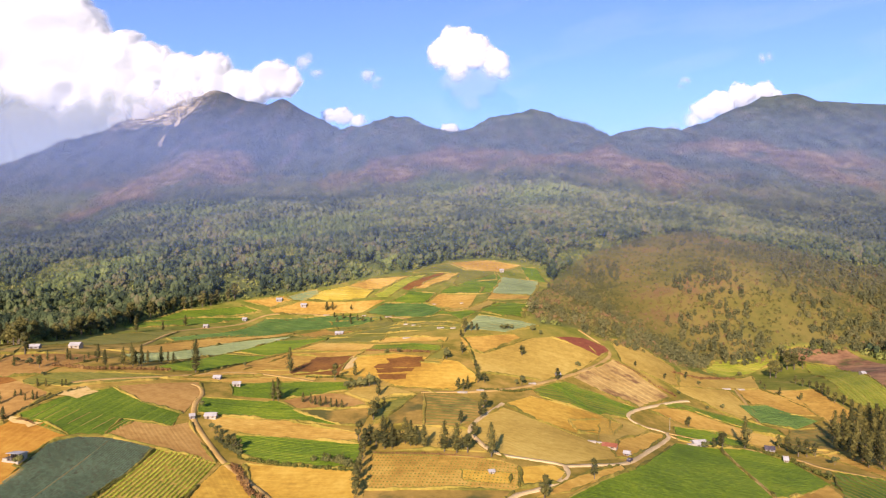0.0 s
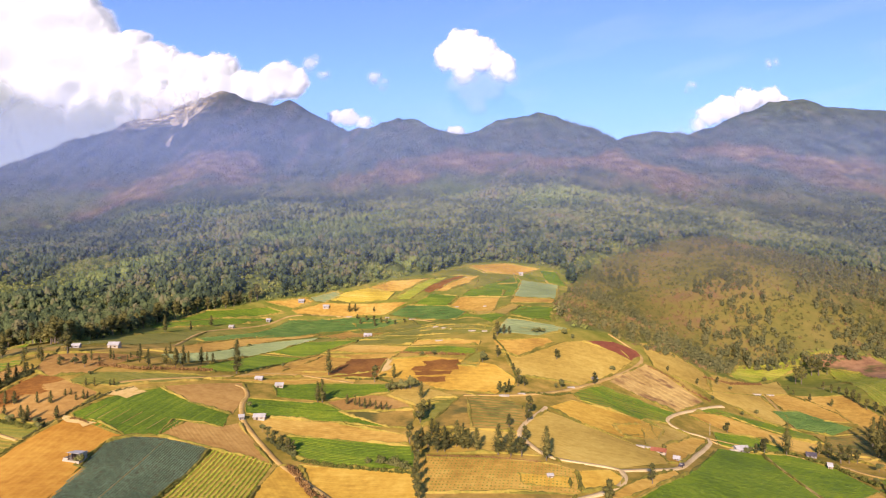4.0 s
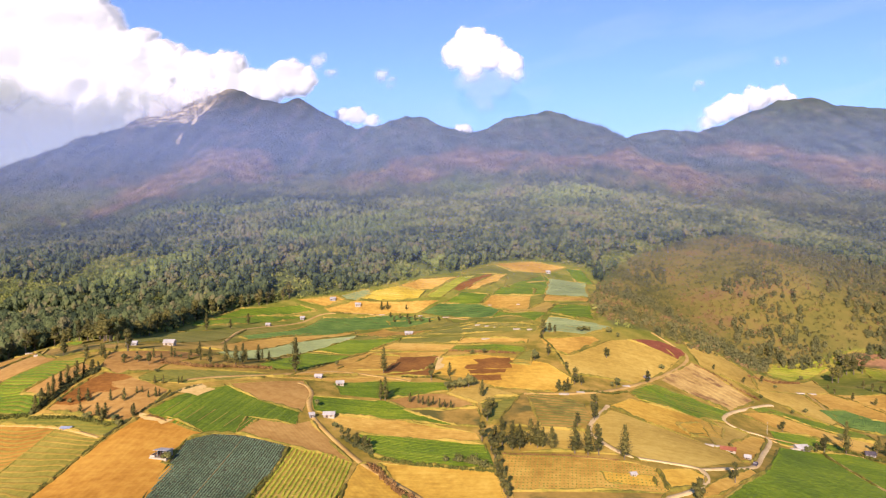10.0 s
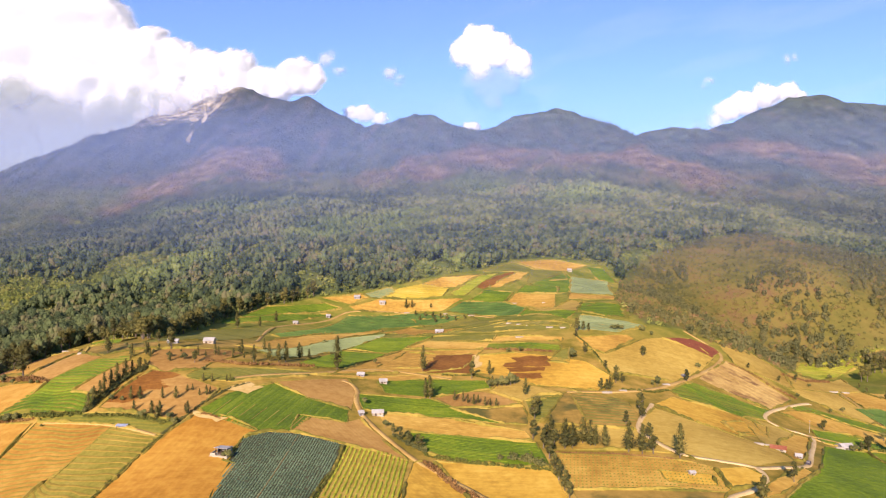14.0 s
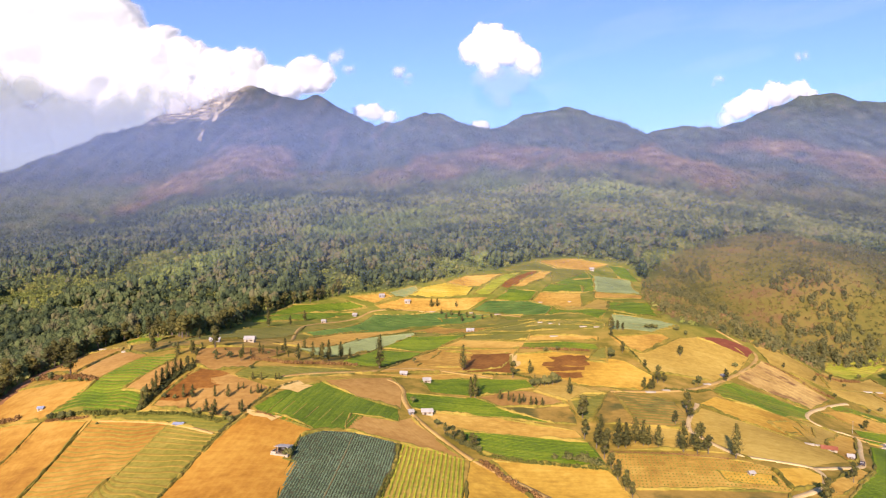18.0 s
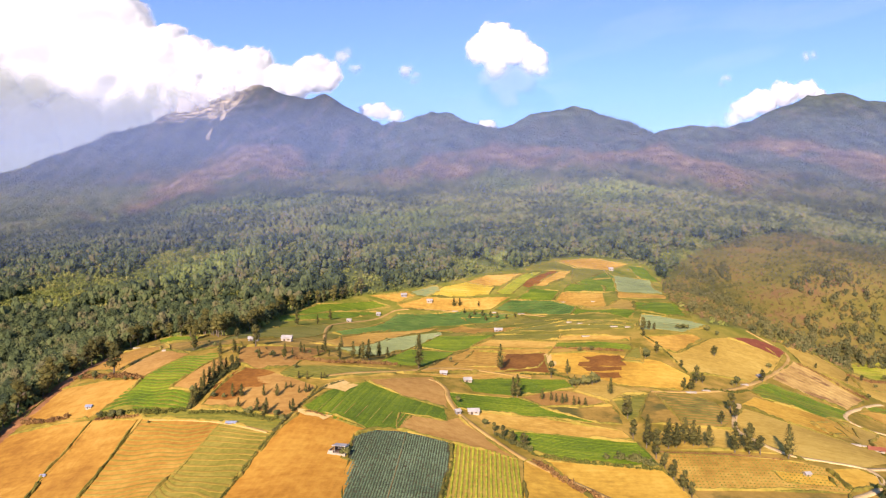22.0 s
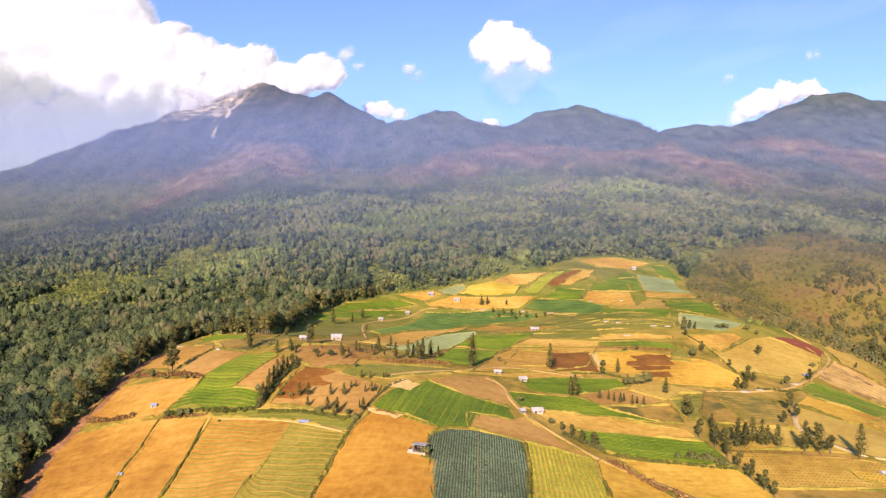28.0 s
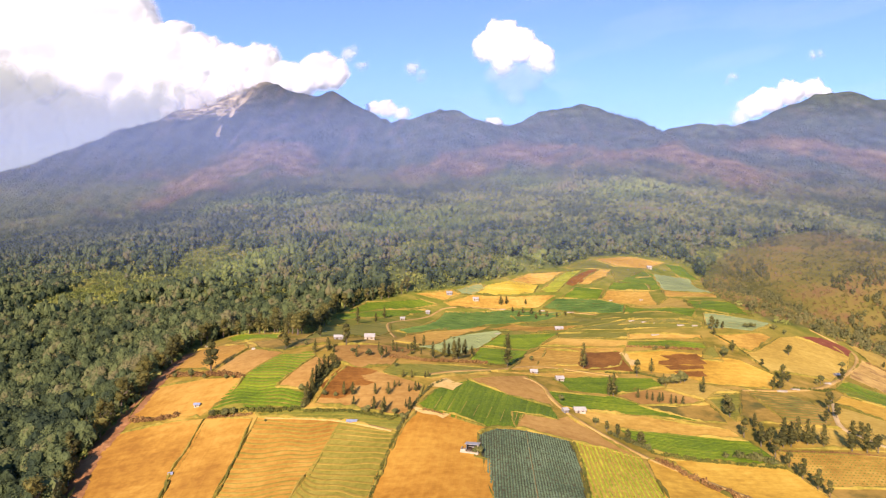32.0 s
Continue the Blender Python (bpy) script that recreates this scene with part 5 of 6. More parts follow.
# ---- clouds ----
def cloud_material(name, colour):
    """Bright mist that thins out towards its rim."""
    m = bpy.data.materials.new(name)
    m.use_nodes = True
    n, l = m.node_tree.nodes, m.node_tree.links
    n.remove(n["Principled BSDF"])
    white, glow, both = n.new("ShaderNodeBsdfDiffuse"), n.new("ShaderNodeBsdfTranslucent"), n.new("ShaderNodeMixShader")
    white.inputs["Color"].default_value = glow.inputs["Color"].default_value = (*colour, 1)
    both.inputs["Fac"].default_value = 0.42
    clear, mixed, veil = n.new("ShaderNodeBsdfTransparent"), n.new("ShaderNodeMixShader"), n.new("ShaderNodeAttribute")
    veil.attribute_name = "veil"
    l.new(white.outputs[0], both.inputs[1])
    l.new(glow.outputs[0], both.inputs[2])
    l.new(veil.outputs["Fac"], mixed.inputs["Fac"])
    l.new(clear.outputs[0], mixed.inputs[1])
    l.new(both.outputs[0], mixed.inputs[2])
    l.new(mixed.outputs[0], n["Material Output"].inputs["Surface"])
    return m


# the greyer colours carry the clouds' own shade, apart from their lit white
MIST = {"white": cloud_material("cloud", (0.68, 0.70, 0.70)), "grey": cloud_material("grey_mist_and_cloud_shade", (0.33, 0.365, 0.35)), "wisp": cloud_material("thin_cloud", (0.62, 0.62, 0.62)), "shade": cloud_material("cloud_underside", (0.60, 0.60, 0.62)), "cirrus": cloud_material("high_cirrus", (0.7, 0.75, 0.8))}


def billow(x, y, octaves=5):
    """Rounded cauliflower swellings, 0 to 1."""
    total, size, norm = 0.0, 1.0, 0.0
    for k in range(octaves):
        total = total + size * (1 - np.abs(2 * grain(x * 2 ** k + 13.1 * k, y * 2 ** k + 7.7 * k) - 1) ** 1.5)
        norm += size
        size *= 0.55
    return total / norm


def cloud(label, kind, seed, y, *puffs):
    """The sunlit side of a cumulus: bulging billows whose rim thins out into the sky."""
    span = max(r for _, _, r in puffs)
    cell = 9 if span > 300 else 5
    x0, x1 = min(p[0] - p[2] for p in puffs) - 90, max(p[0] + p[2] for p in puffs) + 90
    z0, z1 = min(p[1] - p[2] for p in puffs) - 90, max(p[1] + p[2] for p in puffs) + 90
    X, Z = np.meshgrid(np.arange(x0, x1, cell), np.arange(z0, z1, cell))
    wx = X + 40 * (fbm(X / 90 + seed, Z / 90) - 0.5) + 22 * (fbm(X / 22 + seed, Z / 22 + 9) - 0.5)
    wz = Z + 40 * (fbm(X / 90, Z / 90 + seed) - 0.5) + 22 * (fbm(X / 22 + 5, Z / 22 + seed) - 0.5)
    body, bulge = np.full(X.shape, -1e3), np.zeros(X.shape)
    for px, pz, r in puffs:
        d = np.hypot(wx - px, (wz - pz) * 1.08)
        body = np.maximum(body, r - d)
        bulge = np.maximum(bulge, np.sqrt(np.clip(r * r - d * d, 0, None)))
    lumps = billow(X / 130 + seed, Z / 130, 6)
    body = body + 60 * (lumps - 0.55) * min(1, span / 90)
    foot, top = min(p[1] - p[2] for p in puffs), max(p[1] + p[2] for p in puffs)
    soft = {"white": 26, "grey": 110}.get(kind, 60) + (95 * (1 - ease(Z, foot, foot + 0.6 * (top - foot))) if kind == "white" and span < 200 else 0)
    veil = ease(body / soft, 0, 1) * {"white": 1.0, "grey": 0.95, "wisp": 0.6, "shade": 0.2}[kind]
    if kind == "wisp":
        veil = veil * ease(fbm(X / 60 + seed, Z / 60, 5), 0.2, 0.55)
    deep = 0.22 * bulge + (70 * billow(X / 240 + seed, Z / 240, 2) if span > 300 and kind == "white" else 16 * lumps) * ease(body, 0, 60)
    V = np.stack([X.ravel(), (y - deep).ravel(), Z.ravel()], 1)
    n, m = X.shape
    a = (np.arange(n - 1)[:, None] * m + np.arange(m - 1)).ravel()
    Q = np.stack([a, a + 1, a + m + 1, a + m], 1)
    Q = Q[(veil.ravel()[Q] > 0.002).any(1)]
    used, back = np.unique(Q, return_inverse=True)
    me = mesh_from("cloud", V[used], back.reshape(-1, 4), MIST[kind], True)
    at = me.attributes.new("veil", "FLOAT", "POINT")
    at.data.foreach_set("value", veil.ravel()[used].astype(np.float32))
    return tagged(new("cloud", me), label, "cloud", kind="structure")


cloud("large white cumulus bank behind the volcano's shoulder", "white", 5, 3880, (-2770, 1173, 622), (-2344, 1143, 489), (-2099, 1209, 195), (-1984, 985, 309), (-1783, 1163, 110), (-1659, 1052, 155), (-1464, 1005, 142), (-1303, 1038, 109), (-1173, 927, 109), (-963, 983, 112), (-876, 967, 80), (-1060, 921, 96), (-1108, 966, 70), (-1448, 893, 155), (-1286, 926, 116), (-1756, 859, 194), (-2082, 856, 195), (-2540, 917, 294))
# the bank's self-shaded lower part, put in as a darker misty sheet
cloud("grey mist and shaded foot of the cumulus bank on the volcano's shoulder", "grey", 6, 3640, (-2699, 485, 340), (-2421, 518, 292), (-2143, 611, 230), (-1883, 704, 153), (-1654, 796, 85), (-2760, 712, 278), (-2513, 729, 184), (-2251, 731, 138), (-1760, 810, 85), (-2036, 561, 128), (-1821, 644, 91), (-2251, 498, 138), (-2636, 819, 200), (-2389, 821, 138), (-2390, 427, 154), (-2174, 550, 230), (-1944, 622, 202), (-1769, 696, 158), (-1592, 757, 103))
cloud("small white cumulus cloud in blue sky", "white", 7, 4250, (90, 1276, 125), (22, 1207, 125), (178, 1225, 139), (318, 1157, 100), (92, 1127, 104), (-6, 1245, 90), (371, 1105, 55))
# underside shade of the small cumulus, drawn as a thin greyer sheet
cloud("faint grey veil for the shaded underside of a small cumulus", "shade", 8, 4240, (146, 1014, 118), (249, 1039, 104), (164, 938, 83), (58, 1048, 83))
cloud("white cloud rising behind the ridge", "white", 9, 4200, (1599, 856, 88), (1700, 908, 94), (1834, 960, 87), (1962, 985, 81), (1526, 794, 61), (1425, 749, 47), (2037, 968, 40))
cloud("low white cloud behind a saddle", "white", 10, 4200, (-632, 817, 76), (-528, 794, 62), (-702, 838, 45))
cloud("low wisp of white cloud behind a saddle", "white", 11, 4200, (43, 733, 55), (-7, 716, 34))
cloud("small torn wisp of white cloud in blue sky", "wisp", 12, 4250, (-473, 1096, 59), (-409, 1054, 42))
cloud("torn wisp of cloud beside the cumulus bank", "wisp", 13, 4250, (-846, 1163, 63), (-782, 1122, 52))
cloud("small torn wisp of white cloud in blue sky", "wisp", 14, 4250, (1496, 1040, 44), (1472, 1026, 30))
cloud("faint wisp of cloud in blue sky", "wisp", 15, 4100, (1899, 1149, 39), (1954, 1166, 36))
cloud("pale smoke drifting over the crater", "wisp", 16, 3480, (-1309, 796, 63), (-1439, 723, 58), (-1221, 811, 40), (-1556, 693, 46))

X, Z = np.meshgrid(np.arange(-3400, 3401, 40.0), np.arange(200, 2301, 20.0))
streaks = ease(fbm((X + 2.2 * Z) / 900 + 17, (Z - 0.3 * X) / 110, 5), 0.42, 0.75) * ease(X, -800, 900)
a = (np.arange(X.shape[0] - 1)[:, None] * X.shape[1] + np.arange(X.shape[1] - 1)).ravel()
cirrus_me = mesh_from("cirrus", np.stack([X.ravel(), np.full(X.size, 4660.0), Z.ravel()], 1), np.stack([a, a + 1, a + X.shape[1] + 1, a + X.shape[1]], 1), MIST["cirrus"], True)
at = cirrus_me.attributes.new("veil", "FLOAT", "POINT")
# an even veil added to pale the whole sky, with the streaks on top
at.data.foreach_set("value", (0.04 + 0.05 * streaks).ravel().astype(np.float32))
tagged(new("cirrus", cirrus_me), "faint streaks of high cirrus across the blue sky", "cloud", kind="structure")

cloud("white smoke trailing from the crater over the shoulder", "wisp", 18, 3450, (-1420, 765, 85), (-1310, 812, 70), (-1530, 705, 80), (-1640, 655, 70), (-1235, 822, 45))

# a slanting translucent sheet added before the range, standing in for distance haze
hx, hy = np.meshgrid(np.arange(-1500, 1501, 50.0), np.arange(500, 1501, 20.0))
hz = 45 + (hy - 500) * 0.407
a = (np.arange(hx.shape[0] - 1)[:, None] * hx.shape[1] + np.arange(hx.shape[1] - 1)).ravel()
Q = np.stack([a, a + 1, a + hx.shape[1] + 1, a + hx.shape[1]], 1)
haze_sheet_me = mesh_from("haze", np.column_stack([hx.ravel(), hy.ravel(), hz.ravel()]), Q, cloud_material("haze", (0.32, 0.48, 0.97)), True)
# opacity follows height, so that farther ground looks hazier
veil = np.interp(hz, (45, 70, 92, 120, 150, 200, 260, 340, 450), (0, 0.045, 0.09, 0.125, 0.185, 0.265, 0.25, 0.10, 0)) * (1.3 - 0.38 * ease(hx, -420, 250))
at = haze_sheet_me.attributes.new("veil", "FLOAT", "POINT")
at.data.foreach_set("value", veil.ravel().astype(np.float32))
tagged(new("haze", haze_sheet_me), "bluish translucent sheet standing in for haze before the mountains", "haze", kind="structure")

# ---- trees among the fields ----
def joined(pieces):
    return joined_shapes(*pieces)


def casuarina_crown(seed):
    """A narrow, feathery crown 1 tall: a ragged core with drooping needle sprays."""
    r = np.random.RandomState(seed)
    pieces = []
    bv, bf = BALLS[1]
    wide = r.uniform(0.16, 0.25)
    for k in range(16):
        h = 0.16 + 0.8 * k / 15
        w = wide * (math.sin(min(1, (h - 0.05) / 0.3) * 1.57) * (1.05 - h) ** 0.75 + 0.04)
        c = np.array([r.uniform(-0.4, 0.4) * w, r.uniform(-0.4, 0.4) * w, h])
        pieces.append((bv * (1 + r.uniform(-0.35, 0.35, (len(bv), 1))) * np.array([w * 0.62, w * 0.62, 0.06]) + c, bf))
        for q in range(40):
            ang, out = r.uniform(0, 6.28), w * r.uniform(0.6, 1.4)
            at = np.array([math.cos(ang) * out, math.sin(ang) * out, h + r.uniform(-0.04, 0.04)])
            tip = at * np.array([1.25, 1.25, 1]) + np.array([0, 0, r.uniform(-0.03, 0.05)])
            perp = np.array([-math.sin(ang), math.cos(ang), 0]) * r.uniform(0.008, 0.018)
            pieces.append((np.stack([at - perp, at + perp, tip]), [[0, 1, 2]]))
    return joined(pieces)


def broad_crown(seed):
    r = np.random.RandomState(seed)
    pieces = []
    bv, bf = BALLS[1]
    for k in range(14):
        h = r.uniform(0.28, 0.9)
        w = 0.26 * math.sin(min(1, (h - 0.15) / 0.3) * 1.57) * (1.12 - h) ** 0.6
        ang, out = r.uniform(0, 6.28), w * r.uniform(0.2, 0.8)
        c, size = np.array([math.cos(ang) * out, math.sin(ang) * out, h]), r.uniform(0.06, 0.11)
        pieces.append((bv * (1 + r.uniform(-0.35, 0.35, (len(bv), 1))) * size * np.array([1, 1, 0.9]) + c, bf))
        for q in range(46):
            d = r.normal(size=3)
            d /= np.linalg.norm(d)
            pieces.append((c + d * size * r.uniform(0.9, 1.55) + r.normal(size=(3, 3)) * 0.018, [[0, 1, 2]]))
    return joined(pieces)


def limbs(seed, tall):
    """A tapered trunk with a few rising limbs."""
    r = np.random.RandomState(seed)
    pieces = [trunk_shape(tall, 0.022)]
    for k in range(5):
        v, t = trunk_shape(0.3, 0.009, 0.0, 4)
        ang, bend = r.uniform(0, 6.28), r.uniform(0.5, 0.9)
        v = np.array([tuple(Euler((bend, 0, ang)).to_matrix() @ Vector(p)) for p in v])
        pieces.append((v + np.array([0, 0, tall * r.uniform(0.4, 0.8)]), t))
    return joined(pieces)


TREES = {}
for seed in range(5):
    TREES[("casuarina", seed)] = (mesh_from("crown", *casuarina_crown(100 + seed), NEEDLES), mesh_from("trunk", *trunk_shape(0.85, 0.014), BARK, True))
    TREES[("broad", seed)] = (mesh_from("crown", *broad_crown(200 + seed), NEEDLES), mesh_from("trunk", *limbs(200 + seed, 0.6), BARK, True))
    TREES[("bush", seed)] = (mesh_from("crown", *crown_shape(300 + seed, 6, 1, 40, 1.1), TREE_LEAF), mesh_from("trunk", *trunk_shape(0.4, 0.03), BARK, True))
KIND = {
    "casuarina": ("casuarina_tree", "narrow dark green casuarina tree at a field's edge", "tree", "casuarinas among the fields"),
    "broad": ("tree", "dark olive broad-crowned tree between the fields", "tree", "trees among the fields"),
    "bush": ("bush", "small olive green bush on a field bank", "bush", "bushes among the fields"),
}
MADE = {}


def plant(kind, *spots):
    name, words, category, group = KIND[kind]
    for x, y, tall in spots:
        seed = rng.randint(5)
        tall = tall * (1.0 if kind == "bush" else 1.22)
        wide = tall * rng.uniform(0.85, 1.2) * (1.08 if kind == "casuarina" else 1.0)
        place = Matrix.Translation((x, y, land_z(x, y) - 0.15)) @ Matrix.Rotation(rng.uniform(0, 6.28), 4, "Z") @ Matrix.Diagonal((wide, wide, tall, 1))
        if (kind, seed) in MADE:
            copy_thing(MADE[kind, seed], place)
            continue
        tree = new(name)
        crown, trunk = TREES[kind, seed]
        part("trunk", trunk, tree)
        part("crown", crown, tree)
        tagged(tree, words, category, group)
        MADE[kind, seed] = tree
        later.append((tree, place))


def hedge(kind, tall, *line):
    """A ragged strip of shrubs along a bank."""
    pts = []
    for (ax, ay), (bx, by) in zip(line, line[1:]):
        n = max(2, int(math.hypot(bx - ax, by - ay) / (tall * 0.36)))
        pts += [(ax + (bx - ax) * k / n + rng.uniform(-0.5, 0.5) * tall, ay + (by - ay) * k / n + rng.uniform(-0.5, 0.5) * tall) for k in range(n)]
    pts = np.array(pts)[rng.rand(len(pts)) > 0.12]
    woods("hedge", [tuft_shape(80 + s, 90, 0.8, 0.13) for s in range(5)], pts[:, 0], pts[:, 1], tall * rng.uniform(0.7, 1.9, len(pts)), RUST if kind == "brown" else TREE_LEAF if kind == "dark" else HEDGE_LEAF, "brown scrubby hedge along a field bank" if kind == "brown" else "dark green overgrown hedge beside a field" if kind == "dark" else "weedy green hedge along a field edge", "hedge")


later = []
plant("broad", (-98.4, 294.9, 4.2), (-94.6, 290.5, 5.0), (-90.9, 287.5, 5.2), (-86.7, 283.2, 5.8), (-85.1, 285.0, 4.4), (-61.4, 387.0, 8.2))
plant("broad", (-32.0, 331.2, 7.7), (-33.2, 324.3, 8.3), (-29.4, 338.4, 5.7), (-31.4, 295.0, 7.6), (-33.6, 289.3, 7.5), (-37.0, 298.7, 7.7))
plant("broad", (-28.7, 291.7, 7.5), (-20.1, 290.4, 7.4), (10.1, 279.7, 7.8), (13.6, 297.3, 6.3), (8.3, 316.6, 5.4), (20.0, 336.0, 8.5))
plant("broad", (18.1, 325.4, 6.2), (8.3, 370.2, 5.4), (11.1, 368.5, 5.4), (19.8, 384.6, 8.8), (23.7, 385.9, 4.8), (19.6, 410.2, 4.3))
plant("broad", (69.7, 413.9, 7.0), (51.3, 443.3, 7.0), (15.4, 481.3, 8.9), (20.3, 484.3, 6.0), (24.0, 484.4, 5.0), (12.3, 469.0, 4.8))
plant("broad", (12.3, 436.0, 6.3), (35.4, 236.9, 7.3), (-32.8, 277.7, 7.2), (-32.5, 266.7, 6.9), (-32.3, 256.3, 6.7), (-31.7, 246.4, 6.5))
plant("broad", (-31.1, 239.4, 5.3), (58.0, 260.2, 7.3), (135.6, 480.6, 3.7), (154.6, 474.8, 5.0), (177.1, 496.6, 5.8), (142.7, 395.2, 6.2))
plant("broad", (267.8, 680.6, 9.6), (280.5, 677.3, 9.6), (296.0, 616.1, 12.0), (300.1, 614.1, 13.5), (325.8, 645.1, 15.8), (331.5, 643.3, 15.9))
plant("broad", (340.3, 644.8, 10.2), (317.0, 638.1, 7.5), (289.3, 559.0, 6.2), (287.0, 543.5, 6.0), (288.2, 535.3, 6.0), (287.6, 524.2, 7.4))
plant("broad", (285.0, 511.6, 8.0), (284.4, 503.1, 7.1), (281.4, 488.8, 6.9), (284.3, 483.4, 6.9), (283.8, 472.6, 6.8), (283.3, 462.2, 6.0))
plant("broad", (282.8, 452.1, 6.6), (262.4, 563.1, 3.8), (256.7, 518.5, 5.7), (265.4, 504.4, 4.9), (256.3, 542.7, 4.4), (143.9, 361.0, 4.9))
plant("broad", (149.5, 363.7, 8.8), (185.8, 376.4, 7.5), (187.8, 371.1, 7.5), (188.0, 359.7, 9.1), (192.9, 360.5, 8.3), (197.7, 361.1, 7.4))
plant("broad", (-291.3, 343.6, 13.9), (-191.5, 368.3, 3.4), (-189.6, 372.3, 3.6), (-203.2, 343.0, 6.5), (-227.5, 334.6, 4.3), (-225.1, 335.6, 3.2))
plant("broad", (-108.9, 684.1, 4.8), (-99.3, 677.9, 5.4), (-91.4, 672.7, 6.0), (-83.7, 666.8, 5.9), (-77.4, 660.2, 5.9), (-69.0, 653.7, 4.7))
plant("broad", (-60.4, 656.7, 4.7), (-104.0, 668.2, 5.3), (-88.8, 655.5, 5.2), (-245.9, 398.8, 5.8), (-225.2, 367.2, 10.3), (-94.3, 701.5, 5.0))
plant("bush", (-114.5, 322.8, 3.6), (-102.1, 300.9, 3.4), (-119.2, 411.0, 3.9), (-52.2, 369.7, 4.8), (-50.2, 370.6, 5.2), (-47.7, 371.5, 5.2))
plant("bush", (-45.3, 372.4, 5.5), (-43.0, 373.2, 5.8), (-40.5, 374.5, 6.6), (-38.0, 375.8, 6.1))
plant("casuarina", (-71.3, 346.6, 4.4), (-67.0, 345.3, 4.6), (-64.6, 343.7, 4.2), (-61.7, 342.1, 4.6), (-59.4, 344.3, 4.0), (-56.1, 340.7, 4.3), (-53.5, 341.5, 3.6), (-50.5, 339.8, 3.9))
plant("bush", (2.1, 425.0, 6.2), (42.2, 390.0, 3.3))
plant("bush", (45.5, 392.8, 5.4), (42.4, 490.0, 4.0), (46.3, 491.0, 4.5), (49.3, 491.9, 4.1), (65.0, 495.2, 4.1), (70.0, 489.7, 3.7))
plant("bush", (88.5, 448.0, 4.0), (157.2, 453.7, 3.2), (185.6, 494.6, 3.0), (270.2, 621.2, 5.1), (198.3, 343.9, 4.5), (138.3, 358.0, 4.3))
plant("bush", (177.1, 395.2, 4.8), (184.8, 450.2, 3.9), (169.7, 437.6, 3.1), (181.6, 319.4, 3.3), (-313.0, 350.9, 3.2), (-301.6, 343.6, 4.5))
plant("bush", (-291.8, 335.8, 3.5), (-278.8, 329.3, 2.6), (-274.2, 327.4, 2.3), (-266.5, 293.6, 4.6), (-273.3, 296.1, 3.5), (-262.9, 293.5, 3.6))
plant("bush", (-246.2, 284.3, 1.9), (-218.9, 349.4, 3.3), (-210.0, 346.1, 3.7), (-193.7, 359.8, 2.4), (-235.4, 305.2, 3.6), (-203.1, 283.0, 3.7))
plant("bush", (-190.5, 281.3, 3.3), (-186.3, 275.6, 3.9), (-223.8, 299.4, 2.9), (-218.8, 298.0, 2.6), (-194.7, 332.3, 2.5), (-217.5, 361.1, 1.8))
plant("bush", (-255.7, 379.7, 2.4), (-247.3, 366.2, 2.8), (-35.9, 439.4, 4.1), (-28.4, 440.5, 3.7), (-156.1, 250.0, 4.0))
plant("casuarina", (-86.2, 345.7, 8.9), (-83.9, 346.4, 9.8), (-89.7, 399.4, 12.7), (-51.0, 394.7, 7.1), (-33.9, 358.3, 7.5), (-27.5, 310.3, 5.9))
plant("casuarina", (-24.7, 288.1, 10.5), (-21.6, 287.7, 9.2), (-16.3, 292.9, 9.4), (-13.8, 289.5, 9.3), (-11.6, 289.2, 7.4), (-8.1, 287.2, 8.0))
plant("casuarina", (0.6, 281.7, 10.8), (5.7, 279.8, 10.2), (19.6, 275.3, 11.8), (13.4, 371.3, 6.2), (-50.5, 372.9, 5.0), (233.5, 405.1, 14.6))
plant("casuarina", (242.9, 412.7, 13.9), (247.9, 412.5, 15.0), (260.7, 425.1, 14.4), (269.0, 429.9, 13.5), (266.0, 416.8, 15.4), (265.7, 409.7, 14.1))
plant("casuarina", (218.3, 376.1, 12.7), (224.1, 376.5, 13.7), (234.1, 384.0, 14.1), (241.1, 387.7, 13.2), (243.6, 384.0, 14.2), (243.8, 376.9, 14.0))
plant("casuarina", (214.0, 353.4, 12.0), (218.5, 353.6, 13.0), (221.0, 350.6, 13.0), (223.5, 347.7, 13.0), (218.2, 336.2, 12.6), (212.3, 338.9, 12.6))
plant("casuarina", (162.8, 366.6, 15.0), (-257.2, 362.2, 11.3), (-246.8, 401.8, 5.6), (-232.9, 353.5, 6.0), (-226.4, 369.8, 8.6), (-196.9, 360.0, 4.5))
plant("casuarina", (-188.1, 371.8, 7.0), (-184.5, 403.6, 6.2), (-183.8, 362.0, 3.0), (-177.4, 357.5, 7.5), (-171.4, 365.5, 8.1), (-166.1, 365.1, 8.7))
plant("casuarina", (-163.6, 369.7, 9.6), (-159.9, 386.7, 8.1), (-155.7, 393.7, 5.3), (-136.3, 375.4, 15.5), (-225.2, 329.3, 5.6), (-227.3, 326.3, 5.6))
plant("casuarina", (-228.4, 322.0, 7.6), (-229.8, 316.6, 8.1), (-230.0, 311.4, 7.4), (-230.8, 306.7, 8.2), (-230.4, 302.0, 7.2), (-231.5, 298.9, 6.5))
plant("casuarina", (-231.1, 293.5, 6.4), (-209.1, 289.1, 4.0), (-199.9, 285.7, 4.9), (-195.1, 282.5, 6.1), (-195.8, 281.0, 4.9), (-186.3, 287.3, 3.3))
plant("casuarina", (-184.4, 285.0, 4.9), (-183.2, 303.9, 4.0), (-181.9, 305.0, 3.2), (-179.6, 321.0, 3.0), (-178.4, 322.1, 3.0), (-119.8, 703.4, 8.1))
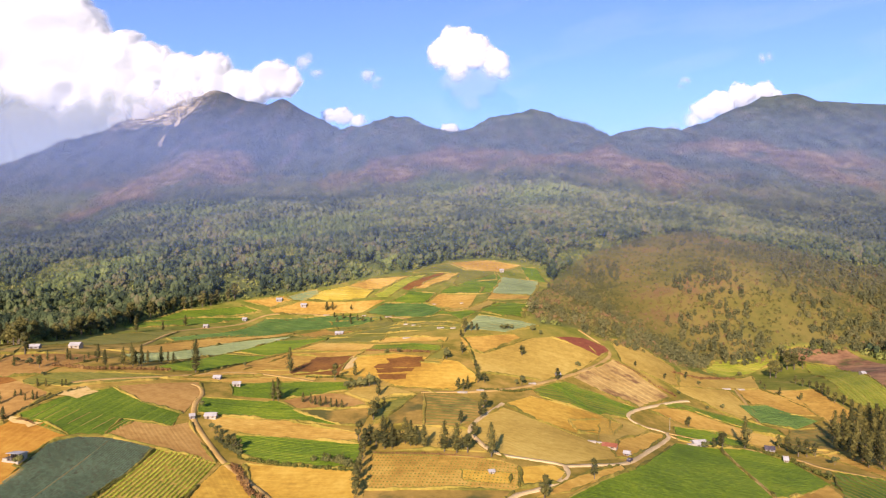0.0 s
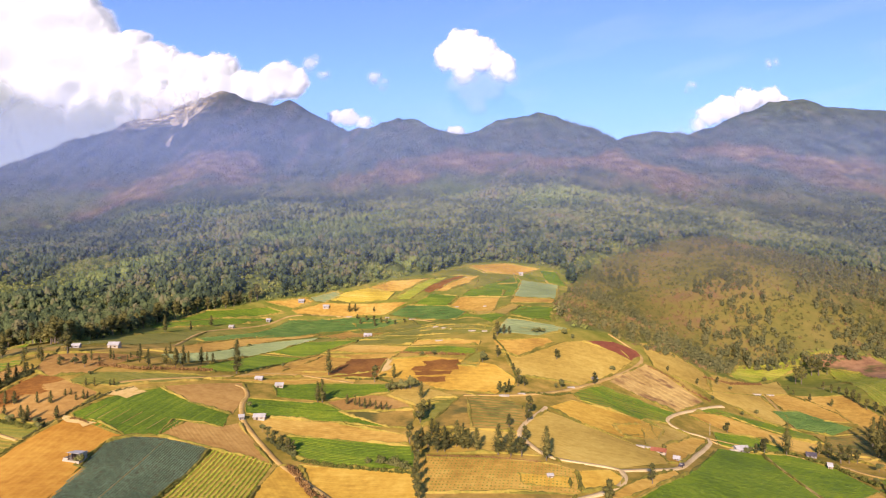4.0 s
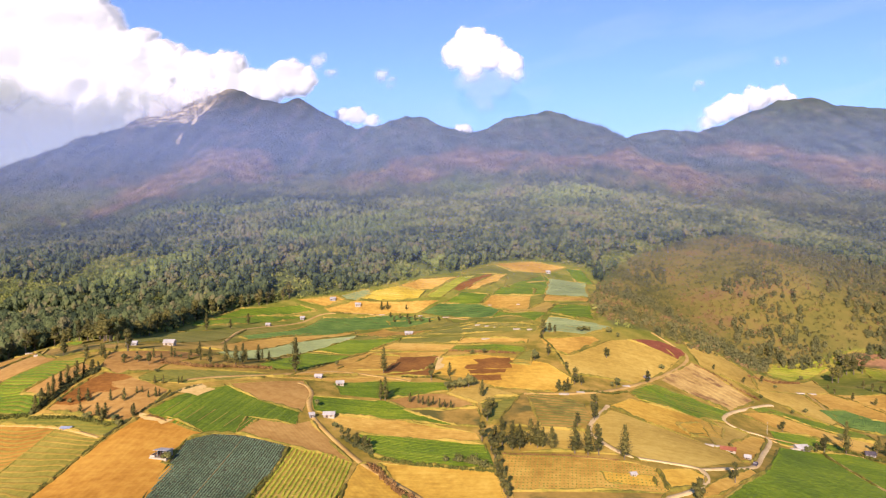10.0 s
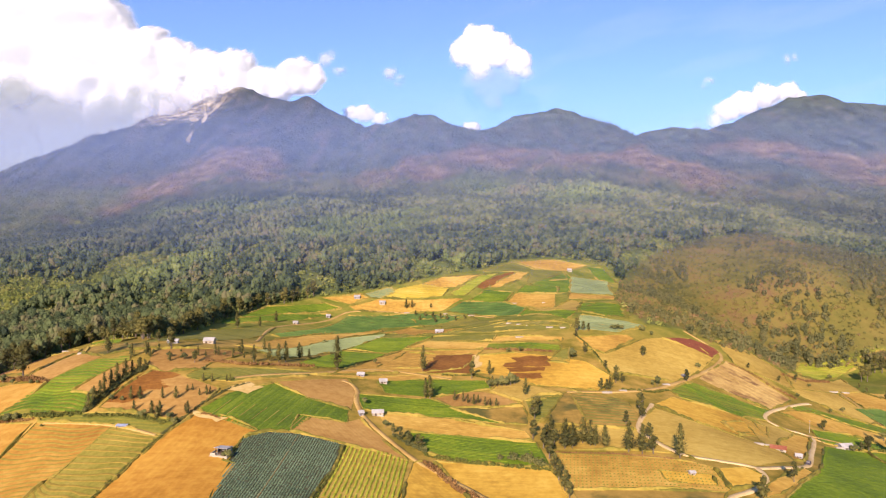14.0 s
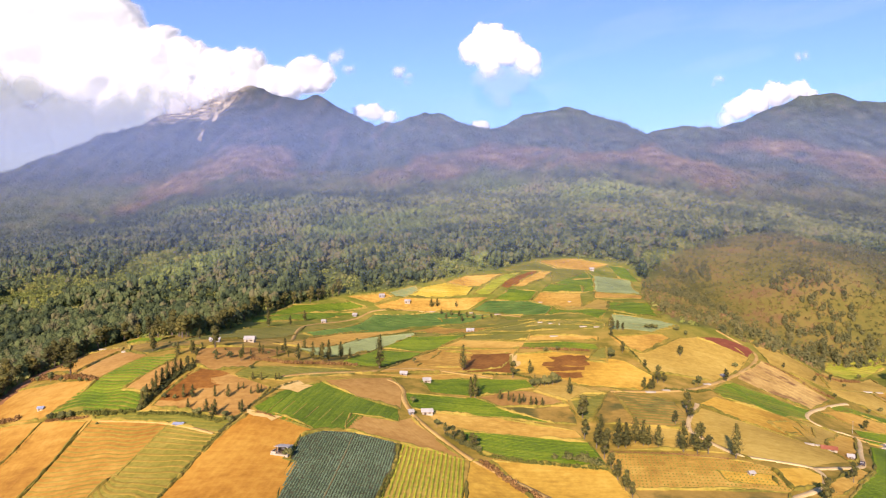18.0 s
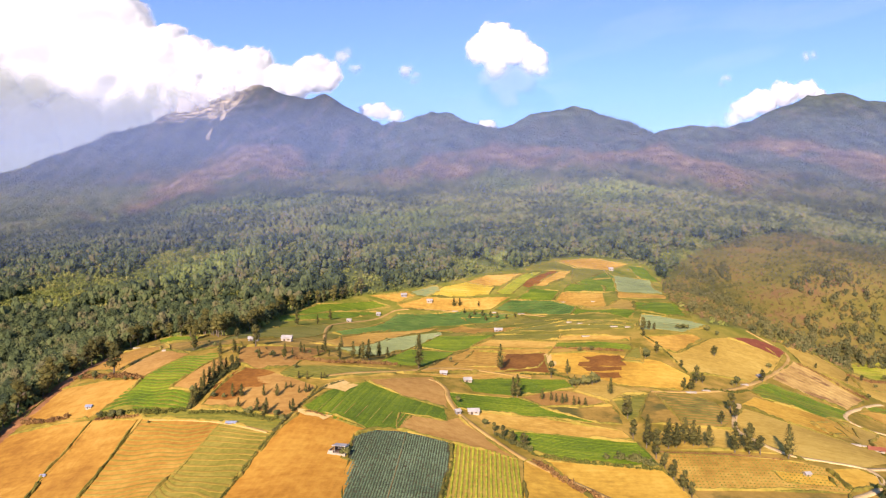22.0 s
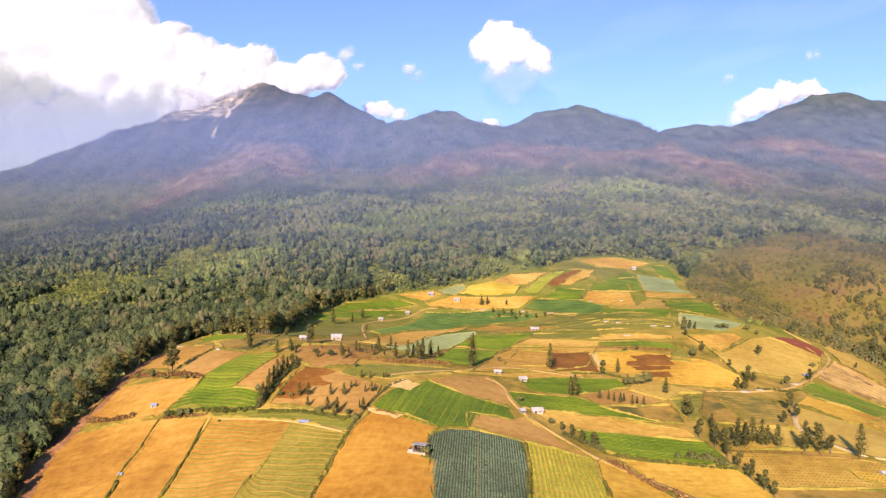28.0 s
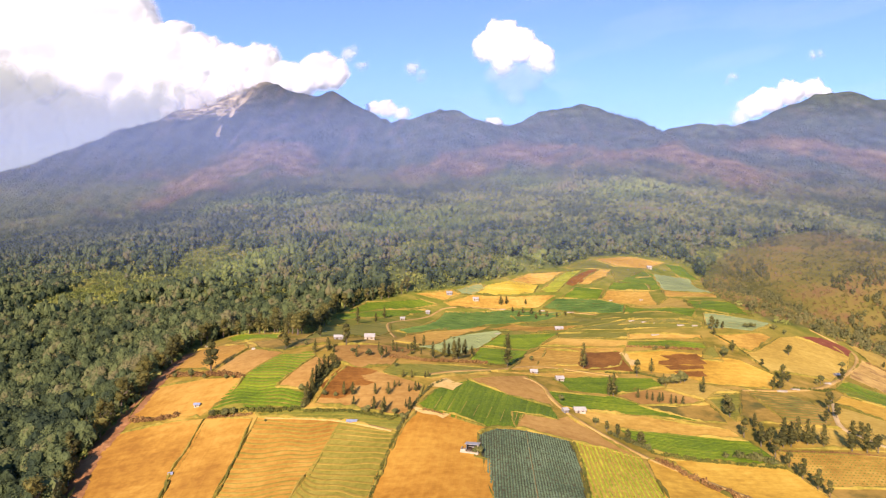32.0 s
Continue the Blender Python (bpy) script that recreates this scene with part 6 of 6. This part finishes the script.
plant("casuarina", (-113.9, 704.5, 7.4), (-245.0, 544.3, 11.2), (-230.5, 610.1, 8.1), (-233.1, 567.6, 7.1), (-233.1, 356.9, 4.9))
plant("casuarina", (-201.0, 299.0, 4.6), (-195.0, 299.0, 4.9), (-211.0, 299.0, 5.0), (-215.0, 299.0, 5.4), (-193.0, 307.0, 2.8), (-191.0, 308.0, 2.7), (-186.0, 303.0, 3.0), (-190.0, 319.0, 3.2), (-186.0, 319.0, 3.6))
plant("casuarina", (-239.0, 351.0, 6.0), (-206.0, 355.0, 5.0), (-202.0, 355.0, 3.0), (-216.0, 343.0, 4.6), (-169.0, 375.0, 6.0), (-199.0, 361.0, 5.2), (-189.0, 359.0, 3.4), (-229.0, 350.0, 3.6), (-165.5, 382.0, 5.6), (-161.0, 399.0, 5.0))
hedge("brown", 1.6, (-83.0, 270.0), (-76.0, 256.8), (-69.3, 244.3), (-60.8, 234.6))
hedge("brown", 1.8, (-315.4, 307.6), (-298.1, 302.9), (-290.7, 302.7))
hedge("green", 1.6, (-274.8, 297.6), (-259.6, 296.2), (-248.4, 292.4), (-232.8, 290.0))
hedge("brown", 1.8, (-318.9, 357.8), (-298.3, 344.2), (-269.0, 327.5))
hedge("brown", 0.8, (-179.0, 285.8), (-174.0, 284.6), (-169.0, 282.2))
hedge("brown", 0.9, (-276.0, 295.5), (-266.0, 294.0), (-255.0, 292.0))
hedge("green", 0.28, (-250.3, 286.5), (-251.2, 269.9), (-252.3, 250.0), (-253.0, 240.0), (-252.5, 225.3))
hedge("green", 0.28, (-275.4, 292.5), (-274.4, 273.0), (-275.7, 256.7))
hedge("green", 1.2, (-229.9, 288.2), (-209.8, 284.8), (-192.1, 277.3), (-186.4, 280.2))
# a thin dark ditch with few plants, stood in for by a low hedge
hedge("dark", 0.8, (-188.1, 268.0), (-181.5, 297.0), (-175.9, 312.7), (-169.5, 322.5))
hedge("dark", 2.4, (-52.0, 279.0), (-44.7, 276.9), (-34.5, 269.4))
hedge("brown", 1.4, (-199.3, 347.6), (-178.8, 348.6), (-147.9, 370.7))
hedge("green", 0.8, (20.3, 401.9), (19.4, 432.5), (17.3, 454.2), (12.2, 476.3))
hedge("brown", 1.2, (153.0, 448.4), (139.4, 459.0), (131.5, 471.8), (119.4, 476.7))
hedge("green", 1.0, (-45.5, 380.8), (-59.9, 392.4), (-79.2, 391.4))
hedge("brown", 0.6, (-29.3, 284.2), (-5.6, 280.1), (17.3, 273.2))
hedge("green", 0.8, (-188.0, 266.6), (-190.3, 251.9), (-193.2, 221.7))
hedge("brown", 1.2, (-50.3, 454.9), (-27.2, 444.2), (-7.5, 437.9))
hedge("green", 1.2, (-82.6, 276.8), (-64.4, 272.8), (-50.3, 270.2), (-34.1, 265.9))
hedge("green", 1.0, (20.4, 372.4), (39.4, 376.9), (50.1, 387.3))
hedge("brown", 1.2, (168.4, 500.2), (195.6, 517.2), (252.6, 590.1))
hedge("green", 1.6, (148.1, 366.8), (167.8, 369.7), (178.2, 347.9), (180.0, 315.5))
hedge("dark", 1.9, (-231.5, 291.0), (-230.0, 305.0), (-228.0, 321.0), (-223.0, 333.0))
hedge("dark", 1.7, (-98.0, 293.0), (-91.0, 287.0), (-84.0, 280.5))
hedge("green", 0.8, (-117.1, 273.6), (-116.3, 254.8), (-119.0, 224.1))
# big trees along the forest's rim
rim = np.array(FARMLAND[:16])
along = np.cumsum(np.r_[0, np.hypot(*np.diff(rim, axis=0).T)])
for d in np.arange(4, along[-1], 9.5):
    x, y = np.interp(d, along, rim[:, 0]), np.interp(d, along, rim[:, 1])
    plant("broad", (x - rng.uniform(2, 7), y + rng.uniform(-2, 2), rng.uniform(9, 16)))
for tree, place in later:
    tree.matrix_basis = place

# ---- huts, a car and a pole ----
PAINT = {
    "white": material("whitewash", [(0.265, 0.216, 0.143), (0.359, 0.304, 0.21), (0.437, 0.376, 0.277)], 1.5, 0.2, 0.8, 0.2, 0.02),
    "grey": material("grey_concrete", [(0.16, 0.15, 0.135), (0.24, 0.225, 0.20), (0.32, 0.30, 0.27)], 1.5, 0.2, 0.9, 0.3, 0.02),
    "red": material("red_clay_tiles", [(0.225, 0.068, 0.032), (0.300, 0.100, 0.048), (0.345, 0.152, 0.080)], 1.5, 0.3, 0.85, 0.4, 0.04),
    "blue": material("blue_sheet", [(0.20, 0.23, 0.30), (0.28, 0.31, 0.38), (0.36, 0.39, 0.45)], 1.0, 0.3, 0.5, 0.2, 0.02),
    "dark": material("dark_roof", [(0.05, 0.045, 0.05), (0.085, 0.07, 0.075), (0.13, 0.11, 0.11)], 1.5, 0.3, 0.8, 0.3, 0.03),
    "zinc": material("zinc_roof_sheet", [(0.323, 0.297, 0.241), (0.420, 0.388, 0.331), (0.501, 0.470, 0.411)], 1.5, 0.3, 0.5, 0.2, 0.02),
    "door": material("dark_wooden_boards", [(0.05, 0.035, 0.025), (0.09, 0.06, 0.04)], 3, 0.3, 0.8, 0.3, 0.01),
}


def block(x0, x1, y0, y1, z0, z1):
    v = [(x, y, z) for z in (z0, z1) for x, y in ((x0, y0), (x1, y0), (x1, y1), (x0, y1))]
    return np.array(v, float), np.array([(3, 2, 1, 0), (4, 5, 6, 7), (0, 1, 5, 4), (1, 2, 6, 5), (2, 3, 7, 6), (3, 0, 4, 7)])


def gable(w, d, z, rise, over=0.35, thick=0.12):
    """Two roof slopes with thickness, ridge along the length."""
    V, Q, n = [], [], 0
    for s in (-1, 1):
        x0, x1, ye, zr = -w / 2 - over, w / 2 + over, s * (d / 2 + over), z + rise
        ze = z - over * rise / (d / 2)
        v = [(x, y, zz + t) for t in (0, thick) for x, y, zz in ((x0, ye, ze), (x1, ye, ze), (x1, 0, zr), (x0, 0, zr))]
        q = [(3, 2, 1, 0), (4, 5, 6, 7), (0, 1, 5, 4), (1, 2, 6, 5), (2, 3, 7, 6), (3, 0, 4, 7)]
        V += v
        Q += [tuple(i + n for i in f) for f in q]
        n += 8
    return np.array(V), np.array(Q)


def hut(kind, x, y, w, d, h, turn):
    """A small field building: walls with gable ends, a roof of two slopes, a door and windows."""
    base, w, h = land_z(x, y + d / 2), w * 0.74, h * 0.56
    if kind == "tarp":
        t = new("shelter")
        part("canopy", mesh_from("canopy", *gable(w, d, h, 0.5, 0.2, 0.05), PAINT["blue"]), t, "blue plastic sheet")
        for sx in (-1, 1):
            for sy in (-1, 1):
                part("post", mesh_from("post", *block(sx * w * 0.45 - 0.06, sx * w * 0.45 + 0.06, sy * d * 0.42 - 0.06, sy * d * 0.42 + 0.06, -0.5, h + 0.02), PAINT["door"]), t)
        part("heap", mesh_from("heap", *block(-w * 0.3, w * 0.3, -d * 0.25, d * 0.25, -0.3, 0.6), PAINT["grey"]), t)
        t.matrix_basis = pose(x, y + d / 2, base, 0, 0, turn)
        return tagged(t, "low blue plastic field shelter on thin posts", "shelter")
    if kind == "sheet":
        t = new("plastic_tunnel")
        a = np.linspace(0, math.pi, 7)
        V = np.array([(sx * w / 2, -math.cos(q) * 1.3 + 0.1 * sx, math.sin(q) * 0.95 - 0.1) for sx in (-1, -0.3, 0.3, 1) for q in a])
        Q = np.array([(k * 7 + i, k * 7 + 7 + i, k * 7 + 8 + i, k * 7 + 1 + i) for k in range(3) for i in range(6)])
        part("cover", mesh_from("cover", V, Q[:, ::-1], PAINT["white"], True), t)
        for k in (0, 3):
            part("end_panel", mesh_from("end_panel", V[k * 7:k * 7 + 7], np.array([(0, i, i + 1) for i in range(1, 6)]), PAINT["white"]), t)
        t.matrix_basis = pose(x, y + 1, land_z(x, y + 1), 0, 0, turn)
        return tagged(t, "low white plastic-covered heap beside a field track", "plastic tunnel", "plastic-covered heaps")
    wall = PAINT["white"] if kind in ("white", "red", "blue") else PAINT["grey"]
    roof = {"white": PAINT["zinc"], "red": PAINT["red"], "grey": PAINT["zinc"], "blue": PAINT["blue"], "dark": PAINT["dark"]}[kind]
    t = new("hut")
    rise = d * 0.24
    v, q = block(-w / 2, w / 2, -d / 2, d / 2, -1.2, h)
    part("wall", mesh_from("wall", v, q, wall), t)
    for sx in (-1, 1):
        g = np.array([(sx * (w / 2 - 0.1), -d / 2, h), (sx * (w / 2 - 0.1), d / 2, h), (sx * (w / 2 - 0.1), 0, h + rise), (sx * w / 2, -d / 2, h), (sx * w / 2, d / 2, h), (sx * w / 2, 0, h + rise)])
        part("gable_end", mesh_from("gable_end", g, np.array([(0, 1, 2), (3, 5, 4), (0, 2, 5), (0, 5, 3), (1, 4, 5), (1, 5, 2)]), wall), t)
    part("roof", mesh_from("roof", *gable(w, d, h, rise), roof), t)
    high = min(1.9, h * 0.8)
    part("door", mesh_from("door", *block(-w * 0.28, -w * 0.28 + min(0.95, w * 0.25), -d / 2 - 0.05, -d / 2 + 0.02, 0, high), PAINT["door"]), t)
    part("window", mesh_from("window", *block(w * 0.1, w * 0.32, -d / 2 - 0.04, -d / 2 + 0.02, h * 0.4, h * 0.72), PAINT["door"]), t)
    t.matrix_basis = pose(x, y + d / 2, base, 0, 0, turn)
    words = {"white": "small white hut with a pale metal roof", "red": "small white house with a red tiled roof", "grey": "small grey concrete hut with a zinc roof", "blue": "tiny field hut with a blue sheet roof", "dark": "low building with a dark roof"}[kind]
    return tagged(t, words + " beside the fields", "hut", "field huts")


hut("white", -217.0, 399.9, 7.9, 6, 3.6, 5)
hut("white", -107.0, 312.0, 6.8, 4, 2.6, 5)
hut("blue", -284.6, 306.5, 3.1, 2.2, 2.0, 10)
hut("tarp", -207.7, 274.8, 5.8, 3, 1.4, 0)
hut("grey", -122.3, 367.8, 5.0, 3.5, 2.2, 0)
hut("white", -109.4, 359.4, 5.3, 4, 2.8, 10)
hut("grey", -114.3, 308.5, 2.8, 3, 2.5, 20)
hut("sheet", 211.8, 511.6, 12.2, 5, 2.6, -8)
hut("sheet", 228.2, 524.8, 11.6, 5, 2.6, -8)
hut("grey", 136.3, 359.6, 9.3, 6, 2.4, 10)
hut("sheet", 69.0, 313.5, 5.4, 3, 2.0, -25)
hut("red", 76.6, 309.8, 8.6, 4, 2.2, -25)
hut("grey", 82.6, 303.6, 3.4, 3, 2.2, -25)
hut("white", 18.4, 257.1, 2.6, 2, 2.0, 10)
hut("sheet", 10.3, 363.9, 7.4, 3, 1.8, 0)
hut("sheet", 20.2, 369.4, 5.6, 3, 1.6, 0)
hut("sheet", 52.0, 396.8, 6.1, 3, 2.2, 15)
hut("grey", 71.3, 421.1, 3.6, 3, 2.6, 15)
hut("grey", -173.5, 720.6, 7.8, 6, 3.0, 5)
hut("white", -145.4, 710.6, 7.7, 6, 3.5, 0)
hut("white", -214.5, 615.0, 5.2, 5, 3, 0)
hut("grey", -193.6, 664.3, 5.0, 5, 3, 0)
hut("grey", -82.8, 542.2, 8.3, 5, 2.6, 0)
hut("white", 73.1, 847.2, 6.6, 6, 3.5, 0)
hut("sheet", -28.6, 529.8, 5.5, 5, 2.5, 0)
hut("sheet", -22.2, 518.1, 4.5, 5, 2.5, 0)
hut("sheet", -1.8, 495.1, 7.0, 5, 2.5, 0)
hut("sheet", -333.7, 456.4, 6.6, 5, 2.2, 0)
hut("sheet", -277.1, 370.9, 3.9, 4, 1.8, 0)
hut("grey", -233.1, 387.3, 7.5, 4, 2.6, 10)
hut("white", 175.4, 345.3, 2.7, 5, 3, -20)
hut("dark", 177.7, 367.3, 6.4, 5, 2.4, -20)
hut("white", 337.4, 545.2, 4.3, 5, 3, 0)
hut("white", 278.4, 430.8, 4.4, 5, 3, 0)
hut("sheet", 18.6, 679.6, 4.7, 4, 2.5, 0)
hut("sheet", -9.3, 692.4, 7.1, 4, 2, 0)
hut("blue", -276.8, 259.2, 1.8, 1.6, 1.2, 20)
hut("sheet", 7.1, 491.4, 5.2, 3, 1, 0)
hut("sheet", -16.1, 509.3, 3.6, 3, 1, 0)
hut("sheet", -118.2, 690.8, 8.1, 3, 1, 0)
hut("sheet", -53.3, 667.3, 9.1, 3, 1, 0)
hut("sheet", -79.1, 682.0, 5.8, 3, 1, 0)
hut("sheet", 83.2, 305.3, 4.4, 3, 1, -25)
hut("sheet", 72.0, 314.0, 5.0, 3, 1, -25)
hut("sheet", 131.5, 358.7, 5.9, 3, 1, 0)
hut("sheet", -132.2, 544.1, 5.5, 3, 1, 0)
hut("sheet", -25.5, 476.4, 7.5, 3, 1, 0)


def shed(x, y, turn):
    """An open-fronted field shed on a low plinth, with a lean-to wall and stacked wood."""
    t = new("field_shed")
    g, wd = PAINT["grey"], PAINT["door"]
    part("plinth", mesh_from("plinth", *block(-4.4, 2.6, -2.4, 2.6, -1.5, 0.25), PAINT["white"]), t)
    part("back_wall", mesh_from("back_wall", *block(-2.2, 2.4, 2.0, 2.2, 0.25, 2.5), g), t)
    part("side_wall", mesh_from("side_wall", *block(2.2, 2.4, -2.0, 2.0, 0.25, 2.9), PAINT["white"]), t)
    part("side_wall", mesh_from("side_wall", *block(-2.2, -2.0, -0.6, 2.0, 0.25, 2.55), g), t)
    for px in (-2.1, 0.1):
        part("post", mesh_from("post", *block(px - 0.09, px + 0.09, -2.0, -1.82, 0.25, 2.95), wd), t)
    v, q = block(-2.7, 2.8, -2.6, 2.6, 0, 0.1)
    v[:, 2] += 2.72 - v[:, 1] * 0.12
    part("roof", mesh_from("roof", v, q, PAINT["zinc"]), t, "pale zinc roof sheet")
    part("low_wall", mesh_from("low_wall", *block(-4.3, -2.3, -2.2, -1.9, 0.25, 1.0), PAINT["white"]), t)
    part("low_wall", mesh_from("low_wall", *block(-4.3, -4.0, -1.9, 2.2, 0.25, 0.9), PAINT["white"]), t)
    for k in range(7):
        part("log", mesh_from("log", *block(-1.6 + 0.45 * (k % 4), -1.25 + 0.45 * (k % 4), -1.2, 1.4, 0.25 + 0.36 * (k // 4), 0.58 + 0.36 * (k // 4)), wd), t)
    t.matrix_basis = pose(x, y, land_z(x, y) + 0.35, 0, 0, turn)
    tagged(t, "open grey field shed with a pale zinc roof", "shed")


shed(-158.2, 252.5, -10)


def car(x, y, turn):
    c = new("car")
    body = bmesh.new()
    prof = [(-2.0, 0.45), (-2.0, 0.95), (-1.25, 1.02), (-0.7, 1.5), (0.75, 1.5), (1.35, 1.02), (2.0, 0.9), (2.0, 0.45)]
    left = [body.verts.new((px, -0.82, pz)) for px, pz in prof]
    right = [body.verts.new((px, 0.82, pz)) for px, pz in prof]
    body.faces.new(left[::-1]), body.faces.new(right)
    for k in range(len(prof)):
        body.faces.new((left[k], left[(k + 1) % 8], right[(k + 1) % 8], right[k]))
    bmesh.ops.bevel(body, geom=list(body.edges), offset=0.08, segments=2, affect="EDGES")
    me = bpy.data.meshes.new("body")
    body.to_mesh(me), body.free()
    me.materials.append(PAINT["dark"])
    part("body", me, c)
    for sx in (-1.25, 1.25):
        for sy in (-0.8, 0.8):
            w = bmesh.new()
            bmesh.ops.create_cone(w, cap_ends=True, segments=14, radius1=0.34, radius2=0.34, depth=0.2, matrix=pose(sx, sy, 0.34, 90))
            me = bpy.data.meshes.new("wheel")
            w.to_mesh(me), w.free()
            me.materials.append(PAINT["door"])
            part("wheel", me, c)
    part("windscreen", mesh_from("windscreen", *block(-1.0, 1.05, -0.7, 0.7, 1.08, 1.42), PAINT["zinc"]), c)
    c.matrix_basis = pose(x, y, land_z(x, y) + 0.36, 0, 0, turn)
    tagged(c, "small dark car on the narrow paved road", "car")


car(80.4, 292.6, 55)


def pole(x, y, tall):
    p = new("utility_pole")
    part("pole", mesh_from("pole", *trunk_shape(tall, 0.13), PAINT["white"], True), p)
    part("crossarm", mesh_from("crossarm", *block(-0.7, 0.7, -0.06, 0.06, tall - 0.9, tall - 0.75), PAINT["grey"]), p)
    p.matrix_basis = pose(x, y, land_z(x, y) - 0.2, 0, 0, 30)
    tagged(p, "pale utility pole beside the paved road", "utility pole")


pole(127.0, 381.0, 7.5)
